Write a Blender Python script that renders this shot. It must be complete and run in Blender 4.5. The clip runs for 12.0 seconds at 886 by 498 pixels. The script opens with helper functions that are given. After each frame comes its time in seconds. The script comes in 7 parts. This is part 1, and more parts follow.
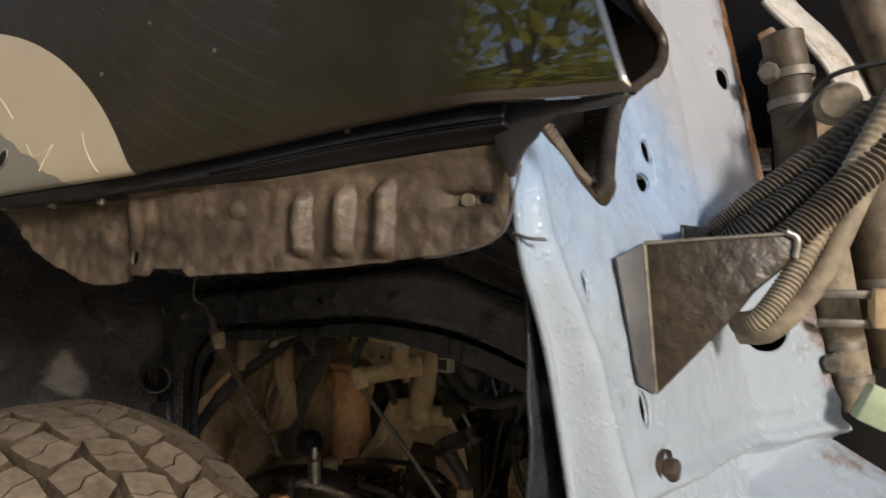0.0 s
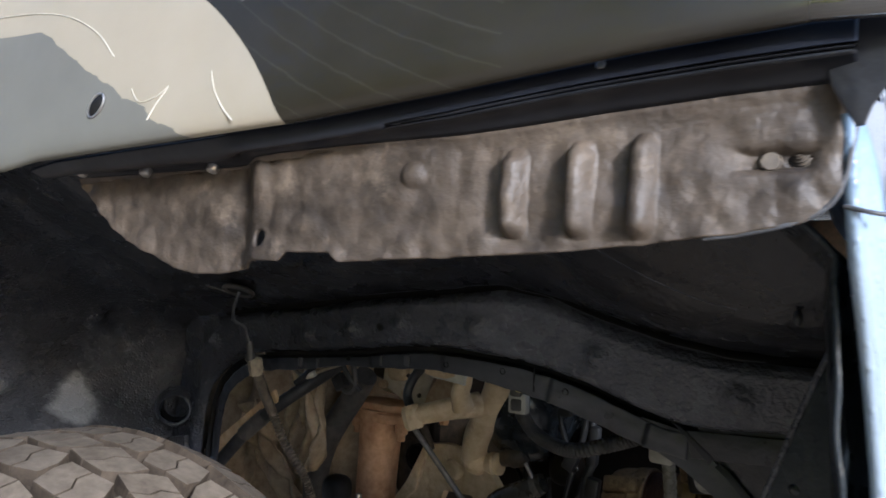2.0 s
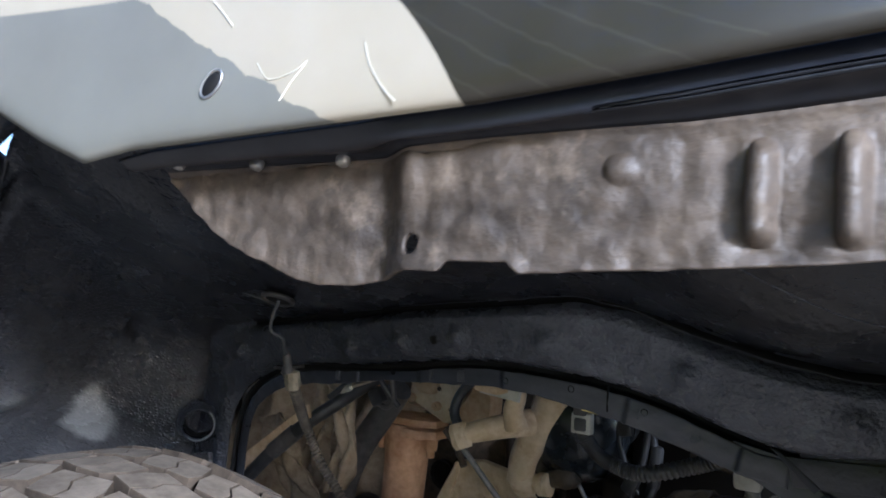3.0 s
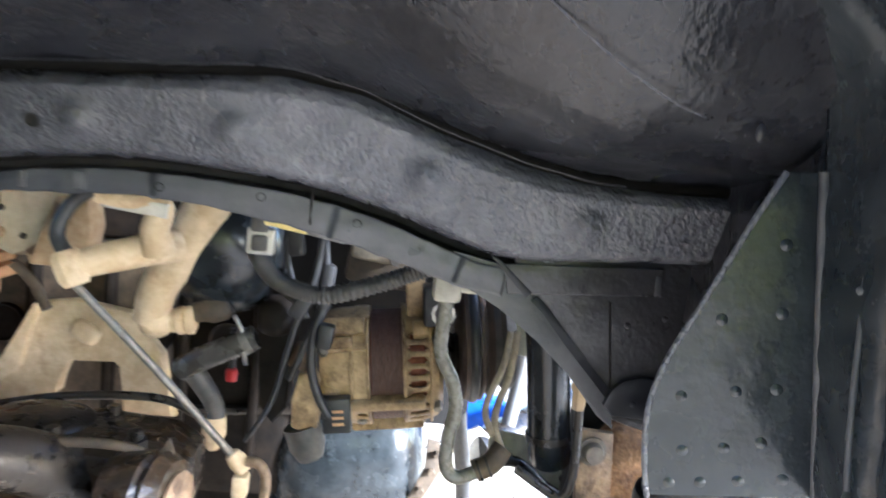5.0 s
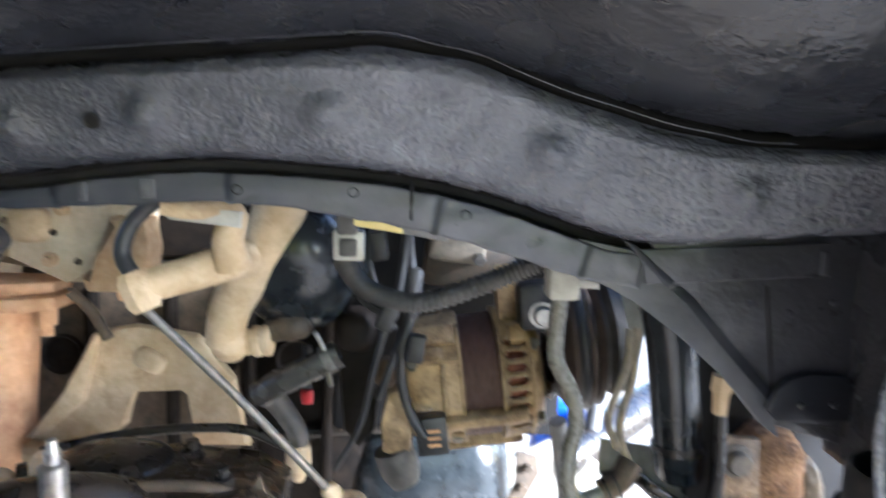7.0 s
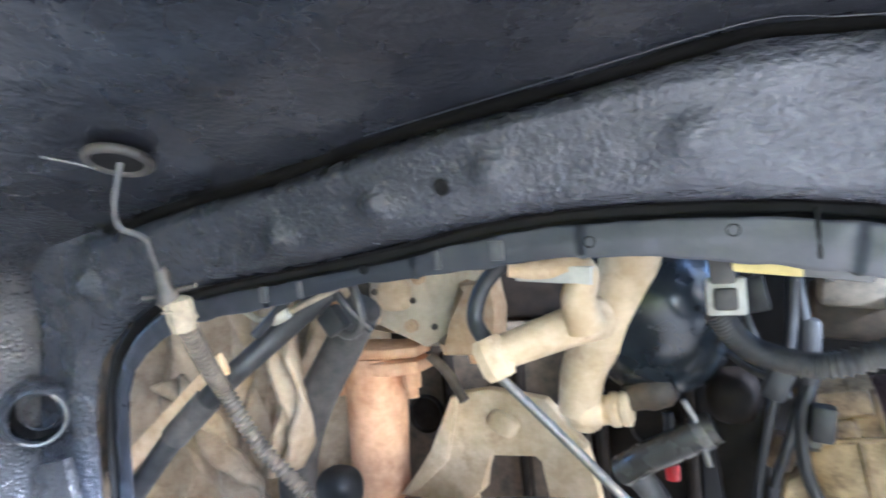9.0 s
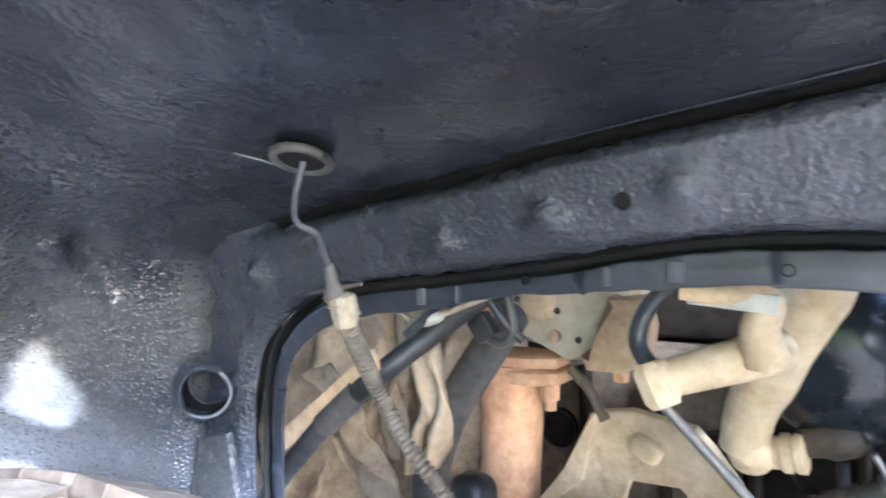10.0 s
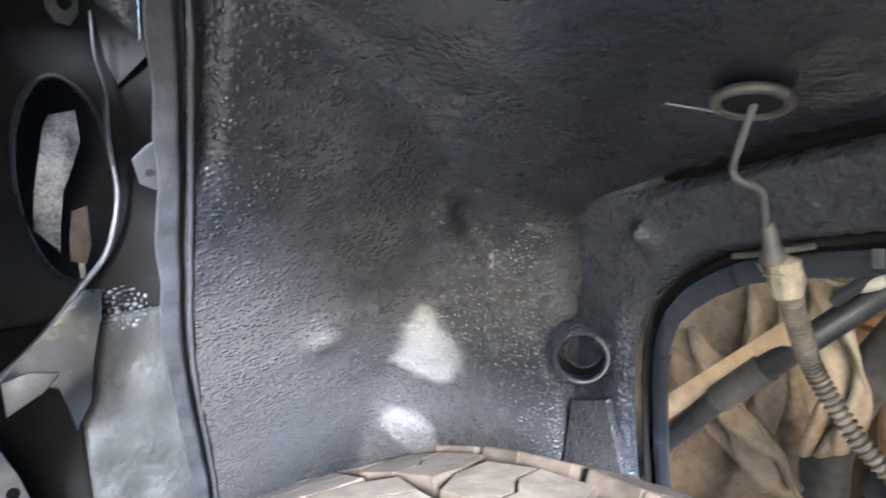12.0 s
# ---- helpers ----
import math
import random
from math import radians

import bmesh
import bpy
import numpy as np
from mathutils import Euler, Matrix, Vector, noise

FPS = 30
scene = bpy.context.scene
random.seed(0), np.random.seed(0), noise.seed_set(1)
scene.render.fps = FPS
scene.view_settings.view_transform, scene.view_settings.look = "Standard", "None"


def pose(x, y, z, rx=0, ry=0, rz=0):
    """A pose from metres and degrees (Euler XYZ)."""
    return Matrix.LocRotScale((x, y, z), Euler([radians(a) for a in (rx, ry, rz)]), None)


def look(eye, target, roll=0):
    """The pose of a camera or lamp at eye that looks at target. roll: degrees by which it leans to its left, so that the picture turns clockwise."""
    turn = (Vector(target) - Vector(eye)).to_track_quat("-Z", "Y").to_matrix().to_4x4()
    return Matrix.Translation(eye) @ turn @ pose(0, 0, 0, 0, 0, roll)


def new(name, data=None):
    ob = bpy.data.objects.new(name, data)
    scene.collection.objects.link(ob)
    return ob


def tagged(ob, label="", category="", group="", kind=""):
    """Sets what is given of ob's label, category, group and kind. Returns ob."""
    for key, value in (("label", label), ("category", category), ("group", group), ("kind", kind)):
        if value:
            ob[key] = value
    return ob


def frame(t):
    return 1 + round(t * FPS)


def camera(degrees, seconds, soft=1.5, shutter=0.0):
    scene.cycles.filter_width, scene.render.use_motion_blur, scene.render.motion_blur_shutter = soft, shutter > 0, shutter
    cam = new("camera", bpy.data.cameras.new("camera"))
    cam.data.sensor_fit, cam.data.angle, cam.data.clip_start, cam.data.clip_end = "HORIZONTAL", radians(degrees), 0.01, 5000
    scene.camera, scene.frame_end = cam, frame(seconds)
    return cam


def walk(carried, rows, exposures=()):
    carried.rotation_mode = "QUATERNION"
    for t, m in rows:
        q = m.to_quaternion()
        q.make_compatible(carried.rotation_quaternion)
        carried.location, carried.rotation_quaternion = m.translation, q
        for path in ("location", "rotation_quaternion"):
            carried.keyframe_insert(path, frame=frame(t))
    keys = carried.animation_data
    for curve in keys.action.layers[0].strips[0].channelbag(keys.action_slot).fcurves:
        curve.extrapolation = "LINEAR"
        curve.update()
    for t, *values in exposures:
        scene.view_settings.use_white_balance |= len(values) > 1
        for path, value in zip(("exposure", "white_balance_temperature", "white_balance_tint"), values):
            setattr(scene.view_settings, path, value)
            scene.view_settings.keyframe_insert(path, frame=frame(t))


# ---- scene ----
cam = camera(70.0, 12.0, soft=1.6, shutter=0.55)
# seconds, eye, (yaw to the left of +y, pitch up, roll)
ROWS = [
    (0, (0.4814, -0.5571, 1.0628), (36.51, -0.01, -0.00)),
    (0.5, (0.4497, -0.5608, 1.0607), (36.94, 1.67, 0.89)),
    (1, (0.4175, -0.5674, 1.0551), (37.81, 2.56, 1.58)),
    (1.5, (0.3866, -0.5654, 1.0489), (37.71, 3.36, 1.92)),
    (2, (0.3501, -0.5515, 1.0351), (35.57, 4.14, 2.64)),
    (2.5, (0.3099, -0.5547, 1.0325), (36.10, 5.54, 2.32)),
    (2.7, (0.2920, -0.5579, 1.0357), (36.19, 5.51, 2.73)),
    (4.3, (0.1274, -0.5124, 1.0145), (9.03, -4.76, 5.49)),
    (4.5, (0.1200, -0.4903, 1.0047), (4.19, -6.03, 6.21)),
    (5, (0.1095, -0.4389, 0.9947), (-5.03, -7.41, 6.37)),
    (5.5, (0.1071, -0.3922, 0.9784), (-10.34, -11.21, 5.81)),
    (6, (0.0867, -0.3895, 0.9786), (-14.79, -11.42, 5.88)),
    (6.5, (0.0612, -0.3820, 0.9735), (-10.48, -11.01, 4.33)),
    (6.8, (0.0523, -0.3723, 0.9743), (-5.77, -9.86, 2.20)),
    (7, (0.0547, -0.3666, 0.9749), (-2.33, -7.32, 1.83)),
    (7.2, (0.0508, -0.3601, 0.9687), (2.03, -6.21, 1.38)),
    (8.8, (0.0300, -0.3141, 0.9716), (23.46, -2.38, -5.69)),
    (9, (0.0222, -0.3128, 0.9719), (26.21, -1.81, -5.41)),
    (9.5, (0.0128, -0.3174, 0.9721), (33.13, -1.06, -4.22)),
    (10, (-0.0050, -0.3165, 0.9788), (37.40, -0.99, -1.87)),
    (10.5, (-0.0404, -0.3211, 0.9897), (43.20, -2.13, -0.75)),
    (11, (-0.0692, -0.3394, 0.9965), (49.51, -2.92, -1.44)),
    (11.5, (-0.0837, -0.3487, 0.9932), (56.98, -3.06, -3.98)),
    (12, (-0.1010, -0.3606, 0.9943), (60.85, -4.39, -5.36)),
]


def carried_pose(eye, turn):
    yaw, pitch, roll = turn
    return Matrix.Translation(eye) @ pose(0, 0, 0, 0, 0, yaw) @ pose(0, 0, 0, 90 + pitch) @ pose(0, 0, 0, 0, 0, roll)


EXPOSURES = [(0.0, 0.05, 6900, 15), (1.0, 0.32, 6600, 14), (1.7, 0.76, 5600, 14), (2.7, 1.30, 4950, 14), (4.3, 1.55, 4750, 13), (4.5, 1.95, 4750, 13), (5.0, 3.80, 5100, 13), (5.6, 3.74, 5100, 13), (6.5, 3.62, 5200, 14), (7.2, 3.8, 4900, 13), (8.8, 4.20, 4700, 13), (10.5, 4.12, 4750, 13), (12.0, 3.68, 5200, 13)]
walk(cam, [(t, carried_pose(e, a)) for t, e, a in ROWS], EXPOSURES)

# ---- daylight ----
SUN_AZ, SUN_EL = 113.5, 19.0  # degrees clockwise from +y, and above the horizon
world = bpy.data.worlds.new("sky")
scene.world = world
world.use_nodes = True
wn = world.node_tree
sky = wn.nodes.new("ShaderNodeTexSky")
sky.sky_type, sky.sun_disc = "NISHITA", False
sky.sun_elevation, sky.sun_rotation = radians(SUN_EL), radians(SUN_AZ)
wn.links.new(sky.outputs[0], wn.nodes["Background"].inputs[0])
wn.nodes["Background"].inputs[1].default_value = 0.15
sun_lamp = bpy.data.lights.new("sun", "SUN")
sun_lamp.energy, sun_lamp.angle, sun_lamp.color = 3.2, radians(9), (1.0, 0.95, 0.87)
sun = new("sun", sun_lamp)
# the sky's sun_rotation turns clockwise from +y
sdir = Vector((math.sin(radians(SUN_AZ)) * math.cos(radians(SUN_EL)), math.cos(radians(SUN_AZ)) * math.cos(radians(SUN_EL)), math.sin(radians(SUN_EL))))
sun.matrix_world = look(sdir * 20, (0, 0, 0))

# ---- materials ----


def material(name, low, high, rough=(0.4, 0.6), grain=60.0, patch=9.0, bump=0.2, bump_scale=220.0, metal=0.0, depth=0.002, coat=0.0, dust=None, dust_amount=0.0, spec=0.5, voro=0.0, beads=None):
    """Two-scale colour between low and high, uneven gloss, fine relief, and an uneven film of dust."""
    m = bpy.data.materials.new(name)
    m.use_nodes = True
    n, l = m.node_tree.nodes, m.node_tree.links
    b = n["Principled BSDF"]
    co = n.new("ShaderNodeTexCoord")
    info = n.new("ShaderNodeObjectInfo")
    sh = n.new("ShaderNodeVectorMath")
    sh.operation = "ADD"
    mulr = n.new("ShaderNodeMath")
    mulr.operation = "MULTIPLY"
    mulr.inputs[1].default_value = 3.7
    l.new(info.outputs["Random"], mulr.inputs[0])
    l.new(co.outputs["Object"], sh.inputs[0])
    l.new(mulr.outputs[0], sh.inputs[1])

    def nz(scale, detail=4.0, ro=0.55):
        t = n.new("ShaderNodeTexNoise")
        t.inputs["Scale"].default_value, t.inputs["Detail"].default_value, t.inputs["Roughness"].default_value = scale, detail, ro
        l.new(sh.outputs[0], t.inputs["Vector"])
        return t.outputs["Fac"]

    def ramp(fac, a, c):
        r = n.new("ShaderNodeMapRange")
        r.inputs["From Min"].default_value, r.inputs["From Max"].default_value = a, c
        l.new(fac, r.inputs["Value"])
        return r.outputs[0]

    def mix(fac, a, c):
        x = n.new("ShaderNodeMix")
        x.data_type = "RGBA"
        l.new(fac, x.inputs["Factor"])
        for s, v in ((x.inputs["A"], a), (x.inputs["B"], c)):
            if isinstance(v, tuple):
                s.default_value = (*v, 1)
            else:
                l.new(v, s)
        return x.outputs["Result"]

    big, small = nz(patch, 5), nz(grain, 6, 0.65)
    add = n.new("ShaderNodeMath")
    add.operation = "ADD"
    l.new(big, add.inputs[0])
    l.new(small, add.inputs[1])
    colour = mix(ramp(add.outputs[0], 0.75, 1.25), low, high)
    if dust:
        f = ramp(nz(patch * 1.7, 6, 0.7), 0.62 - 0.35 * dust_amount, 0.85 - 0.35 * dust_amount)
        colour = mix(f, colour, dust)
    l.new(colour, b.inputs["Base Color"])
    r = n.new("ShaderNodeMapRange")
    r.inputs["To Min"].default_value, r.inputs["To Max"].default_value = rough
    r.inputs["From Min"].default_value, r.inputs["From Max"].default_value = 0.3, 0.7
    l.new(nz(patch * 3, 5), r.inputs["Value"])
    l.new(r.outputs[0], b.inputs["Roughness"])
    b.inputs["Metallic"].default_value = metal
    b.inputs["Coat Weight"].default_value = coat
    b.inputs["Coat Roughness"].default_value = 0.06
    b.inputs["Specular IOR Level"].default_value = spec
    bp = n.new("ShaderNodeBump")
    bp.inputs["Strength"].default_value, bp.inputs["Distance"].default_value = bump, depth
    height = nz(bump_scale, 3, 0.5)
    if voro:
        v = n.new("ShaderNodeTexVoronoi")
        v.inputs["Scale"].default_value = voro
        v.feature = "F1"
        l.new(sh.outputs[0], v.inputs["Vector"])
        cap = n.new("ShaderNodeMapRange")
        cap.interpolation_type = "SMOOTHSTEP"
        cap.inputs["From Min"].default_value, cap.inputs["From Max"].default_value = 0.62, 0.05
        l.new(v.outputs["Distance"], cap.inputs["Value"])
        each = n.new("ShaderNodeMath")
        each.operation = "MULTIPLY"
        l.new(cap.outputs[0], each.inputs[0])
        l.new(v.outputs["Color"], each.inputs[1])
        ha = n.new("ShaderNodeMath")
        ha.operation = "MULTIPLY_ADD"
        ha.inputs[1].default_value = 0.40
        l.new(height, ha.inputs[0])
        l.new(each.outputs[0], ha.inputs[2])
        height = ha.outputs[0]
        if beads:
            where = n.new("ShaderNodeSeparateXYZ")
            l.new(co.outputs["Object"], where.inputs[0])
            some = n.new("ShaderNodeMath")
            some.operation = "MULTIPLY"
            l.new(each.outputs[0], some.inputs[0])
            l.new(ramp(where.outputs[0], *beads), some.inputs[1])
            l.new(some.outputs[0], ha.inputs[2])
    l.new(height, bp.inputs["Height"])
    l.new(bp.outputs[0], b.inputs["Normal"])
    return m


def patch(colour_in, terms, colour, low, high):
    """A stain, or painted light or shade, where the weighted sum of place and noise passes from low to high."""
    total = None
    for source, weight in terms:
        k = pn.new("ShaderNodeMath")
        k.operation = "MULTIPLY_ADD"
        k.inputs[1].default_value = weight
        pl.new(source, k.inputs[0])
        if total is None:
            k.inputs[2].default_value = 0.0
        else:
            pl.new(total, k.inputs[2])
        total = k.outputs[0]
    r = pn.new("ShaderNodeMapRange")
    r.interpolation_type = "SMOOTHSTEP"
    r.inputs["From Min"].default_value, r.inputs["From Max"].default_value = low, high
    pl.new(total, r.inputs["Value"])
    x = pn.new("ShaderNodeMix")
    x.data_type = "RGBA"
    pl.new(r.outputs[0], x.inputs["Factor"])
    pl.new(colour_in, x.inputs["A"])
    x.inputs["B"].default_value = (*colour, 1)
    return x.outputs["Result"]


UNDERSEAL = material("black_underseal", (0.0098, 0.0105, 0.0136), (0.022, 0.0235, 0.0285), (0.19, 0.34), 40, 7, 0.70, 185, depth=0.0030, voro=260, beads=(-0.36, -0.52))

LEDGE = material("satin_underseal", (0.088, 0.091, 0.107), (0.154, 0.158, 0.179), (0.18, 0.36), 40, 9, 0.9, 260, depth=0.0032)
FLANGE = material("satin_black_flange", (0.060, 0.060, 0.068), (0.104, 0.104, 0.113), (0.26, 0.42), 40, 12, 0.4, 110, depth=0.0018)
SMOOTH_BLACK = material("smooth_black_paint", (0.009, 0.0098, 0.0135), (0.020, 0.0215, 0.027), (0.28, 0.42), 40, 12, 0.3, 90, depth=0.0015, spec=0.4)
# the ledge and flange are painted darker to the rear, where less light falls
for shaded_mat in (LEDGE, FLANGE):
    pn, pl = shaded_mat.node_tree.nodes, shaded_mat.node_tree.links
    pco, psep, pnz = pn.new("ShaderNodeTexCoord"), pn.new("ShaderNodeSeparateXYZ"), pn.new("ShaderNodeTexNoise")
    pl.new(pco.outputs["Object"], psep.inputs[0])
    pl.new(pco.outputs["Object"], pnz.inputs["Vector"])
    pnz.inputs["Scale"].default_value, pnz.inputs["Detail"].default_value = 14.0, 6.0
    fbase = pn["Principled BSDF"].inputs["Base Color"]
    pl.new(patch(fbase.links[0].from_socket, ((psep.outputs[0], -1.0), (pnz.outputs["Fac"], 0.22)), (0.027, 0.029, 0.036), 0.0, 0.32), fbase)
PLATE = material("black_painted_plate", (0.026, 0.026, 0.030), (0.050, 0.050, 0.055), (0.24, 0.42), 40, 12, 0.45, 120, depth=0.0020)
STRIP_PAINT = material("dusty_black_paint", (0.036, 0.0270, 0.0195), (0.110, 0.083, 0.059), (0.46, 0.66), 60, 18, 0.65, 150, depth=0.0022, dust=(0.215, 0.165, 0.117), dust_amount=0.24, spec=0.45)
BLUE_PANEL = material("pale_blue_grey_paint", (0.195, 0.300, 0.455), (0.315, 0.425, 0.585), (0.16, 0.32), 70, 6, 0.35, 160, depth=0.0012, dust=(0.26, 0.22, 0.17), dust_amount=0.08, voro=300)
pn, pl = BLUE_PANEL.node_tree.nodes, BLUE_PANEL.node_tree.links
pco = pn.new("ShaderNodeTexCoord")
psep = pn.new("ShaderNodeSeparateXYZ")
pl.new(pco.outputs["Object"], psep.inputs[0])
pnz = pn.new("ShaderNodeTexNoise")
pnz.inputs["Scale"].default_value, pnz.inputs["Detail"].default_value, pnz.inputs["Roughness"].default_value = 26.0, 7.0, 0.65
pl.new(pco.outputs["Object"], pnz.inputs["Vector"])


pbase = pn["Principled BSDF"].inputs["Base Color"]
c0 = pbase.links[0].from_socket
px_, py_, pz_ = psep.outputs
c0 = patch(c0, ((py_, 1.0), (pz_, 1.0), (pnz.outputs["Fac"], 0.10)), (0.335, 0.355, 0.39), 1.12, 1.26)
c0 = patch(c0, ((pz_, -1.0), (pnz.outputs["Fac"], 0.12)), (0.325, 0.385, 0.445), -1.06, -0.95)
c0 = patch(c0, ((py_, 1.0), (pnz.outputs["Fac"], 0.30)), (0.17, 0.085, 0.04), 0.25, 0.32)
c0 = patch(c0, ((pnz.outputs["Fac"], 1.0),), (0.20, 0.16, 0.12), 0.64, 0.78)
c0 = patch(c0, ((py_, -1.0), (pz_, -0.04), (pnz.outputs["Fac"], 0.06)), (0.24, 0.19, 0.135), 0.304, 0.345)
pl.new(c0, pbase)
pn, pl = UNDERSEAL.node_tree.nodes, UNDERSEAL.node_tree.links
pco = pn.new("ShaderNodeTexCoord")
psep = pn.new("ShaderNodeSeparateXYZ")
pl.new(pco.outputs["Object"], psep.inputs[0])
pnz = pn.new("ShaderNodeTexNoise")
pnz.inputs["Scale"].default_value, pnz.inputs["Detail"].default_value, pnz.inputs["Roughness"].default_value = 20.0, 7.0, 0.7
pl.new(pco.outputs["Object"], pnz.inputs["Vector"])
ubase = pn["Principled BSDF"].inputs["Base Color"]
c1 = patch(ubase.links[0].from_socket, ((psep.outputs[2], -1.0), (pnz.outputs["Fac"], 0.16)), (0.042, 0.041, 0.042), -0.93, -0.80)
# bulges in the rear wall; the sun flecks on them are painted pale
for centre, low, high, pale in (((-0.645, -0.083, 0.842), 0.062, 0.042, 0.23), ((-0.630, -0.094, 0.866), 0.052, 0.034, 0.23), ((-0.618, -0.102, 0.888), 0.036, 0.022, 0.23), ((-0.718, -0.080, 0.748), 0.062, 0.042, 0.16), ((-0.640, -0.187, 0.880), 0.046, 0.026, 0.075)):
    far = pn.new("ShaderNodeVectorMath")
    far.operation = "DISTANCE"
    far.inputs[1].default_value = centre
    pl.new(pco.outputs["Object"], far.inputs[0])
    c1 = patch(c1, ((far.outputs["Value"], 1.0), (pnz.outputs["Fac"], 0.04)), (pale, 0.97 * pale, 0.91 * pale), low, high)
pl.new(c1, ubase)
BRACKET_MAT = material("dusty_dark_steel", (0.016, 0.012, 0.008), (0.050, 0.037, 0.023), (0.28, 0.50), 90, 20, 0.6, 95, depth=0.0028)
SOOTY = material("rusty_dark_steel", (0.022, 0.014, 0.010), (0.075, 0.050, 0.034), (0.4, 0.7), 120, 40, 0.4, 200, depth=0.001)
BEIGE = material("dusty_cast_alloy", (0.45, 0.325, 0.178), (0.67, 0.525, 0.335), (0.55, 0.82), 70, 16, 0.45, 120, depth=0.0025, dust=(0.27, 0.160, 0.072), dust_amount=0.20)
OILY = material("oil_soaked_brown_casting", (0.010, 0.0068, 0.0040), (0.066, 0.044, 0.026), (0.12, 0.40), 45, 14, 0.8, 70, depth=0.004)
PALE_CAST = material("pale_dusty_casting", (0.52, 0.425, 0.275), (0.72, 0.62, 0.45), (0.6, 0.85), 70, 14, 0.4, 110, depth=0.002, dust=(0.34, 0.20, 0.09), dust_amount=0.16)
BROWN = material("oily_brown_casting", (0.030, 0.023, 0.016), (0.12, 0.088, 0.055), (0.45, 0.75), 60, 18, 0.35, 120, depth=0.002)
RUST = material("orange_rust", (0.50, 0.262, 0.122), (0.74, 0.455, 0.25), (0.7, 0.92), 90, 26, 0.5, 220, depth=0.0015)
RUST_TAN = material("heat_stained_tan", (0.40, 0.25, 0.12), (0.60, 0.44, 0.27), (0.6, 0.85), 90, 22, 0.45, 140, depth=0.002)
RUBBER = material("black_rubber", (0.012, 0.012, 0.013), (0.032, 0.031, 0.030), (0.35, 0.6), 80, 20, 0.2, 300, depth=0.0006)
DUSTY_RUBBER = material("dusty_grey_rubber", (0.030, 0.028, 0.026), (0.090, 0.082, 0.072), (0.42, 0.65), 80, 25, 0.25, 300, depth=0.0008)
TAN_HOSE = material("tan_dusty_conduit", (0.14, 0.115, 0.08), (0.33, 0.28, 0.20), (0.6, 0.85), 120, 40, 0.3, 300, depth=0.0008)
CONDUIT = material("brown_grey_conduit", (0.07, 0.058, 0.045), (0.19, 0.155, 0.115), (0.55, 0.8), 120, 40, 0.3, 300, depth=0.0008)
TYRE_MAT = material("dusty_tyre_rubber", (0.114, 0.089, 0.062), (0.240, 0.196, 0.145), (0.7, 0.9), 90, 20, 0.3, 260, depth=0.0012)
DARK_STEEL = material("dull_steel", (0.10, 0.092, 0.080), (0.22, 0.20, 0.17), (0.42, 0.6), 120, 30, 0.25, 260, metal=0.4, depth=0.0006)
STEEL = material("worn_steel", (0.28, 0.27, 0.26), (0.5, 0.48, 0.45), (0.28, 0.5), 120, 30, 0.15, 260, metal=0.8, depth=0.0006)
LAMINATE = material("rusty_laminations", (0.055, 0.025, 0.018), (0.13, 0.065, 0.045), (0.5, 0.75), 160, 40, 0.4, 400, depth=0.0008)
COPPER = material("varnished_copper", (0.16, 0.05, 0.03), (0.32, 0.11, 0.06), (0.4, 0.6), 200, 60, 0.3, 400, metal=0.3, depth=0.0008)
ALLOY_STAIN = material("rust_stained_alloy", (0.070, 0.042, 0.023), (0.26, 0.175, 0.10), (0.4, 0.7), 90, 40, 0.9, 150, depth=0.0028)
CREAM = material("cream_plastic", (0.32, 0.30, 0.25), (0.48, 0.46, 0.39), (0.4, 0.6), 100, 40, 0.1, 300, depth=0.0004)
YELLOW = material("yellow_plastic", (0.62, 0.50, 0.16), (0.78, 0.65, 0.26), (0.4, 0.6), 100, 40, 0.1, 300, depth=0.0004)
RED = material("red_plastic", (0.45, 0.015, 0.02), (0.6, 0.03, 0.03), (0.35, 0.5), 100, 40, 0.1, 300, depth=0.0004)
GLOSS_BLACK = material("gloss_black_paint", (0.008, 0.010, 0.012), (0.020, 0.024, 0.028), (0.16, 0.3), 50, 14, 0.05, 60, depth=0.0005)
GREASE = material("greasy_black_metal", (0.007, 0.006, 0.005), (0.028, 0.022, 0.016), (0.18, 0.45), 60, 20, 0.4, 150, depth=0.002)
GREY_PAINT = material("grey_primer", (0.10, 0.10, 0.10), (0.18, 0.18, 0.175), (0.3, 0.5), 60, 10, 0.2, 240, depth=0.0008)
LIP_GREY = material("worn_lip_paint", (0.045, 0.046, 0.05), (0.10, 0.10, 0.105), (0.35, 0.55), 60, 14, 0.4, 220, depth=0.0015)
GUSSET = material("smooth_underseal", (0.014, 0.018, 0.021), (0.034, 0.041, 0.046), (0.15, 0.38), 30, 12, 0.5, 70, depth=0.0022)
LIP_DARK = material("worn_dark_lip_paint", (0.015, 0.0158, 0.018), (0.036, 0.038, 0.042), (0.35, 0.55), 60, 14, 0.4, 220, depth=0.0015, spec=0.4)
PRIMER_DULL = material("scuffed_dull_primer", (0.010, 0.0104, 0.010), (0.024, 0.025, 0.0235), (0.45, 0.7), 50, 10, 0.7, 110, depth=0.002, spec=0.25)
# black that puts the pillar cavity's shade into the colour
VOID = material("shade_black", (0.002, 0.002, 0.002), (0.006, 0.0058, 0.005), (0.6, 0.85), 30, 6, 0.3, 60, spec=0.08)
PIPE_GREY = material("grey_green_pipe", (0.135, 0.130, 0.105), (0.185, 0.178, 0.145), (0.20, 0.36), 200, 60, 0.15, 260, depth=0.0006)
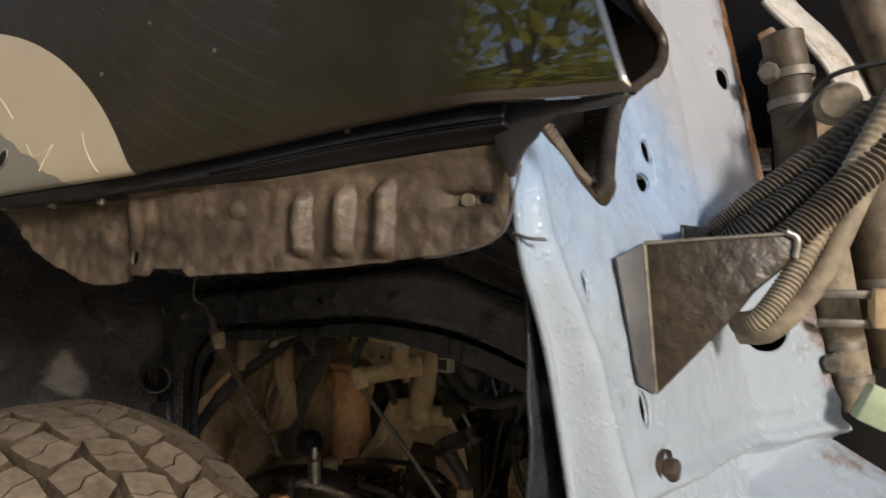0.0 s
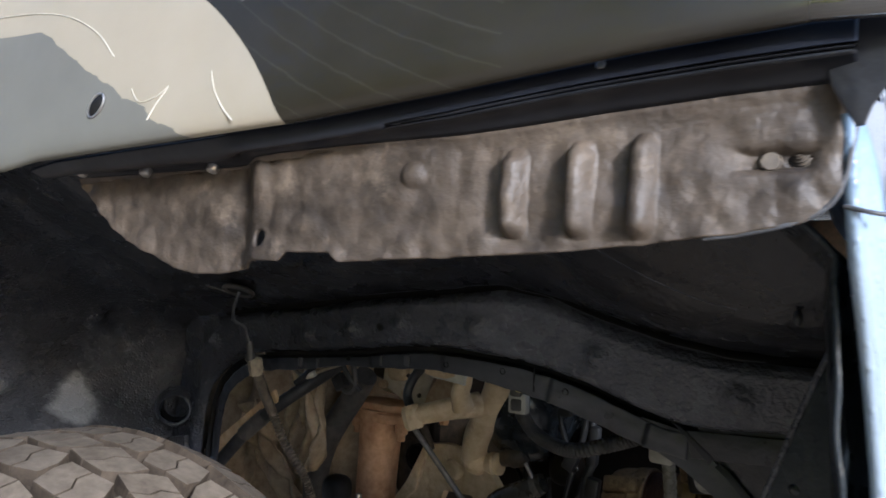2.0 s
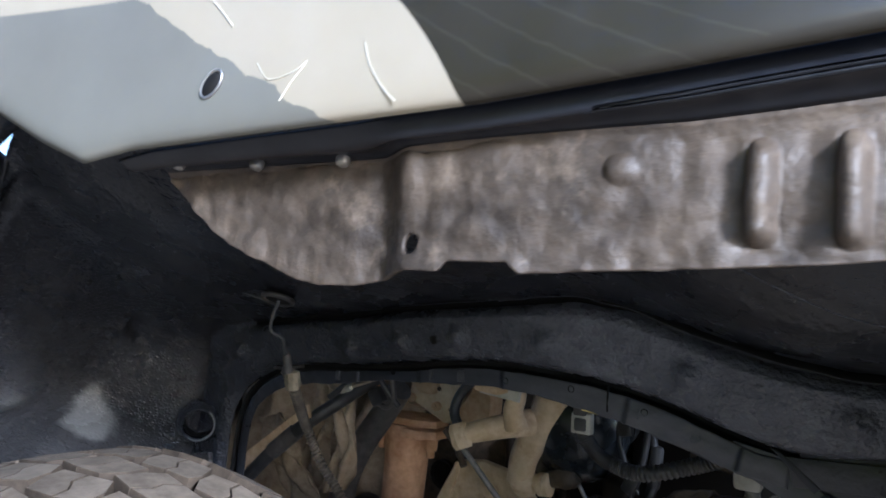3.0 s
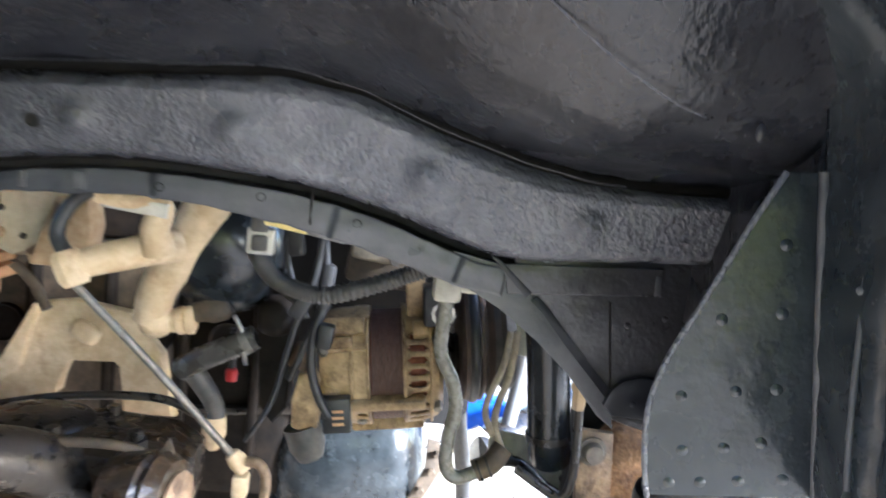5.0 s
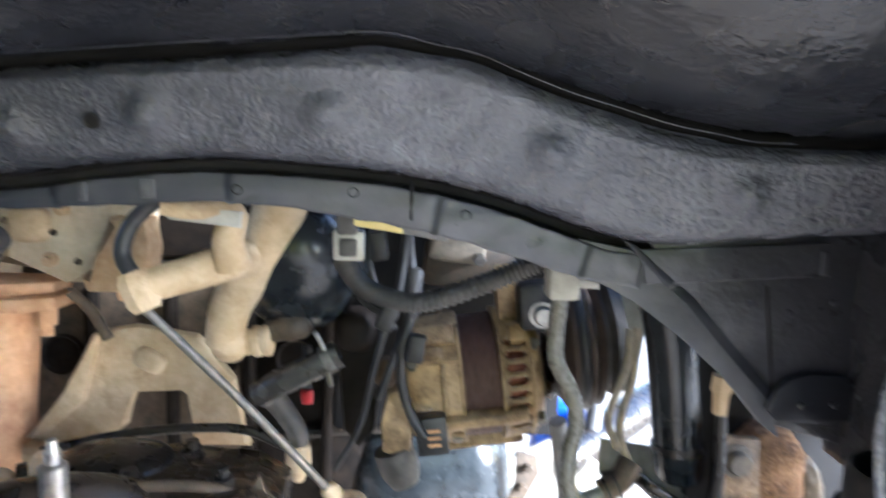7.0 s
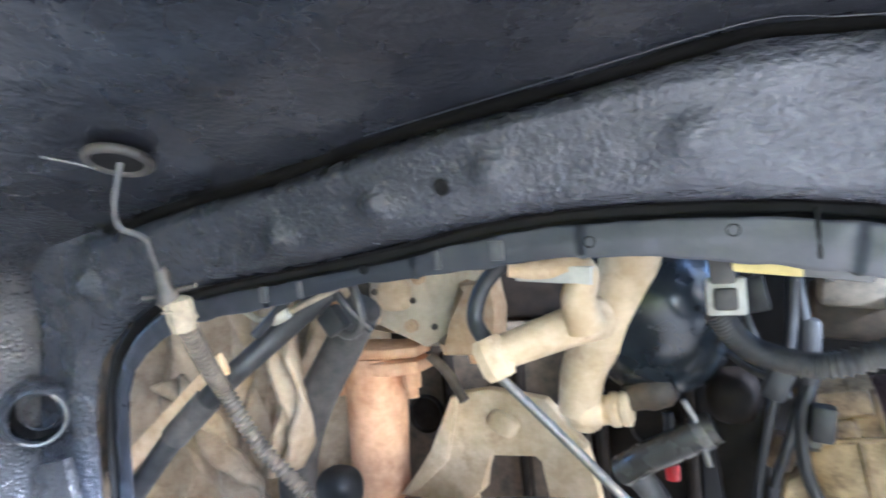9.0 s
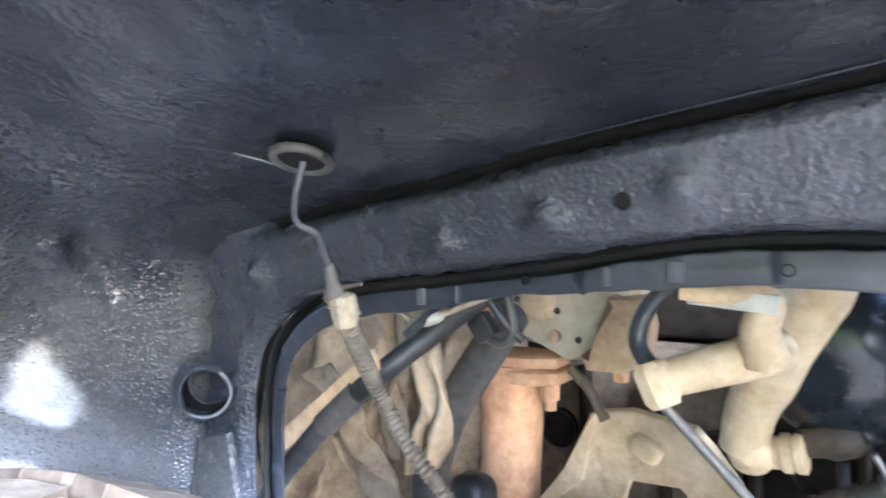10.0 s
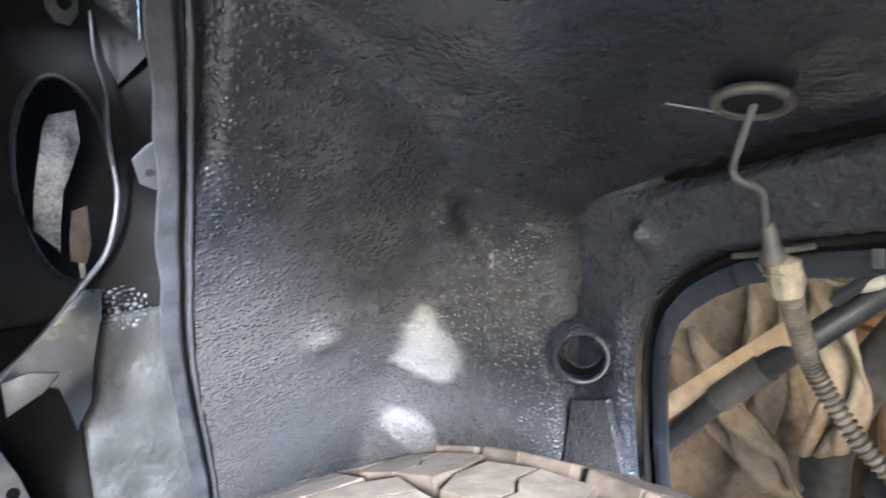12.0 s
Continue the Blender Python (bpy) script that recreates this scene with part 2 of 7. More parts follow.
HOSE_GLOSS = material("oily_rubber_hose", (0.028, 0.026, 0.023), (0.060, 0.055, 0.047), (0.18, 0.36), 60, 18, 0.15, 200, depth=0.0006)
RUST_FUR = material("flaking_brown_rust", (0.085, 0.040, 0.017), (0.34, 0.185, 0.085), (0.75, 0.95), 190, 50, 0.9, 260, depth=0.003)
OLIVE = material("pale_olive_plastic", (0.24, 0.23, 0.17), (0.34, 0.325, 0.25), (0.4, 0.6), 60, 18, 0.15, 200, depth=0.0006)
GROUND = material("dusty_yard", (0.27, 0.215, 0.15), (0.40, 0.325, 0.235), (0.8, 0.95), 30, 2, 0.5, 60, depth=0.01)
LEAF = material("green_leaves", (0.13, 0.16, 0.030), (0.40, 0.38, 0.10), (0.4, 0.6), 30, 3, 0.1, 60)
leaf_n, leaf_l = LEAF.node_tree.nodes, LEAF.node_tree.links
leaf_t = leaf_n.new("ShaderNodeBsdfTranslucent")
leaf_t.inputs[0].default_value = (0.42, 0.44, 0.08, 1)
leaf_mix = leaf_n.new("ShaderNodeMixShader")
leaf_mix.inputs[0].default_value = 0.45
leaf_l.new(leaf_n["Principled BSDF"].outputs[0], leaf_mix.inputs[1])
leaf_l.new(leaf_t.outputs[0], leaf_mix.inputs[2])
leaf_l.new(leaf_mix.outputs[0], leaf_n["Material Output"].inputs[0])
BARK = material("brown_bark", (0.07, 0.05, 0.035), (0.17, 0.13, 0.09), (0.8, 0.95), 40, 6, 0.6, 40, depth=0.02)
# near black; in holes, the groove and the bay it stands in for shade
BLACK_BAY = material("near_black", (0.005, 0.005, 0.005), (0.013, 0.012, 0.011), (0.6, 0.85), 30, 6, 0.3, 60, spec=0.2)
MURAL_GREY = material("speckled_grey_paint", (0.012, 0.012, 0.012), (0.24, 0.24, 0.24), (0.3, 0.5), 260, 60, 0.2, 240, depth=0.0008)

# ---- mesh helpers ----


def part(name, bm, mat, parent=None, label=""):
    me = bpy.data.meshes.new(name)
    bmesh.ops.recalc_face_normals(bm, faces=bm.faces)
    bm.to_mesh(me)
    bm.free()
    me.materials.append(mat)
    ob = new(name, me)
    if parent is not None:
        ob.parent = parent
        ob.matrix_parent_inverse = parent.matrix_world.inverted()
    return tagged(ob, label=label) if label else ob


def thing(name, label, category, at=(0, 0, 0), group="", kind=""):
    ob = new(name)
    ob.empty_display_size = 0.02
    ob.location = at
    bpy.context.view_layer.update()
    return tagged(ob, label, category, group, kind)


def smooth(ob, angle=40):
    for p in ob.data.polygons:
        p.use_smooth = True
    ob.data.set_sharp_from_angle(angle=radians(angle))
    return ob


def spline(pts, n):
    """n + 1 points on a smooth curve through pts (Catmull-Rom, by chord)."""
    p = [Vector(q) for q in pts]
    if len(p) == 2:
        return [p[0].lerp(p[1], i / n) for i in range(n + 1)]
    p = [2 * p[0] - p[1], *p, 2 * p[-1] - p[-2]]
    out, m = [], len(p) - 3
    for i in range(n + 1):
        s = i / n * m
        k = min(int(s), m - 1)
        t = s - k
        a, b, c, d = p[k : k + 4]
        out.append(0.5 * (2 * b + (c - a) * t + (2 * a - 5 * b + 4 * c - d) * t * t + (3 * b - a - 3 * c + d) * t**3))
    return out


def tube_bm(pts, radius, n=24, sides=10, rings=0, ring_depth=0.12, bm=None, caps=True):
    """A round tube along a smooth curve; radius a number or one for each end; rings: corrugations along it."""
    bm = bm or bmesh.new()
    steps = n if not rings else rings * 4
    path = spline(pts, steps)
    ra, rb = radius if isinstance(radius, tuple) else (radius, radius)
    up, last = Vector((0.31, 0.17, 0.93)), None
    for i, c in enumerate(path):
        d = (path[min(i + 1, steps)] - path[max(i - 1, 0)]).normalized()
        side = d.cross(up).normalized()
        top = side.cross(d)
        up = top
        r = ra + (rb - ra) * i / steps
        if rings and i % 4 in (2, 3):
            r *= 1 - ring_depth
        ring = [bm.verts.new(c + r * (math.cos(2 * math.pi * k / sides) * side + math.sin(2 * math.pi * k / sides) * top)) for k in range(sides)]
        if last:
            for k in range(sides):
                bm.faces.new((last[k], last[(k + 1) % sides], ring[(k + 1) % sides], ring[k]))
        elif caps:
            bm.faces.new(ring)
        last = ring
    if caps:
        bm.faces.new(last)
    return bm


def tube(name, pts, radius, mat, parent=None, label="", n=24, sides=12, rings=0, ring_depth=0.12):
    return smooth(part(name, tube_bm(pts, radius, n, sides, rings, ring_depth), mat, parent, label), 50)


def box_bm(size, m=None, bevel=0.002, bm=None, seg=2):
    bm = bm or bmesh.new()
    r = bmesh.ops.create_cube(bm, size=1.0, matrix=(m or Matrix()) @ Matrix.Diagonal((*size, 1)))
    if bevel:
        es = list({e for v in r["verts"] for e in v.link_edges})
        bmesh.ops.bevel(bm, geom=es, offset=bevel, segments=seg, affect="EDGES", profile=0.5)
    return bm


def box(name, size, m, mat, parent=None, label="", bevel=0.002):
    return smooth(part(name, box_bm(size, m, bevel), mat, parent, label), 35)


def prism_bm(outline, m, thick, bevel=0.0015, bm=None):
    """A plate: the outline (in the xy plane of m) made thick along m's z."""
    bm = bm or bmesh.new()
    lo = [bm.verts.new(m @ Vector((x, y, 0))) for x, y in outline]
    hi = [bm.verts.new(m @ Vector((x, y, thick))) for x, y in outline]
    k = len(outline)
    fs = [bm.faces.new(lo[::-1]), bm.faces.new(hi)]
    for i in range(k):
        fs.append(bm.faces.new((lo[i], lo[(i + 1) % k], hi[(i + 1) % k], hi[i])))
    if bevel:
        es = list({e for e in fs[1].edges} | {e for e in fs[0].edges})
        bmesh.ops.bevel(bm, geom=es, offset=bevel, segments=2, affect="EDGES", profile=0.5)
    return bm


def prism(name, outline, m, thick, mat, parent=None, label="", bevel=0.0015):
    return smooth(part(name, prism_bm(outline, m, thick, bevel), mat, parent, label), 35)


def lathe_bm(profile, m, sides=40, bm=None):
    """Turned round m's z axis: profile of (radius, height)."""
    bm = bm or bmesh.new()
    last = None
    for r, h in profile:
        ring = [bm.verts.new(m @ Vector((r * math.cos(2 * math.pi * k / sides), r * math.sin(2 * math.pi * k / sides), h))) for k in range(sides)]
        if last:
            for k in range(sides):
                bm.faces.new((last[k], last[(k + 1) % sides], ring[(k + 1) % sides], ring[k]))
        last = ring
    bmesh.ops.contextual_create(bm, geom=last)
    return bm


def lathe(name, profile, m, mat, parent=None, label="", sides=40):
    return smooth(part(name, lathe_bm(profile, m, sides), mat, parent, label), 35)


def sheet(name, fn, nu, nv, mat, parent=None, label="", keep=None, thick=0.002, side=1.0, true=None):
    """A pressed sheet: fn(u, v) for u, v in 0..1; keep(u, v, place) leaves holes, whose edges true(place) rounds off; thick metal behind it."""
    bm = bmesh.new()
    vs = [[bm.verts.new(fn(i / nu, j / nv)) for j in range(nv + 1)] for i in range(nu + 1)]
    for i in range(nu):
        for j in range(nv):
            c = (vs[i][j].co + vs[i + 1][j + 1].co) / 2
            if keep is None or keep((i + 0.5) / nu, (j + 0.5) / nv, c):
                bm.faces.new((vs[i][j], vs[i + 1][j], vs[i + 1][j + 1], vs[i][j + 1]))
    for v in [v for v in bm.verts if not v.link_faces]:
        bm.verts.remove(v)
    if true:
        for v in {v for e in bm.edges if len(e.link_faces) == 1 for v in e.verts}:
            v.co = true(v.co)
    me = bpy.data.meshes.new(name)
    bm.to_mesh(me)
    bm.free()
    me.materials.append(mat)
    ob = new(name, me)
    for p in me.polygons:
        p.use_smooth = True
    if parent is not None:
        ob.parent = parent
        ob.matrix_parent_inverse = parent.matrix_world.inverted()
    mod = ob.modifiers.new("metal", "SOLIDIFY")
    mod.thickness, mod.offset = thick, side
    return tagged(ob, label=label) if label else ob


def on_ellipses(holes, i, j, reach=1.6):
    """Moves a place near one of the holes (a, b, ra, rb) in its coordinates i, j onto that hole's edge."""

    def true(co):
        for a, b, ra, rb in holes:
            d = math.hypot((co[i] - a) / ra, (co[j] - b) / rb)
            if 0.2 < d < reach:
                q = co.copy()
                q[i], q[j] = a + (co[i] - a) / d, b + (co[j] - b) / d
                return q
        return co

    return true


def curve_at(keys):
    """A smooth-enough function through (x, value) keys."""
    xs, ys = zip(*sorted(keys))
    return lambda x: float(np.interp(x, xs, ys))


def step(a, b, x):
    t = min(max((x - a) / (b - a), 0.0), 1.0)
    return t * t * (3 - 2 * t)


def lump(x, z, places, radius, height):
    return sum(height * math.exp(-(((x - a) ** 2 + (z - b) ** 2) / radius**2) ** 2) for a, b in places)


def rough(p, scale=45.0, amount=0.0008):
    return noise.noise(Vector(p) * scale) * amount


def frame_at(origin, xdir, zdir):
    """The matrix with that origin, x along xdir and z nearest to zdir."""
    x = Vector(xdir).normalized()
    y = Vector(zdir).cross(x).normalized()
    z = x.cross(y)
    return Matrix.Translation(origin) @ Matrix((x, y, z)).transposed().to_4x4()


def blob_bm(size, m, power=3.2, rings=14, sides=20, bm=None):
    """A soft-cornered casting: a superellipsoid of those half sizes."""
    bm = bm or bmesh.new()

    def s(v):
        return math.copysign(abs(v) ** (2 / power), v)

    grid = []
    for i in range(rings + 1):
        a = -math.pi / 2 + math.pi * i / rings
        grid.append([bm.verts.new(m @ Vector((size[0] * s(math.cos(a)) * s(math.cos(b)), size[1] * s(math.cos(a)) * s(math.sin(b)), size[2] * s(math.sin(a))))) for b in [2 * math.pi * k / sides for k in range(sides)]])
    for i in range(rings):
        for k in range(sides):
            bm.faces.new((grid[i][k], grid[i][(k + 1) % sides], grid[i + 1][(k + 1) % sides], grid[i + 1][k]))
    bmesh.ops.remove_doubles(bm, verts=bm.verts, dist=1e-5)
    return bm


def blob(name, size, m, mat, parent=None, label="", power=3.2):
    return smooth(part(name, blob_bm(size, m, power), mat, parent, label), 60)


# ---- the ground ----
bm = bmesh.new()
bmesh.ops.create_grid(bm, x_segments=8, y_segments=8, size=400)
bmesh.ops.translate(bm, verts=bm.verts, vec=(0, 0, 0.11))
tagged(part("ground", bm, GROUND), "dusty grey ground of the yard under the car", "ground", kind="structure")

# ---- the car's body ----
body = thing("car_body", "bare dark car body at an open front wheel arch", "car", (0, 0, 1.0))

seam_z = curve_at([(-0.60, 0.94), (-0.523, 0.972), (-0.455, 0.993), (-0.33, 1.009), (-0.24, 1.019), (-0.175, 1.029), (-0.085, 1.038), (0.03, 1.049), (0.085, 1.042), (0.138, 1.024), (0.198, 1.008), (0.246, 1.000), (0.30, 0.999), (0.40, 1.002)])


def roof_z(x, y):
    out = max(0.0, -y)
    rise = 0.10 + 0.35 * step(-0.40, -0.05, x) + 0.55 * step(0.0, 0.22, x)
    return min(seam_z(x) + (0.36 - 0.20 * step(0.05, 0.25, x)) * out + 5.5 * rise * max(0.0, out - 0.055) ** 2, 1.262)


def rear_x(y, z):
    back = -0.577 + 0.9 * (z - 0.96)
    crease = -0.523 - 0.2 * (0.967 - z)
    s = step(-0.13, 0.015, y)
    return back * (1 - s) + max(crease, back) * s


def arch_profile(y, n=150):
    """The wheel well's section at y, from its front end over the roof and down its rear wall."""
    front = 0.345 - 0.9 * max(0.0, roof_z(0.30, y) - 1.045)
    pts = [(front - i * 0.004, roof_z(front - i * 0.004, y)) for i in range(250)]
    roof = [(x, z) for x, z in pts if x > rear_x(y, z)]
    zt = roof[-1][1]
    wall = [(rear_x(y, zt - i * 0.004), zt - i * 0.004) for i in range(1, 130)]
    line = np.array(roof + wall)
    for _ in range(70):
        line[1:-1] = (line[:-2] + 2 * line[1:-1] + line[2:]) / 4
    d = np.r_[0, np.cumsum(np.hypot(*np.diff(line, axis=0).T))]
    s = np.linspace(0, d[-1], n + 1)
    return np.stack([np.interp(s, d, line[:, 0]), np.interp(s, d, line[:, 1])], 1)


NU, NV = 220, 80
Y_OUT, Y_IN = -0.335, 0.022


def well_y(u, v):
    out = Y_OUT + 0.033 * step(0.36, 0.52, u) + 0.040 * (1 - step(0.0, 0.22, u)) + 0.030 * step(0.68, 0.98, u)
    return out + (Y_IN - out) * v


sections = [arch_profile(Y_OUT + 0.02 + (Y_IN - Y_OUT - 0.02) * j / NV, NU) for j in range(NV + 1)]
DENTS = [(-0.643, -0.188, 0.880, 0.022, 0.010), (-0.635, -0.092, 0.860, 0.040, 0.014), (-0.715, -0.085, 0.765, 0.040, 0.014), (-0.60, -0.05, 0.925, 0.030, 0.006)]

RIDGES = [(Vector((-0.555, -0.104, 0.975)), Vector((-0.572, -0.070, 0.928)), 0.011, 0.010), (Vector((-0.548, -0.090, 0.982)), Vector((-0.560, -0.053, 0.944)), 0.011, -0.009)]


def well(u, v):
    j = v * NV
    a = sections[round(j)][round(u * NU)]
    p = Vector((a[0], well_y(u, v), a[1]))
    for x, y, z, r, h in DENTS:
        d2 = (p - Vector((x, y, z))).length_squared
        w = h * math.exp(-d2 / r**2)
        p += Vector((0.74, -0.10, -0.60)) * w
    for a, b, r, h in RIDGES:
        f = min(max((p - a).dot(b - a) / (b - a).length_squared, 0.0), 1.0)
        p += Vector((0.74, -0.10, -0.60)) * h * math.exp(-((p - a.lerp(b, f)).length / r) ** 2)
    groove = step(0.43, 0.47, u) * (1 - step(0.55, 0.61, u))
    p -= Vector((0.74, 0, -0.67)) * 0.010 * groove * math.exp(-(((p.y + 0.291) / 0.006) ** 2))
    k = rough(p, 16, 0.0022) + rough(p, 60, 0.0009)
    return p + Vector((0, 0, k))


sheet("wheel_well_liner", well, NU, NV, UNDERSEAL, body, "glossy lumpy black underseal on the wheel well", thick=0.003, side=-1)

A = spline([(0.354, -0.002, 1.000), (0.30, -0.002, 0.999), (0.246, -0.002, 1.000), (0.198, -0.002, 1.008), (0.138, -0.002, 1.024), (0.085, -0.002, 1.042), (0.03, -0.002, 1.049), (-0.085, -0.002, 1.038), (-0.175, -0.002, 1.029), (-0.24, -0.002, 1.019), (-0.33, -0.002, 1.009), (-0.455, 0.004, 0.993), (-0.515, 0.012, 0.972), (-0.553, 0.026, 0.930), (-0.572, 0.030, 0.87), (-0.59, 0.032, 0.78), (-0.61, 0.034, 0.66)], 240)
B = spline([(0.366, 0.026, 0.941), (0.30, 0.026, 0.937), (0.266, 0.026, 0.934), (0.213, 0.026, 0.930), (0.17, 0.026, 0.937), (0.11, 0.026, 0.956), (0.042, 0.026, 0.970), (-0.05, 0.026, 0.976), (-0.12, 0.026, 0.973), (-0.19, 0.026, 0.963), (-0.27, 0.026, 0.954), (-0.34, 0.026, 0.947), (-0.40, 0.026, 0.936), (-0.45, 0.026, 0.908), (-0.477, 0.026, 0.87), (-0.488, 0.026, 0.80), (-0.492, 0.026, 0.66)], 240)
BUMPS = [(0.0, 1.001), (0.131, 0.985), (0.249, 0.963), (-0.10, 0.998), (-0.175, 0.988), (-0.25, 0.975), (-0.447, 0.953)]


LEDGE_SECTION = curve_at([(0.0, 0.012), (0.08, 0.009), (0.16, -0.002), (0.25, -0.008), (0.5, -0.0095), (0.85, -0.010), (0.93, -0.006), (1.0, 0.010)])


def ledge(u, v):
    i = round(u * 240)
    a, b = A[i], B[i]
    p = a.lerp(b, v)
    corner = step(-0.48, -0.40, p.x)
    p.y += corner * LEDGE_SECTION(v) + (1 - corner) * min(LEDGE_SECTION(v), -0.008 + 0.010 * max(0.0, v - 0.85) / 0.15) - sum(0.0115 * math.exp(-((p.x - a) ** 2 + (p.z - b) ** 2) / 0.0100**2) - 0.004 * math.exp(-((p.x - a - 0.004) ** 2 + (p.z - b - 0.003) ** 2) / 0.0025**2) for a, b in BUMPS)
    p.y -= rough(p, 60, 0.0014) + rough(p, 150, 0.0009)
    return p


# black dish stands in for the shade of a drilled hole
lathe("ledge_hole", [(0.0050, 0.0008), (0.0042, 0.0014), (0.0034, 0.0004), (0.0, 0.0002)], frame_at((-0.1310, 0.0045, 0.9950), (1, 0, 0), (0, -0.95, -0.3)), BLACK_BAY, body, "black dish for a small drilled hole", sides=18)
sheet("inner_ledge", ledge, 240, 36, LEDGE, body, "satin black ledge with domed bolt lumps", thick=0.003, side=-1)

flange_width = curve_at([(-0.50, 0.014), (-0.40, 0.016), (-0.306, 0.015), (-0.262, 0.011), (-0.214, 0.0095), (-0.172, 0.0125), (-0.12, 0.0175), (-0.05, 0.018), (0.0, 0.021), (0.04, 0.023), (0.077, 0.024), (0.114, 0.024), (0.20, 0.021), (0.37, 0.014)])


def flange(u, v):
    i = min(round(u * 240), 240)
    b = B[i]
    t = (B[min(i + 2, 240)] - B[max(i - 2, 0)]).normalized()
    inward = Vector((-t.z, 0, t.x))
    full = 0.010 + flange_width(b.x)
    back = [(0.012, -0.001), (0.025, 0.001), (0.025, 0.0068), (0.013, 0.0088), (0.012, 0.0088 + 0.46 * (full - 0.0088)), (0.013, full)]
    k = v * (len(back) - 1)
    j = min(int(k), len(back) - 2)
    f = k - j
    dy = back[j][0] * (1 - f) + back[j + 1][0] * f
    dz = back[j][1] * (1 - f) + back[j + 1][1] * f
    p = b + inward * dz
    p.y += dy
    return p + Vector((0, rough(p, 90, 0.0012), rough(p + Vector((3, 0, 0)), 60, 0.002) * v))


first = next(i for i in range(241) if B[i].x < 0.205) / 240
# the groove's deep shade is put into its black colour
sheet("flange_groove", lambda u, v: flange(0.05 + 0.95 * u, 0.6 * v), 228, 14, BLACK_BAY, body, "deep groove along the ledge, blackened for its shade", thick=0.002, side=-1)
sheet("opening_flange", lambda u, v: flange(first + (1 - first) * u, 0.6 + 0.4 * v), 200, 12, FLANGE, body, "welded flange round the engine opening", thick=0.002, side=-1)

# black discs on the flange in place of the holes' shade
for hx, hz in ((0.013, 0.9575), (-0.06, 0.957), (0.085, 0.945), (-0.21, 0.950)):
    lathe("flange_hole", [(0.0034, 0.0015), (0.0030, 0.0022), (0.0026, 0.001), (0.0, 0.001)], frame_at((hx, 0.0395, hz), (1, 0, 0), (0, -1, 0)), BLACK_BAY, body, sides=14)
# corner plate under the ledge's front end, with its slanted rib
XZ = Matrix.Rotation(radians(90), 4, "X")  # x stays x, the outline's y becomes z, thickness goes to -y


def plate_xz(y):
    return Matrix.Translation((0, y, 0)) @ XZ


prism("corner_plate", [(0.205, 0.940), (0.364, 0.945), (0.364, 0.789), (0.303, 0.806), (0.297, 0.820), (0.249, 0.868), (0.222, 0.895)], plate_xz(0.046), 0.004, PLATE, body, "black corner plate")
prism("flange_tail", [(0.160, 0.932), (0.2035, 0.924), (0.224, 0.903), (0.249, 0.877), (0.300, 0.825), (0.306, 0.798), (0.291, 0.809), (0.262, 0.842), (0.233, 0.867), (0.200, 0.892), (0.160, 0.910)], plate_xz(0.0425), 0.003, FLANGE, body, "flange running down to the mount")
tube("plate_seam", [(0.2885, 0.0415, 0.903), (0.2995, 0.0415, 0.830)], 0.0009, BLACK_BAY, body)
# black bands stand in for the shade of a groove in the plate
prism("sealer_band", [(0.188, 0.932), (0.196, 0.929), (0.224, 0.9055), (0.220, 0.9005)], plate_xz(0.0377), 0.0008, SMOOTH_BLACK, body, "black band standing in for the shaded groove along the tail", bevel=0.0003)
prism("sealer_band", [(0.229, 0.902), (0.239, 0.8945), (0.262, 0.869), (0.304, 0.826), (0.300, 0.820), (0.258, 0.864), (0.235, 0.890), (0.224, 0.8985)], plate_xz(0.0397), 0.0008, SMOOTH_BLACK, body, "black band standing in for the shaded groove along the tail", bevel=0.0003)
prism("lap_seam", [(0.205, 0.9025), (0.3285, 0.9115), (0.3265, 0.934), (0.2, 0.926)], plate_xz(0.0405), 0.003, PLATE, body)
box("spot_weld", (0.0045, 0.0016, 0.016), pose(0.3235, 0.0368, 0.920), LIP_GREY, body, bevel=0.0006)
prism("mount_cap", [(0.293, 0.820), (0.298, 0.833), (0.306, 0.841), (0.321, 0.8455), (0.345, 0.8445), (0.352, 0.838), (0.353, 0.812), (0.340, 0.809), (0.302, 0.811)], plate_xz(0.0405), 0.0055, SMOOTH_BLACK, body, "arched black cap plate over the mount", bevel=0.0025)
for sx, sz in ((0.317, 0.823), (0.339, 0.824), (0.336, 0.893), (0.306, 0.885)):
    lathe("plate_pip", [(0.0, 0.0014), (0.0018, 0.001), (0.0026, 0.0)], frame_at((sx, 0.0345 if sz < 0.85 else 0.0418, sz), (1, 0, 0), (0, -1, 0)), PLATE, body, sides=10)
for sx, sz, w in ((-0.115, 0.959, 0.009), (-0.297, 0.940, 0.007), (-0.155, 0.956, 0.005), (-0.346, 0.966, 0.005), (-0.264, 0.942, 0.004)):
    box("flange_tab", (w, 0.003, 0.012), pose(sx, 0.0372, sz - 0.003), LIP_GREY, body, "scuffed flange tab", bevel=0.001)
box("flange_joint", (0.003, 0.004, 0.026), pose(0.050, 0.0395, 0.953), BLACK_BAY, body)

# seam sealer along the roof's inner edge
tube("seam_bead", [(x, -0.0065, seam_z(x) - 0.0008 - 0.004 * step(0.0, 0.12, x)) for x in (-0.172, -0.13, -0.10, -0.06, -0.03, 0.03, 0.06, 0.085, 0.11, 0.138, 0.17, 0.198, 0.225, 0.246, 0.27)], 0.00032, FLANGE, body, "thin bead of seam sealer", n=90)

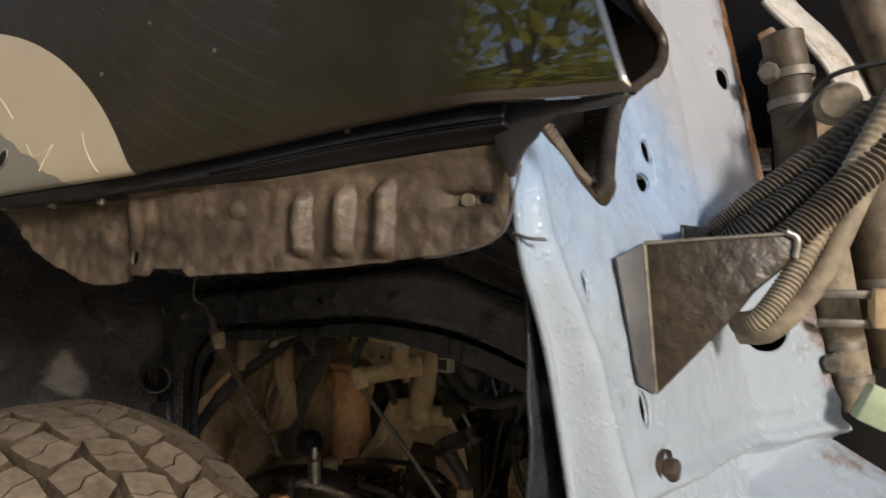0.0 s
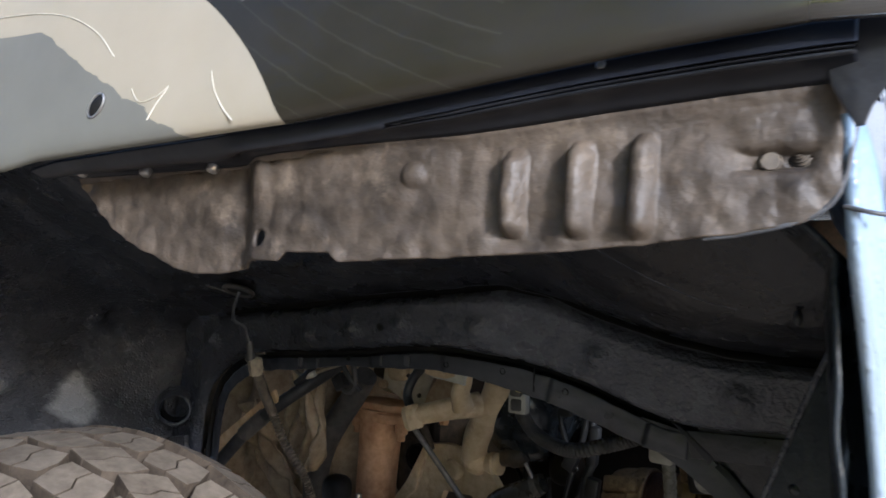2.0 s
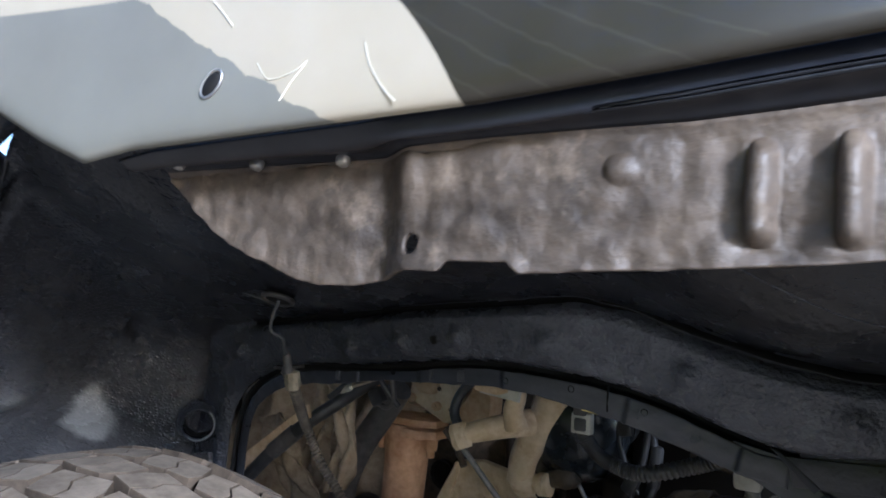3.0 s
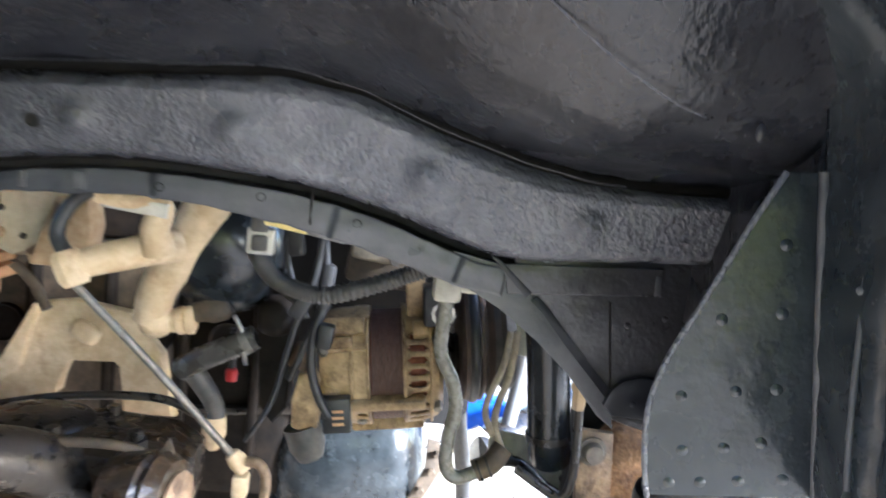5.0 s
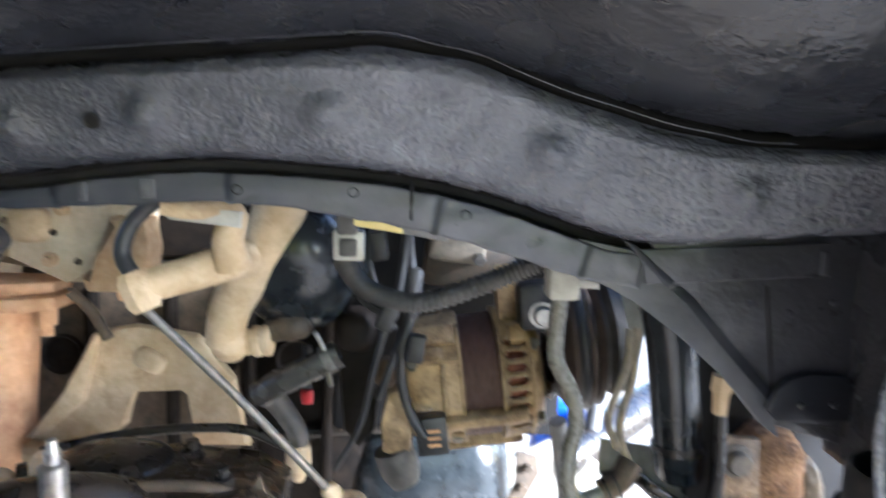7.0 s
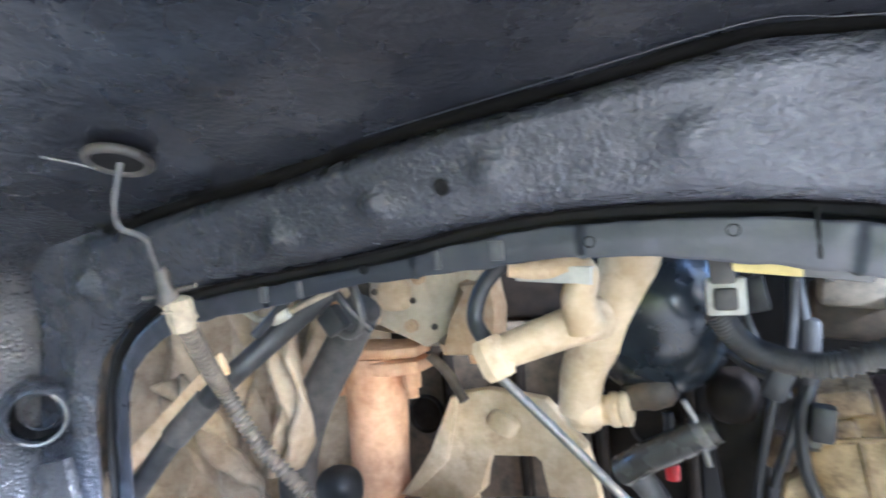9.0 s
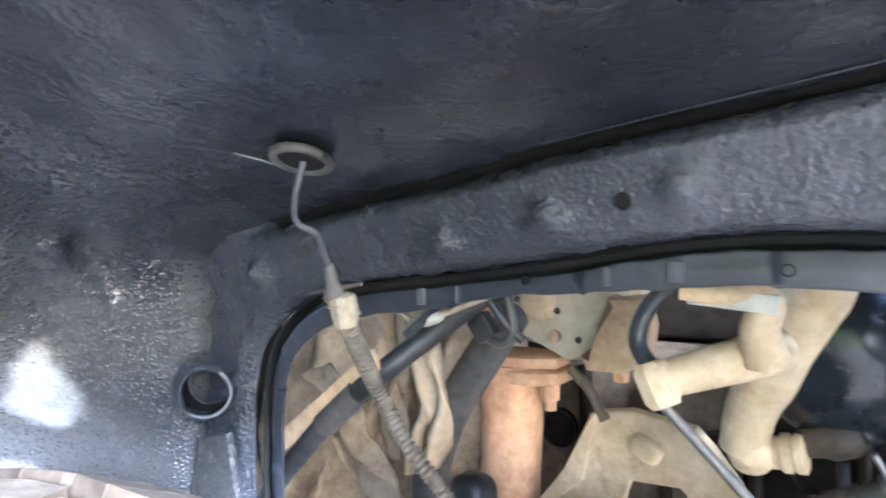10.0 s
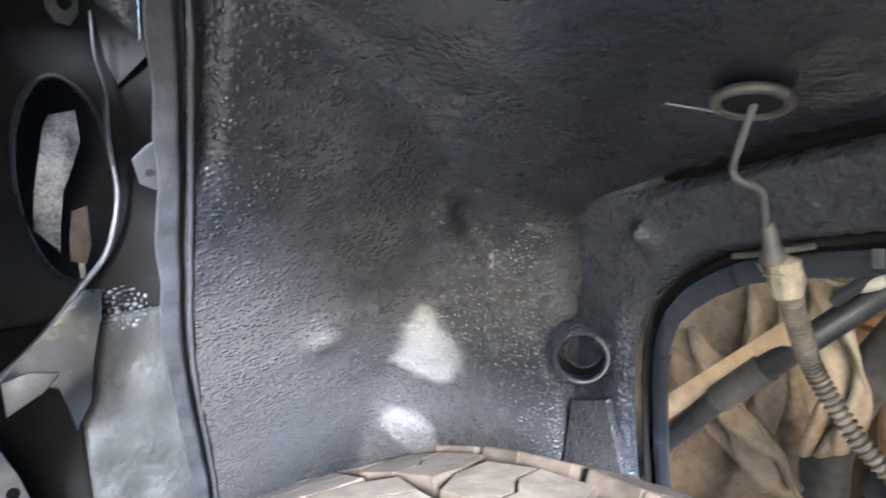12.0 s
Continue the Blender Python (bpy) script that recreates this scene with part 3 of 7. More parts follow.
smooth(part("sealer_drip", blob_bm((0.0026, 0.0022, 0.0050), pose(0.302, -0.107, roof_z(0.302, -0.107)), 2.0, 8, 10), PLATE, body), 60)
# black tube closes a gap and stands in for the crease's shade
tube("crease_sealer", [(x, 0.006 + 0.012 * (1 - step(-0.45, -0.36, x)), seam_z(x) - 0.0015) for x in (-0.45, -0.40, -0.36, -0.33, -0.24, -0.175, -0.085, 0.0, 0.03, 0.06, 0.085, 0.11, 0.138, 0.17, 0.198, 0.225, 0.246, 0.30, 0.35)], 0.0052, VOID, body, "black tube put in for the shade of the crease", n=120)
scratch = [Vector((x, y, roof_z(x, y) - 0.0018)) for x, y in ((0.160, -0.140), (0.176, -0.135), (0.207, -0.128), (0.242, -0.120), (0.268, -0.113))]
tube("roof_scratch", scratch, 0.0004, LEDGE, body, "pale scratch in the underseal", n=40, sides=6)
# tube boss in the rear corner
BOSS_AT = (-0.524, 0.004, 0.849)
BOSS = frame_at(BOSS_AT, (0.62, 0.78, 0), (0.78, -0.62, -0.05))
lathe("drain_tube", [(0.031, -0.008), (0.028, 0.004), (0.0235, 0.012), (0.0215, 0.0135), (0.0200, 0.012), (0.0195, -0.012), (0.0192, -0.11)], BOSS, LEDGE, body, "short open tube with a worn rim")
tube("worn_rim", [BOSS @ Vector((0.0218 * math.cos(a), 0.0218 * math.sin(a), 0.0125)) for a in [-2.2 + i * 0.26 for i in range(13)]], (0.0012, 0.0020), GREY_PAINT, body, "bare worn rim", n=40, sides=8)
lathe("tube_bore", [(0.0188, 0.004), (0.0188, -0.10), (0.0, -0.10)], BOSS, BLACK_BAY, body)
tube("inner_sleeve", [BOSS @ Vector((0.002 + 0.0150 * math.cos(a), 0.001 + 0.0150 * math.sin(a), -0.004)) for a in [i * math.pi / 8 for i in range(17)]], 0.0011, LEDGE, body, "thin inner sleeve", n=48, sides=8)
box("bracket_stub", (0.025, 0.006, 0.004), frame_at((-0.572, -0.012, 0.828), (1, 0.2, 0), (0, -1, 0)), LIP_GREY, body)
box("bracket_stub", (0.025, 0.006, 0.004), frame_at((-0.570, -0.012, 0.812), (1, 0.2, 0), (0, -1, 0)), LEDGE, body)

# rear lip of the wheel well, on the outer edge
rear = [Vector((x, well_y((i + 100) / NU, 0) + 0.001, z)) for i, (x, z) in enumerate(sections[0][100:])]


def lip(u, v):
    p = rear[min(round(u * (len(rear) - 1)), len(rear) - 1)]
    fold = 0.006 * math.exp(-((v - 0.16) / 0.10) ** 2)
    rag = 0.004 * noise.noise(Vector((u * 14, 0, 0))) * v
    return p + Vector((0.74, 0, -0.67)) * (0.003 - 2.2 * fold + 0.002 * noise.noise(Vector((u * 30, v, 0)))) + Vector((0, -0.020 * v + rag, 0))


sheet("well_lip", lip, len(rear) - 1, 14, LIP_DARK, body, "worn grey lip of the wheel well", thick=0.003)
TAB = frame_at((-0.517, -0.321, 1.031), (0.66, 0, 0.75), (0.75, -0.05, -0.66))
prism("lip_tab", [(-0.019, -0.004), (-0.012, 0.008), (0.006, 0.0115), (0.015, 0.004), (0.021, -0.004)], TAB, 0.003, LIP_DARK, body, "grey tab with a black disc for a small hole")
# black disc put on the tab for the hole's shade
lathe("tab_hole", [(0.0, 0.0001), (0.0028, 0.0001), (0.0028, -0.002)], TAB @ pose(-0.003, 0.002, 0.0032), BLACK_BAY, body, sides=12)

# ---- fender and its inner rail ----


def fender_y(x):
    return -0.42 + 0.25 * max(x, -0.15) + 0.04 * min(x + 0.15, 0.0)


fender_low = curve_at([(-0.62, 1.205), (-0.45, 1.20), (-0.28, 1.195), (-0.16, 1.155), (-0.08, 1.112), (-0.050, 1.097), (-0.025, 1.087), (0.0, 1.092), (0.05, 1.096), (0.145, 1.103), (0.207, 1.110), (0.277, 1.119), (0.33, 1.124), (0.40, 1.122)])


def fender(u, v):
    x0 = -0.60 + 0.996 * u
    low = fender_low(x0)
    z = low + (1.29 - low) * v
    x = x0 - 0.30 * (z - low) * step(0.10, 0.30, x0)
    y = fender_y(x) + 0.05 * (z - low) + 0.25 * (z - low) ** 2 + 0.004 * math.exp(-(z - low) / 0.003)
    return Vector((x, y, z))


FENDER = bpy.data.materials.new("green_black_fender_paint")
FENDER.use_nodes = True
fn, fl = FENDER.node_tree.nodes, FENDER.node_tree.links
fb = fn["Principled BSDF"]
fco = fn.new("ShaderNodeTexCoord")
sep = fn.new("ShaderNodeSeparateXYZ")
fl.new(fco.outputs["Object"], sep.inputs[0])


def fmath(op, a, b=0.0, c=0.0):
    k = fn.new("ShaderNodeMath")
    k.operation = op
    for s, v in zip(k.inputs, (a, b, c)):
        if isinstance(v, (int, float)):
            s.default_value = v
        else:
            fl.new(v, s)
    return k.outputs[0]


def fnoise(scale, detail=5.0):
    t = fn.new("ShaderNodeTexNoise")
    t.inputs["Scale"].default_value, t.inputs["Detail"].default_value = scale, detail
    fl.new(fco.outputs["Object"], t.inputs["Vector"])
    return t.outputs["Fac"]


def fmix(f, a, b):
    k = fn.new("ShaderNodeMix")
    k.data_type = "RGBA"
    fl.new(f, k.inputs["Factor"])
    for s, v in ((k.inputs["A"], a), (k.inputs["B"], b)):
        if isinstance(v, tuple):
            s.default_value = (*v, 1)
        else:
            fl.new(v, s)
    return k.outputs["Result"]


def inside(x0, z0, rx, rz, wob=0.0):
    """1 within an ellipse of the fender's face, with a slightly uneven edge."""
    dx = fmath("DIVIDE", fmath("SUBTRACT", sep.outputs[0], x0), rx)
    dz = fmath("DIVIDE", fmath("SUBTRACT", sep.outputs[2], z0), rz)
    d = fmath("ADD", fmath("MULTIPLY", dx, dx), fmath("MULTIPLY", dz, dz))
    if wob:
        d = fmath("ADD", d, fmath("MULTIPLY", fmath("SUBTRACT", fnoise(60), 0.5), wob))
    return fmath("LESS_THAN", d, 1.0)


# the masked footprint of the old arch flare in beige, the grey primer under it, green-black above, all dusty
film = fn.new("ShaderNodeMapRange")
film.interpolation_type = "SMOOTHSTEP"
film.inputs["From Min"].default_value, film.inputs["From Max"].default_value = 0.356, 0.322
fl.new(fmath("MULTIPLY_ADD", fnoise(20, 3), 0.02, sep.outputs[0]), film.inputs["Value"])
dusty = film.outputs[0]
clean = fmix(fmath("MULTIPLY", fnoise(14, 7), 0.5), (0.011, 0.009, 0.005), (0.024, 0.019, 0.011))
wave = fn.new("ShaderNodeTexWave")
wave.wave_type, wave.rings_direction = "RINGS", "Y"
wave.inputs["Scale"].default_value, wave.inputs["Distortion"].default_value, wave.inputs["Detail"].default_value, wave.inputs["Detail Scale"].default_value = 27.0, 0.5, 1.0, 5.0
shift = fn.new("ShaderNodeVectorMath")
shift.operation = "SUBTRACT"
shift.inputs[1].default_value = (0.34, 0.0, 1.42)
fl.new(fco.outputs["Object"], shift.inputs[0])
fl.new(shift.outputs[0], wave.inputs["Vector"])
wiped = fmath("MULTIPLY", fmath("GREATER_THAN", wave.outputs["Fac"], 0.990), fmath("LESS_THAN", sep.outputs[0], 0.235))
specks = fn.new("ShaderNodeTexVoronoi")
specks.inputs["Scale"].default_value = 70.0
fl.new(fco.outputs["Object"], specks.inputs["Vector"])
speck = fmath("MULTIPLY", fmath("LESS_THAN", specks.outputs["Distance"], 0.09), fmath("GREATER_THAN", fnoise(9, 2), 0.52))
soft = fn.new("ShaderNodeMapRange")
soft.inputs["From Min"].default_value, soft.inputs["From Max"].default_value = 0.765, 0.735
fl.new(fmath("MULTIPLY_ADD", fnoise(16, 4), 0.03, fmath("MULTIPLY_ADD", sep.outputs[2], 0.40, sep.outputs[0])), soft.inputs["Value"])
# brown dust haze; its right edge stands in for a dark reflection's edge
haze = fmath("MULTIPLY", soft.outputs[0], fmath("MULTIPLY", fnoise(35, 8), 0.75))
clean = fmix(haze, clean, (0.028, 0.023, 0.013))
clean = fmix(fmath("MULTIPLY", wiped, 0.13), clean, (0.13, 0.12, 0.09))
clean = fmix(fmath("MULTIPLY", fmath("MULTIPLY", speck, dusty), 0.4), clean, (0.26, 0.25, 0.21))
beige = fmix(fnoise(30, 6), (0.32, 0.280, 0.20), (0.39, 0.345, 0.265))
primer = fmix(fnoise(22, 6), (0.125, 0.12, 0.10), (0.19, 0.186, 0.158))
col = fmix(inside(-0.01, 1.045, 0.166, 0.155), clean, beige)
edge = fmath("ADD", fmath("MULTIPLY_ADD", sep.outputs[0], 0.60, sep.outputs[2]), fmath("MULTIPLY", fmath("SUBTRACT", fnoise(55), 0.5), 0.014))
under = fmath("MULTIPLY", fmath("LESS_THAN", edge, 1.155), fmath("LESS_THAN", sep.outputs[2], 1.160))
col = fmix(under, col, primer)
fl.new(col, fb.inputs["Base Color"])
fl.new(fmath("MULTIPLY_ADD", fmath("MULTIPLY", dusty, fmath("MULTIPLY_ADD", fnoise(40, 6), 0.4, 0.22)), 1.0, 0.02), fb.inputs["Roughness"])
fl.new(fmath("SUBTRACT", 1.0, fmath("MULTIPLY", dusty, 0.93)), fb.inputs["Coat Weight"])
fb.inputs["Coat Roughness"].default_value, fb.inputs["Coat IOR"].default_value = 0.03, 2.6
bmp = fn.new("ShaderNodeBump")
bmp.inputs["Strength"].default_value, bmp.inputs["Distance"].default_value = 0.08, 0.001
fl.new(fnoise(130, 3), bmp.inputs["Height"])
fl.new(bmp.outputs[0], fb.inputs["Normal"])

sheet("fender_panel", fender, 300, 70, FENDER, body, "dusty brown-black fender with a beige flare footprint", thick=0.0015, side=-1)


def on_fender(x, z):
    return (x, fender_y(x) + 0.05 * (z - fender_low(x)) + 0.25 * (z - fender_low(x)) ** 2 - 0.0003, z)


GLUE = material("dried_glue", (0.52, 0.48, 0.39), (0.62, 0.58, 0.48), (0.4, 0.6), 60, 20, 0.1, 200, depth=0.0005)
for pts in ([(-0.05, 1.172), (-0.015, 1.171), (0.012, 1.166), (0.034, 1.155), (0.048, 1.141)], [(0.107, 1.128), (0.110, 1.119), (0.116, 1.110), (0.121, 1.105)], [(0.062, 1.124), (0.068, 1.117), (0.078, 1.119), (0.084, 1.123), (0.078, 1.115), (0.074, 1.108)]):
    tube("glue_mark", [on_fender(x, z) for x, z in pts], (0.0002, 0.00035), GLUE, body, n=24, sides=6)
slot = Matrix.Translation((0.042, fender_y(0.042) + 0.0012, 1.117)) @ pose(0, 0, 0, 0, -52, 14)
# black blob stands in for the dark inside of the slot
smooth(part("drain_slot", blob_bm((0.0062, 0.0020, 0.0034), slot, 2.0, 10, 16), BLACK_BAY, body), 60)
tube("slot_rim", [slot @ Vector((0.0064 * math.cos(a), -0.0008, 0.0036 * math.sin(a))) for a in [i * math.pi / 8 for i in range(17)]], 0.0006, STEEL, body, n=32, sides=6)


def strip_y(x):
    return -0.333 + 0.24 * (x - 0.2) - 0.011 * step(0.092, 0.113, x) + 0.001


strip_low = curve_at([(-0.018, 1.086), (0.005, 1.066), (0.020, 1.056), (0.038, 1.049), (0.055, 1.042), (0.068, 1.040), (0.082, 1.0405), (0.095, 1.043), (0.110, 1.047), (0.124, 1.047), (0.127, 1.051), (0.15, 1.051), (0.154, 1.047), (0.20, 1.050), (0.237, 1.052), (0.306, 1.060), (0.324, 1.064), (0.333, 1.070), (0.338, 1.080), (0.341, 1.100)])
strip_high = curve_at([(-0.018, 1.088), (0.088, 1.091), (0.121, 1.094), (0.209, 1.100), (0.261, 1.106), (0.306, 1.110), (0.341, 1.112)])
RIBS = (0.226, 0.2505, 0.2720)


def rail(u, v):
    """From the fender's lower lip in along the dark ledge, round a soft bend, and down the ribbed strip."""
    x = -0.018 + 0.359 * u
    soft = 0.009 * step(0.12, 0.26, x)
    bend, rise = 0.011 + 0.6 * soft, 0.006 + soft
    y_strip, y_lip, zt, zb, zl = strip_y(x), fender_y(x) + 0.014, strip_high(x) - soft, strip_low(x), fender_low(x) + 0.003
    if v < 0.3:
        t = v / 0.3
        return Vector((x, y_lip + (y_strip - bend - y_lip) * t, zl + (zt + rise - zl) * t - 0.004 * math.sin(math.pi * t)))
    if v < 0.4:
        t = (v - 0.3) / 0.1
        return Vector((x, y_strip - bend * (1 - math.sin(t * math.pi / 2)), zt + rise * math.cos(t * math.pi / 2)))
    t = (v - 0.4) / 0.6
    z = zt + (zb - zt) * t
    y = y_strip
    for r in RIBS:
        d = x - r - 0.0035 - 0.03 * (z - 1.078)
        y -= 0.0070 * step(-0.0026, -0.0006, d) * (1 - step(0.0004, 0.0056, d)) * step(1.058, 1.064, z) * (1 - step(zt - 0.009, zt - 0.001, z))
    y -= 0.0022 * math.exp(-(((x - 0.188) ** 2 + (z - 1.084) ** 2) / 0.0042**2) ** 2)
    y += 0.004 * math.exp(-(((x - 0.318) / 0.012) ** 6 + ((z - 1.0855) / 0.0048) ** 6))
    p = Vector((x, y, z))
    p.y -= rough(p, 120, 0.0016) * step(0.1, 0.7, t) + rough(p, 45, 0.0022) + 0.0010 * math.sin(x * 420) * noise.noise(Vector((x * 30, 0, z * 20))) * (1 - t)
    return p


RAIL_HOLES = [(0.112, 1.057, 0.0028, 0.0042), (0.3245, 1.0855, 0.0042, 0.0036)]


def rail_keep(u, v, c):
    return all(((c.x - a) / ra) ** 2 + ((c.z - b) / rb) ** 2 > 1 for a, b, ra, rb in RAIL_HOLES)


# the black runs into the bend as the fender lip's painted shadow
sheet("rail_ledge", lambda u, v: rail(u, 0.363 * v), 240, 30, SMOOTH_BLACK, body, "black underside ledge between fender and rail, with shade painted into the bend", thick=0.002, side=-1)
sheet("inner_rail", lambda u, v: rail(u, 0.363 + 0.637 * v), 360, 64, STRIP_PAINT, body, "hammered dusty black rail with three pressed ribs", keep=rail_keep, thick=0.002, side=-1, true=on_ellipses(RAIL_HOLES, 0, 2))
lathe("slot_nut", [(0.0, 0.003), (0.0030, 0.003), (0.0038, 0.0016), (0.0038, -0.002)], frame_at((0.3155, strip_y(0.3155) + 0.0030, 1.0855), (1, 0.24, 0), (0.24, -1, 0)), CONDUIT, body, "worn nut in the slot", sides=10)
for x, dy, dz in ((0.076, 0.022, -0.006), (0.036, 0.02, -0.004), (0.202, 0.004, 0.0), (0.265, 0.002, 0.001), (0.003, 0.012, -0.002), (0.185, 0.005, -0.003)):
    lathe("lip_bolt", [(0.0, 0.002), (0.0026, 0.0015), (0.0032, 0.0), (0.0032, -0.003)], frame_at((x, fender_y(x) + 0.012 + dy, fender_low(x) + dz), (1, 0.25, 0), (0.1, -0.4, -1)), STEEL, body, sides=10)
prism("rail_end_web", [(0.330, 1.131), (0.372, 1.129), (0.392, 1.1225), (0.391, 1.1190), (0.364, 1.1185), (0.357, 1.115), (0.354, 1.110), (0.348, 1.106), (0.345, 1.100), (0.343, 1.094), (0.3405, 1.094), (0.334, 1.108)], plate_xz(-0.317), 0.002, PLATE, body, "dark corner where the rail sweeps up to the fender", bevel=0.0005)
tube("rail_end_lip", [(x, strip_y(x) - 0.0015, strip_low(x)) for x in (0.296, 0.306, 0.318, 0.326, 0.333, 0.337, 0.340, 0.341)], 0.0010, LIP_GREY, body, "thin pale lip", n=40)
tube("edge_tab", [(0.337, -0.309, 1.070), (0.345, -0.309, 1.0675), (0.351, -0.304, 1.067)], 0.0008, LIP_GREY, body, n=16)

# ---- front bulkhead, pale blue, and the gusset on its wheel side ----


def bulk_x(y, z):
    return 0.347 + 0.20 * (1.05 - z) + 0.05 * max(0.0, y + 0.02) + 0.40 * max(0.0, y - 0.02)


bulk_left = curve_at([(0.60, -0.22), (0.85, -0.252), (0.985, -0.280), (1.02, -0.289), (1.045, -0.300), (1.068, -0.309), (1.107, -0.313), (1.30, -0.312)])
bulk_edge = curve_at([(0.60, 0.365), (0.85, 0.351), (0.985, 0.345), (1.02, 0.3425), (1.045, 0.341), (1.068, 0.339), (1.107, 0.338), (1.30, 0.30)])


def bulk_notch(y, z):
    """True inside the V-shaped cut for the headlight."""
    edge_l = curve_at([(1.091, -0.216), (1.096, -0.232), (1.107, -0.251), (1.12, -0.273), (1.13, -0.288), (1.15, -0.34)])(z)
    edge_r = curve_at([(1.091, -0.211), (1.095, -0.197), (1.101, -0.186), (1.110, -0.174), (1.144, -0.132), (1.177, -0.077), (1.211, -0.014), (1.235, 0.014), (1.251, 0.018), (1.275, -0.018)])(z)
    return z > 1.091 and edge_l < y < edge_r


def bulk_face(y, z):
    """The pressed panel's x, with its swages and the beam along its foot."""
    x = bulk_x(y, z)
    d = 0.936 - 0.12 * (y + 0.234) - z + 0.006 * step(0.04, 0.11, y)
    gap = max(0.012, 0.042 - 0.30 * y)
    beam = step(-0.26, -0.17, y)
    x += beam * (0.007 * math.exp(-((d / 0.005) ** 2)) + 0.0022 * math.exp(-(((d + 0.024) / 0.005) ** 2)))
    x += beam * (1.5 * max(0.0, d - gap) - min(1.3 * min(max(d, 0.0), gap), 0.020) + 0.2 * max(d, 0.0))
    high = step(1.03, 1.07, z)
    x += high * (0.007 * math.exp(-(((y - 0.03) / 0.055) ** 2)) - 0.009 * math.exp(-(((y + 0.085) / 0.028) ** 2)) + 0.007 * math.exp(-(((y - 0.088) / 0.020) ** 2)) - 0.40 * max(0.0, y - 0.095))
    return x - 0.012 * step(-0.20, -0.15, y) * step(1.06, 1.10, z)


def bulk(u, v):
    z = 0.78 + 0.56 * v
    y0 = bulk_left(z)
    y = y0 + (0.13 + 0.035 * step(1.07, 1.12, z) - y0) * u
    lip = math.exp(-(((y - y0) / 0.011) ** 2))
    p = Vector((bulk_face(y, z) * (1 - lip) + bulk_edge(z) * lip + 0.004 * math.exp(-(((y - y0 - 0.017) / 0.006) ** 2)), y, z))
    return p + Vector((rough(p, 60, 0.0010) + rough(p, 18, 0.002), 0, 0))


BULK_HOLES = [(-0.259, 1.044, 0.0046, 0.0075), (-0.078, 1.113, 0.010, 0.0075), (-0.064, 1.138, 0.006, 0.010), (0.078, 1.222, 0.007, 0.011), (0.058, 0.992, 0.030, 0.020), (-0.2145, 0.975, 0.0065, 0.0100)]


def bulk_keep(u, v, c):
    if c.z < 0.845 + 0.03 * step(-0.06, -0.16, c.y) and c.y < 0.0 or c.z < 0.80:
        return False
    return not bulk_notch(c.y, c.z) and all(((c.y - a) / rx) ** 2 + ((c.z - b) / rz) ** 2 > 1 for a, b, rx, rz in BULK_HOLES)


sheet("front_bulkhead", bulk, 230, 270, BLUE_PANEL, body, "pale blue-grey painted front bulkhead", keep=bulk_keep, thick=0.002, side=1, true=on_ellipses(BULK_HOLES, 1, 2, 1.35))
rim = [(-0.222, 1.092), (-0.213, 1.0905), (-0.206, 1.092), (-0.190, 1.100), (-0.173, 1.110), (-0.132, 1.145), (-0.077, 1.178), (-0.014, 1.212), (0.012, 1.236), (0.014, 1.255), (-0.016, 1.275), (-0.019, 1.30), (-0.020, 1.335)]
tube("notch_rim", [(bulk_face(y, z) - 0.003, y, z) for y, z in rim], 0.0060, BRACKET_MAT, body, "rolled dusty rim of the cut-out", n=60)
rim_l = [(-0.222, 1.091), (-0.237, 1.099), (-0.252, 1.107), (-0.273, 1.120), (-0.288, 1.130), (-0.314, 1.140)]
tube("notch_rim", [(bulk_x(y, z) - 0.001, y, z) for y, z in rim_l], 0.0032, BRACKET_MAT, body, "dusty folded edge of the cut-out", n=30)
for hy, hz, ry, rz in ((0.058, 0.992, 0.030, 0.020), (-0.078, 1.113, 0.010, 0.0075), (-0.064, 1.138, 0.006, 0.010), (0.078, 1.222, 0.007, 0.011), (-0.2145, 0.975, 0.0065, 0.0100), (-0.259, 1.044, 0.0046, 0.0075)):
    loop_ = [(bulk_face(hy + ry * math.cos(a), hz + rz * math.sin(a)), hy + ry * math.cos(a), hz + rz * math.sin(a)) for a in [i * math.pi / 6 for i in range(13)]]
    tube("hole_rim", loop_, 0.0010, BLUE_PANEL, body, n=36, sides=8)
tube("bulkhead_edge", [(bulk_edge(z), bulk_left(z) + 0.001, z) for z in (0.84, 0.88, 0.94, 1.0, 1.03, 1.06, 1.10)], 0.0024, BLUE_PANEL, body, n=40)

# triangular bracket standing off the bulkhead
bracket = thing("support_bracket", "dusty dark steel triangular bracket on the bulkhead", "bracket", (0.36, -0.2, 1.03))


def slab(name, pts, push, mat, parent, label=""):
    """A flat plate between its outline in space and the same outline pushed back."""
    bm = bmesh.new()
    lo = [bm.verts.new(Vector(p)) for p in pts]
    hi = [bm.verts.new(Vector(p) + Vector(push)) for p in pts]
    fs = [bm.faces.new(lo[::-1]), bm.faces.new(hi)]
    for i in range(len(pts)):
        bm.faces.new((lo[i], lo[(i + 1) % len(pts)], hi[(i + 1) % len(pts)], hi[i]))
    bmesh.ops.bevel(bm, geom=list(set(fs[0].edges) | set(fs[1].edges)), offset=0.0008, segments=2, affect="EDGES", profile=0.5)
    return smooth(part(name, bm, mat, parent, label), 35)


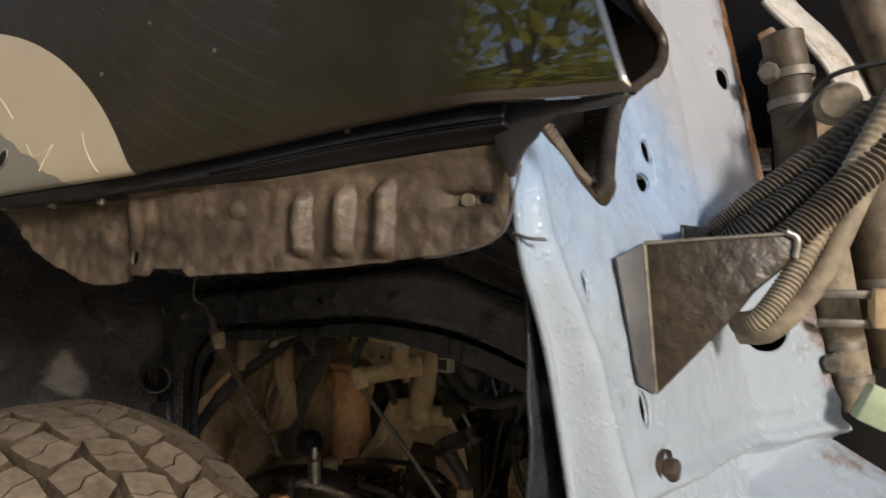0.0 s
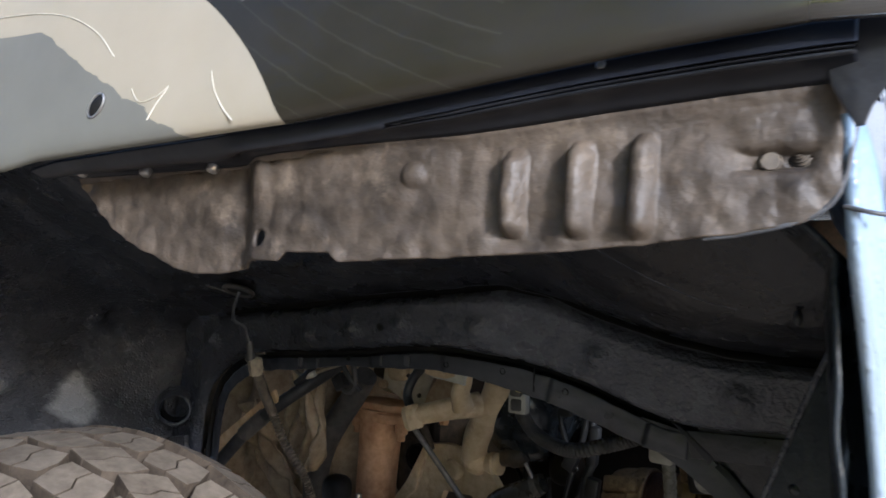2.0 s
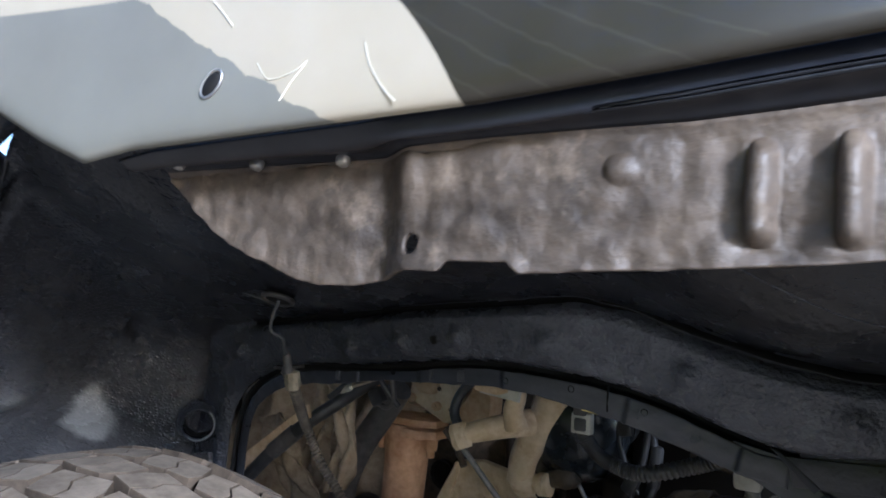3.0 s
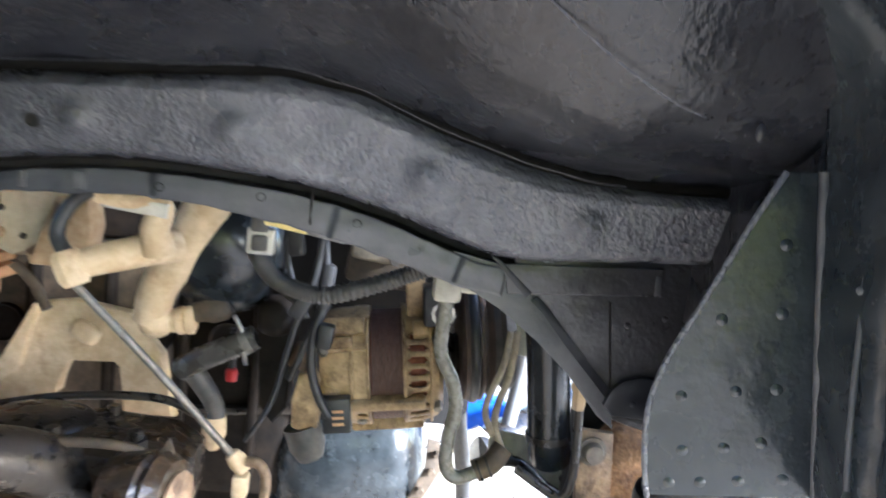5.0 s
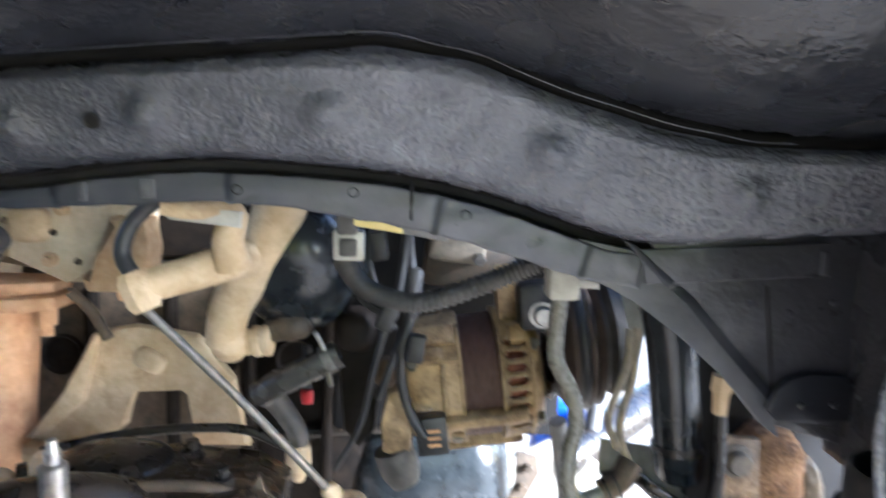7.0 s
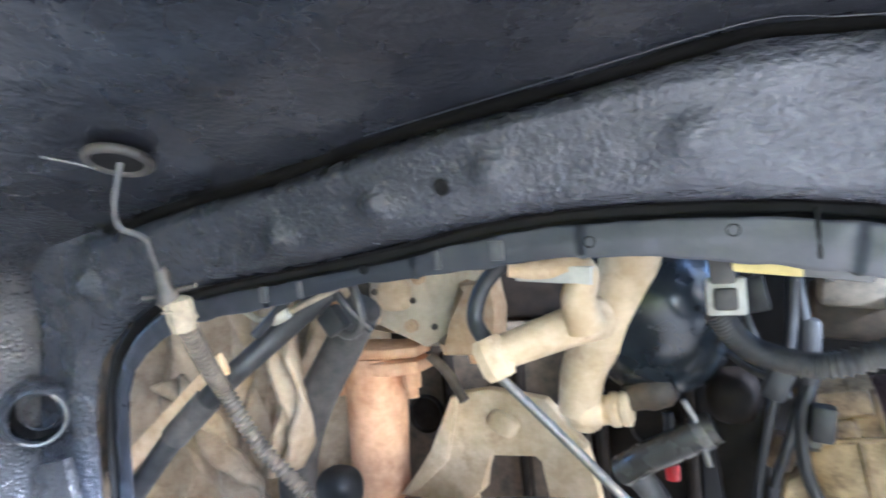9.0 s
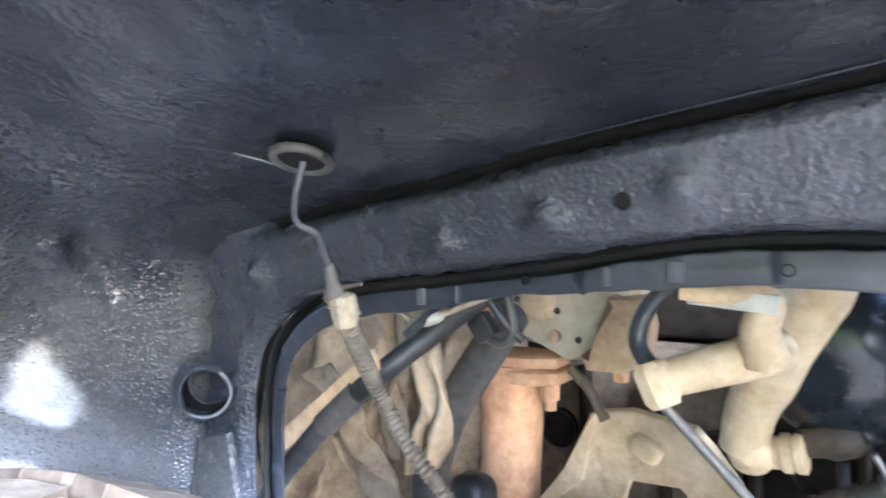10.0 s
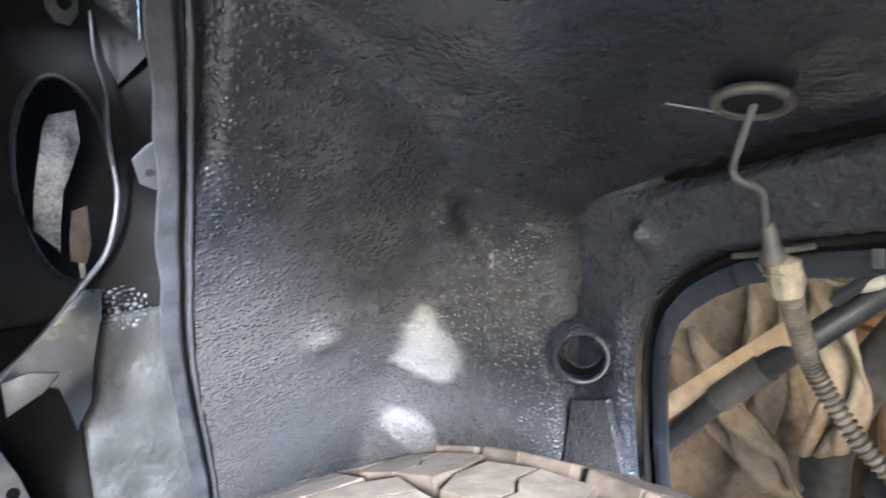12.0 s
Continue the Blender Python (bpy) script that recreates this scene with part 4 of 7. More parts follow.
slab("web_plate", [(0.366, -0.201, 0.981), (0.378, -0.195, 0.996), (0.404, -0.183, 1.028), (0.411, -0.179, 1.040), (0.431, -0.169, 1.058), (0.432, -0.169, 1.068), (0.428, -0.171, 1.071), (0.360, -0.203, 1.066)], (0.001, 0.003, 0), BRACKET_MAT, bracket)
# paler than the web: its sheen is put into the colour
slab("side_flange", [(0.366, -0.201, 0.981), (0.360, -0.203, 1.066), (0.3515, -0.2215, 1.058), (0.3645, -0.2225, 0.99)], (-0.0025, 0.002, 0), LIP_GREY, bracket, "side flange painted paler for its sheen")
tube("bent_corner", [(0.366, -0.201, 0.982), (0.360, -0.203, 1.065)], 0.0016, DARK_STEEL, bracket, "bright corner", n=8)
tube("top_edge", [(0.360, -0.203, 1.066), (0.428, -0.171, 1.071)], 0.0013, DARK_STEEL, bracket, n=8)
tube("top_fold", [(0.427, -0.172, 1.072), (0.432, -0.170, 1.068), (0.431, -0.170, 1.058)], 0.0020, STEEL, bracket, "bright fold")

bolt = thing("bulkhead_bolt", "rusty hexagon bolt on the pale bulkhead", "bolt", (0.375, -0.20, 0.941))
lathe("bolt_head", [(0.0, 0.007), (0.0055, 0.007), (0.0065, 0.005), (0.0065, 0.0)], frame_at((0.372, -0.202, 0.941), (0, 1, 0), (1, -0.2, 0)), SOOTY, bolt, sides=6)
lathe("washer", [(0.0105, 0.001), (0.0105, -0.004)], frame_at((0.372, -0.202, 0.941), (0, 1, 0), (1, -0.2, 0)), SOOTY, bolt, sides=20)

# gusset on the wheel side
gus = [(0.319, 1.012), (0.307, 0.983), (0.289, 0.934), (0.276, 0.900), (0.270, 0.870), (0.272, 0.838), (0.2765, 0.815), (0.356, 0.832), (0.362, 0.834), (0.337, 1.014)]


def on_gusset(x, z, off=0.0):
    return Vector((x, -0.095 - 0.3 * (x - 0.27), z)) + Vector((-0.287, -0.958, 0)) * off


def flat_bm(points, off, thick):
    bm = bmesh.new()
    lo = [bm.verts.new(on_gusset(x, z, off)) for x, z in points]
    hi = [bm.verts.new(on_gusset(x, z, off + thick)) for x, z in points]
    fs = [bm.faces.new(lo), bm.faces.new(hi[::-1])]
    k = len(points)
    for i in range(k):
        bm.faces.new((lo[i], hi[i], hi[(i + 1) % k], lo[(i + 1) % k]))
    bmesh.ops.bevel(bm, geom=list(set(fs[1].edges)), offset=0.0012, segments=2, affect="EDGES", profile=0.5)
    return bm


smooth(part("gusset_plate", flat_bm(gus, -0.004, 0.004), GUSSET, body, "riveted black gusset plate"), 35)
for x, z in ((0.325, 0.973), (0.329, 0.935), (0.300, 0.927), (0.286, 0.879), (0.313, 0.887), (0.333, 0.892), (0.291, 0.847), (0.312, 0.853), (0.330, 0.860), (0.287, 0.826), (0.303, 0.830), (0.322, 0.835), (0.344, 0.841)):
    lathe("rivet", [(0.0, 0.0012), (0.0020, 0.0009), (0.0034, 0.0), (0.0034, -0.001)], Matrix.Translation(on_gusset(x, z, 0)) @ Vector((-0.287, -0.958, 0)).to_track_quat("Z", "Y").to_matrix().to_4x4(), GUSSET, body, sides=12)
# ridges in pale grey: the light on the folds is in the colour
tube("gusset_ridge", [on_gusset(0.336, 1.014, 0.001), on_gusset(0.349, 0.92, 0.001), on_gusset(0.361, 0.834, 0.001)], 0.0028, LIP_GREY, body)
tube("apron_ridge", [(0.338, -0.150, 1.02), (0.337, -0.158, 0.96), (0.338, -0.164, 0.90), (0.340, -0.168, 0.862)], 0.0016, LIP_GREY, body, n=30)
lathe("apron_bolt", [(0.0, 0.0015), (0.0016, 0.001), (0.0022, 0.0)], frame_at((0.335, -0.158, 0.958), (0, 1, 0), (-1, -0.3, 0)), GREY_PAINT, body, sides=10)
tube("gusset_edge", [on_gusset(x, z, 0.0) for x, z in gus[:7]], 0.0018, LEDGE, body, n=40)


def apron(u, v):
    """The bulkhead's black wheel side, from the gusset's ridge out to the edge."""
    low = 0.834 + 0.018 * step(0.0, 0.3, u)
    z = low + (1.25 - low) * v
    back = 0.9 * max(0.0, z - 1.055)
    a = on_gusset(0.361 - 0.125 * (z - 0.834) - back, z)
    b = Vector((0.335 - back, -0.29, z))
    p = a.lerp(b, u)
    p.x -= 0.008 * math.sin(math.pi * u) - 0.006 * math.exp(-((u - 0.35) / 0.04) ** 2)
    return p + Vector((rough(p, 50, 0.002), 0, 0))


sheet("bulkhead_back", apron, 60, 90, GUSSET, body, "black undersealed back of the bulkhead", thick=0.002, side=1)


def inner_back(u, v):
    p = Vector((0.348 + 0.004 * u, -0.095 + 0.155 * u, 0.78 + 0.30 * v))
    return p + Vector((rough(p, 50, 0.002), 0, 0))


sheet("bulkhead_back", inner_back, 40, 50, UNDERSEAL, body, thick=0.002, side=1)
smooth(part("frame_horn", box_bm((0.15, 0.05, 0.36), pose(0.402, 0.20, 0.77), 0.01), BLACK_BAY, body), 35)

# closing sheet from the well's outer edge to the arch of the fender
roof_edge = curve_at([(float(x), float(z)) for x, z in sections[0][:150]])


def arch_close(u, v):
    x = -0.46 + 0.44 * u
    a, b = Vector((x, -0.325, roof_edge(x))), Vector((x, fender_y(x) + 0.006, fender_low(x) + 0.004))
    return a.lerp(b, v) + Vector((0, 0, 0.012 * math.sin(math.pi * v)))


# body mount under the gusset
sheet("arch_closing", arch_close, 60, 10, UNDERSEAL, body, thick=0.002)
mount = thing("body_mount", "black rubber body mount under the gusset", "mount", (0.33, -0.06, 0.72))
lathe("rubber_cone", [(0.030, 0.10), (0.033, 0.095), (0.033, 0.074), (0.0, 0.074)], pose(0.333, -0.045, 0.715), RUBBER, mount)
lathe("collar", [(0.0, 0.074), (0.037, 0.073), (0.038, 0.066), (0.037, 0.058), (0.0, 0.058)], pose(0.333, -0.045, 0.715), RUBBER, mount, "dirty steel collar")
lathe("lower_cup", [(0.033, 0.058), (0.0355, 0.050), (0.0335, 0.046), (0.036, 0.036), (0.034, 0.031), (0.038, 0.022), (0.036, 0.016), (0.041, 0.0), (0.042, -0.02), (0.042, -0.10), (0.0, -0.10)], pose(0.333, -0.045, 0.715), RUBBER, mount, "ridged rubber cup")

# ---- the engine bay's closing walls ----
# unseen sheet added to keep sky and sun off the engine
prism("hood_panel", [(-0.9, -0.30), (0.265, -0.30), (0.265, 0.33), (0.62, 0.33), (0.62, 1.5), (-0.9, 1.5)], pose(0, 0, 1.285), 0.02, GLOSS_BLACK, body)
# added out of view, only to block the sun
prism("front_valance", [(-0.25, 0.74), (0.05, 0.74), (0.05, 0.90), (-0.25, 0.88)], frame_at((0.60, 0, 0), (0, 1, 0), (1, 0, 0)), 0.004, GLOSS_BLACK, body, "black panel added out of view to keep sun off the mount")
box("firewall", (0.03, 1.3, 0.75), pose(-0.80, 0.68, 0.94), BROWN, body, "dusty brown firewall")

# near-black boxes put in for the bay's shade, behind headlight and cowl; far wing
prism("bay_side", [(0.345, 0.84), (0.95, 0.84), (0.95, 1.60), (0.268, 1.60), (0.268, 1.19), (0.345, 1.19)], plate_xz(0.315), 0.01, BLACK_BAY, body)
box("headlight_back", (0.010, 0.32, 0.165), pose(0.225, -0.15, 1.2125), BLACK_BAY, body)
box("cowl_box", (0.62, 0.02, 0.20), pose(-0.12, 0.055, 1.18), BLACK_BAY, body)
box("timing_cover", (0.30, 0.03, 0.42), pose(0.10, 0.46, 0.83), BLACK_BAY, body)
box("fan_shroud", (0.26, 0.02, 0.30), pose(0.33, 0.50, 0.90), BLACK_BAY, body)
# unseen boxes added to block light from the far side and below
box("far_well", (1.10, 0.02, 0.50), pose(-0.40, 1.38, 0.54), SOOTY, body)
box("gearbox_underside", (0.95, 0.80, 0.03), pose(-0.45, 0.85, 0.29), SOOTY, body)
box("far_wing", (1.7, 0.02, 0.5), pose(-0.1, 1.40, 1.03), BROWN, body)

# ---- pillar cavity behind the wheel well ----
pillar = thing("hinge_pillar", "grey and black body pillar behind the wheel well", "car pillar", (-0.86, -0.40, 0.9))


def pillar_face(u, v):
    y, z = -0.56 + 0.36 * u, 0.55 + 0.72 * v
    x = -0.86 + 0.02 * math.sin(3 * u) - 0.04 * step(0.55, 0.75, v)
    p = Vector((x, y, z))
    return p + Vector((rough(p, 25, 0.004), 0, 0))


def pillar_keep(u, v, c):
    return ((c.y + 0.372) / 0.044) ** 2 + ((c.z - 1.052) / 0.106) ** 2 > 1


# upper skin and pocket are blackened in place of the cavity's shade
sheet("pillar_upper", lambda u, v: pillar_face(u, 0.5 + 0.5 * v), 70, 80, VOID, pillar, "pillar skin with an oval opening, blackened for its shade", keep=pillar_keep, thick=0.004, side=-1)
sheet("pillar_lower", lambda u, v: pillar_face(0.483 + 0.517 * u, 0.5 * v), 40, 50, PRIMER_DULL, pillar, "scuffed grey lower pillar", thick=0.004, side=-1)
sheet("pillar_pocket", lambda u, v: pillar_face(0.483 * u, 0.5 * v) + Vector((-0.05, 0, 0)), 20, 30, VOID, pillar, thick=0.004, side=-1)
# skin and cowl lie out of view, added to block light
prism("outer_skin", [(-1.09, 0.34), (-0.76, 0.34), (-0.74, 0.62), (-0.70, 0.73), (-0.65, 0.81), (-0.58, 0.885), (-0.49, 0.945), (-0.42, 0.98), (-0.40, 1.29), (-1.09, 1.29)], plate_xz(-0.508), 0.003, GLOSS_BLACK, pillar, "outer wing skin added out of view to keep light off the pillar")
box("cowl_top", (0.48, 0.32, 0.012), pose(-0.86, -0.36, 1.292), GLOSS_BLACK, pillar)
YZ = frame_at((-0.95, 0, 0), (0, 1, 0), (1, 0, 0))
prism("inner_skin", [(-0.394, 1.097), (-0.389, 1.120), (-0.382, 1.132), (-0.355, 1.137), (-0.354, 1.102), (-0.366, 1.070), (-0.379, 1.045), (-0.384, 1.010), (-0.389, 0.975), (-0.398, 0.990), (-0.412, 1.002), (-0.410, 1.020), (-0.406, 1.047)], YZ, 0.003, MURAL_GREY, pillar, "speckled grey inner skin")
prism("inner_web", [(-0.372, 1.02), (-0.366, 1.02), (-0.366, 0.90), (-0.372, 0.90)], YZ @ pose(0, 0, 0.01), 0.006, DARK_STEEL, pillar)
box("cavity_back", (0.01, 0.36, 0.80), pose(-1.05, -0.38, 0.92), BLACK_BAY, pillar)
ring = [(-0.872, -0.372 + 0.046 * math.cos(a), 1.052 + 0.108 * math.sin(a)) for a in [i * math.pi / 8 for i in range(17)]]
tube("opening_rim", ring, 0.0032, BLACK_BAY, pillar, "near-black folded rim", n=64)
tube("strap_top", [(-0.83, -0.331, 1.215), (-0.83, -0.332, 1.17), (-0.83, -0.327, 1.137), (-0.83, -0.330, 1.091), (-0.83, -0.329, 1.06)], (0.0016, 0.0030), PRIMER_DULL, pillar, "dull upper edge of the torn metal", n=40)
tube("strap", [(-0.83, -0.329, 1.065), (-0.83, -0.328, 1.034), (-0.828, -0.335, 1.000), (-0.826, -0.347, 0.970), (-0.825, -0.372, 0.941), (-0.825, -0.411, 0.897), (-0.825, -0.448, 0.864)], (0.0018, 0.0042), LIP_GREY, pillar, "bright torn metal edge", n=60)
UP = frame_at((-0.878, 0, 0), (0, 1, 0), (1, 0, 0))
prism("hook", [(-0.368, 1.262), (-0.370, 1.228), (-0.363, 1.214), (-0.349, 1.211), (-0.340, 1.224), (-0.336, 1.262), (-0.341, 1.262), (-0.344, 1.230), (-0.352, 1.224), (-0.360, 1.230), (-0.358, 1.262)], UP, 0.006, PRIMER_DULL, pillar, "dim olive metal hook", bevel=0.002)
prism("hinge_leaf", [(-0.326, 1.245), (-0.268, 1.252), (-0.272, 1.190), (-0.312, 1.150), (-0.322, 1.180)], UP, 0.004, BLACK_BAY, pillar, "hinge leaf blackened for the pillar's shade")
# black discs on the leaf stand in for shaded holes
for hy, hz in ((-0.307, 1.224), (-0.281, 1.225), (-0.300, 1.196)):
    lathe("leaf_hole", [(0.0, 0.0001), (0.0035, 0.0001), (0.0035, -0.003)], frame_at((-0.8732, hy, hz), (0, 1, 0), (1, 0, 0)), VOID, pillar, sides=14)
prism("cavity_web", [(-0.372, 1.021), (-0.356, 1.026), (-0.357, 0.980), (-0.364, 0.960), (-0.380, 0.965), (-0.378, 0.99)], frame_at((-0.935, 0, 0), (0, 1, 0), (1, 0, 0)), 0.004, SOOTY, pillar, "brown web inside the pillar")
for k in range(70):
    a, r = 2.4 * k, 0.028 * math.sqrt(k / 70)
    y, z = -0.342 + 1.15 * r * math.cos(a), 0.914 + 0.85 * r * math.sin(a)
    face = -0.86 + 0.02 * math.sin(3 * (y + 0.56) / 0.36)
    smooth(part("paint_blister", blob_bm((0.0025, 0.0022 + 0.0012 * math.sin(k), 0.0018 + 0.0010 * math.cos(3 * k)), pose(face + 0.001, y, z), 2.0, 6, 8), LIP_GREY, pillar), 60)
TORN = frame_at((-0.823, 0, 0), (0, 1, 0), (1, 0, 0))
prism("torn_flap", [(-0.448, 0.864), (-0.411, 0.896), (-0.372, 0.940), (-0.353, 0.938), (-0.357, 0.905), (-0.370, 0.87), (-0.374, 0.83), (-0.392, 0.80), (-0.400, 0.848), (-0.42, 0.853), (-0.446, 0.829)], TORN, 0.002, GLOSS_BLACK, pillar)
prism("bent_tab", [(-0.447, 0.862), (-0.425, 0.868), (-0.398, 0.862), (-0.414, 0.846), (-0.446, 0.829)], TORN @ pose(0, 0, 0.004), 0.002, LIP_GREY, pillar, "bare bent metal tab")
prism("lower_tab", [(-0.475, 0.805), (-0.455, 0.797), (-0.444, 0.770), (-0.438, 0.747), (-0.438, 0.70), (-0.475, 0.70)], TORN, 0.002, LIP_GREY, pillar, "bare lower tab with a black disc for a hole")
# the lower tab's hole is a black disc, shade by colour
lathe("tab_hole", [(0.0, 0.0002), (0.006, 0.0002), (0.006, -0.001)], TORN @ pose(-0.450, 0.755, 0.0022), VOID, pillar, sides=14)


# ---- chassis ----
chassis = thing("chassis_rail", "greasy black chassis rail under the engine", "chassis", (0.1, 0.12, 0.55))
box("rail_beam", (1.9, 0.11, 0.12), frame_at((0.0, 0.125, 0.553), (1, 0.0, 0.075), (0, 0, 1)), GREASE, chassis, bevel=0.008)
tube("hump", [(0.19, 0.10, 0.61), (0.30, 0.08, 0.64), (0.40, 0.06, 0.655)], (0.028, 0.05), GREASE, chassis)
def grease_bank(u, v):
    """Oily dirt heaped on the rail below the hoses."""
    x = 0.185 + 0.215 * u
    top = 0.643 + 0.024 * step(0.0, 0.12, u) * (1 - 0.7 * step(0.62, 1.0, u))
    a = math.pi * v
    p = Vector((x, 0.135 - 0.045 * math.cos(a), 0.60 + (top - 0.60) * math.sin(a) ** 0.6))
    return p + Vector((0, rough(p, 45, 0.010), rough(p, 40, 0.008) + rough(p, 160, 0.003)))


sheet("grease_bank", grease_bank, 70, 36, GREASE, chassis, "heap of oily dirt on the rail", thick=0.003)
for bx, by, bz in ((0.214, 0.115, 0.640), (0.255, 0.105, 0.645)):
    lathe("rail_bolt", [(0.0, 0.014), (0.008, 0.014), (0.009, 0.011), (0.009, 0.004), (0.013, 0.004), (0.013, -0.004)], pose(bx, by, bz), GREASE, chassis, sides=6)

# steering box and ball joint on the rail
steer = thing("steering_box", "greasy black steering box on the chassis rail", "steering box", (-0.13, 0.1, 0.68))
prism("housing", [(-0.29, 0.58), (-0.075, 0.58), (-0.055, 0.66), (-0.056, 0.695), (-0.085, 0.712), (-0.16, 0.718), (-0.25, 0.706), (-0.29, 0.68)], plate_xz(0.205), 0.105, OILY, steer, "oil-soaked brown casting", bevel=0.014)
tube("cover_rim", [(-0.285, 0.099, 0.705), (-0.20, 0.097, 0.722), (-0.11, 0.097, 0.727), (-0.062, 0.100, 0.712)], 0.0045, BROWN, steer, "oil-stained flange of the cover", n=30)
tube("cover_rim", [(-0.285, 0.20, 0.705), (-0.20, 0.205, 0.722), (-0.11, 0.205, 0.727), (-0.062, 0.20, 0.712)], 0.0045, GREASE, steer, n=30)
for bx, by in ((-0.255, 0.125), (-0.17, 0.120), (-0.10, 0.125), (-0.14, 0.175)):
    lathe("cover_bolt", [(0.0, 0.012), (0.006, 0.012), (0.007, 0.009), (0.007, 0.003), (0.011, 0.003), (0.011, -0.006)], pose(bx, by, 0.717), GREASE, steer, sides=6)
blob("cover_dome", (0.050, 0.042, 0.018), pose(-0.20, 0.155, 0.712), GREASE, steer, power=2.4)
slab("end_gusset", [(-0.062, 0.100, 0.735), (-0.030, 0.085, 0.660), (-0.075, 0.088, 0.655), (-0.085, 0.098, 0.700)], (0.0, 0.004, 0), BROWN, steer, "greasy tan end bracket")
lathe("shaft_boot", [(0.036, -0.03), (0.037, 0.0), (0.033, 0.004), (0.037, 0.010), (0.033, 0.015), (0.030, 0.022), (0.020, 0.026), (0.0, 0.027)], frame_at((-0.070, 0.085, 0.690), (0.2, 1, 0), (1, -0.35, 0.1)), OILY, steer)
lathe("boot_washer", [(0.024, 0.0), (0.024, 0.003), (0.012, 0.006), (0.0, 0.004)], frame_at((-0.046, 0.076, 0.692), (0.2, 1, 0), (1, -0.35, 0.1)), ALLOY_STAIN, steer, "rust-stained pale washer")
tube("return_hose", [(-0.09, 0.05, 0.645), (-0.05, 0.05, 0.662), (-0.01, 0.06, 0.665), (0.01, 0.08, 0.672)], 0.008, DUSTY_RUBBER, steer)
for px_, pz_, r_ in ((-0.235, 0.742, 0.012), (-0.275, 0.725, 0.014)):
    lathe("cover_bolt", [(0.0, 0.012), (r_ * 0.7, 0.011), (r_, 0.006), (r_, -0.01)], pose(px_, 0.12, pz_ - 0.012), BEIGE, steer, sides=12)
arm_up = thing("suspension_arm", "greasy black upper suspension arm with bright bolts", "suspension arm", (-0.2, 0.0, 0.74))
tube("arm", [(-0.30, -0.02, 0.70), (-0.22, 0.03, 0.735), (-0.16, 0.10, 0.70), (-0.13, 0.14, 0.62)], (0.022, 0.030), GREASE, arm_up, sides=16)
lathe("ball_stud", [(0.0, 0.018), (0.0036, 0.018), (0.004, 0.012), (0.0055, 0.010), (0.0055, 0.002), (0.009, 0.0), (0.009, -0.03)], pose(-0.184, 0.042, 0.770), STEEL, arm_up, "bright threaded stud", sides=16)
lathe("joint_cap", [(0.0, 0.012), (0.013, 0.010), (0.018, 0.004), (0.018, -0.02)], pose(-0.215, 0.02, 0.742), GREASE, arm_up)
lathe("joint_washer", [(0.0, 0.007), (0.012, 0.006), (0.015, 0.0), (0.015, -0.008)], pose(-0.212, 0.005, 0.722), RUST, arm_up)

# ---- wheel ----
WHEEL = Matrix.Translation((-0.256, -0.2755, 0.504)) @ pose(0, 0, 0, 0, 0, 6.7)
# darker than the tread tops, for the grooves and block sides
GROOVE_MAT = material("dark_groove_rubber", (0.036, 0.027, 0.019), (0.105, 0.080, 0.056), (0.7, 0.9), 90, 20, 0.35, 240, depth=0.0015, spec=0.2)
wheel = thing("wheel", "dusty off-road tyre on the front wheel", "wheel")
wheel.matrix_world = WHEEL
bpy.context.view_layer.update()
AX = WHEEL @ Matrix.Rotation(radians(-90), 4, "X")
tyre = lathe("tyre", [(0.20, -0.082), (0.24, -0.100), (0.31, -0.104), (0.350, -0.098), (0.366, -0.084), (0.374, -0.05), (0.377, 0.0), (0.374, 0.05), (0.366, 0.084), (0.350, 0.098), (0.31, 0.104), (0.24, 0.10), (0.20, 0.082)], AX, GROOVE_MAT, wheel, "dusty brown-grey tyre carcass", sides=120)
lathe("rim", [(0.203, -0.085), (0.195, -0.06), (0.19, 0.0), (0.12, 0.03), (0.0, 0.035)], AX, GREY_PAINT, wheel, sides=48)


def tread_mesh(sx, sy, skew, name):
    """A rubber block parted by a zigzag sipe, its top edges chamfered."""
    bm = bmesh.new()
    for outline in (((-0.026, -0.016), (-0.001, -0.018), (0.002, -0.006), (-0.004, 0.004), (0.0, 0.016), (-0.023, 0.017), (-0.028, 0.004)), ((0.0006, -0.018), (0.024, -0.015), (0.028, 0.002), (0.023, 0.017), (0.0016, 0.016), (-0.0024, 0.004), (0.0036, -0.006))):
        flat = [Vector((x * sx + skew * y, y * sy, 0)) for x, y in outline]
        mid = sum(flat, Vector()) / len(flat)
        rings = []
        for h, k in ((-0.006, 1.03), (0.0098, 1.0), (0.0106, 0.978)):
            rings.append([bm.verts.new(mid + (q - mid) * k + Vector((0, 0, h - 0.9 * (q.x**2)))) for q in flat])
        n = len(flat)
        for a, b in zip(rings, rings[1:]):
            for i in range(n):
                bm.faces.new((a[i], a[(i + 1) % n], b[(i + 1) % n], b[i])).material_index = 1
        bm.faces.new(rings[-1])
    bmesh.ops.recalc_face_normals(bm, faces=bm.faces)
    me = bpy.data.meshes.new(name)
    bm.to_mesh(me)
    bm.free()
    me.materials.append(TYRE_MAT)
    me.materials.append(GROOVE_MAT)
    return me


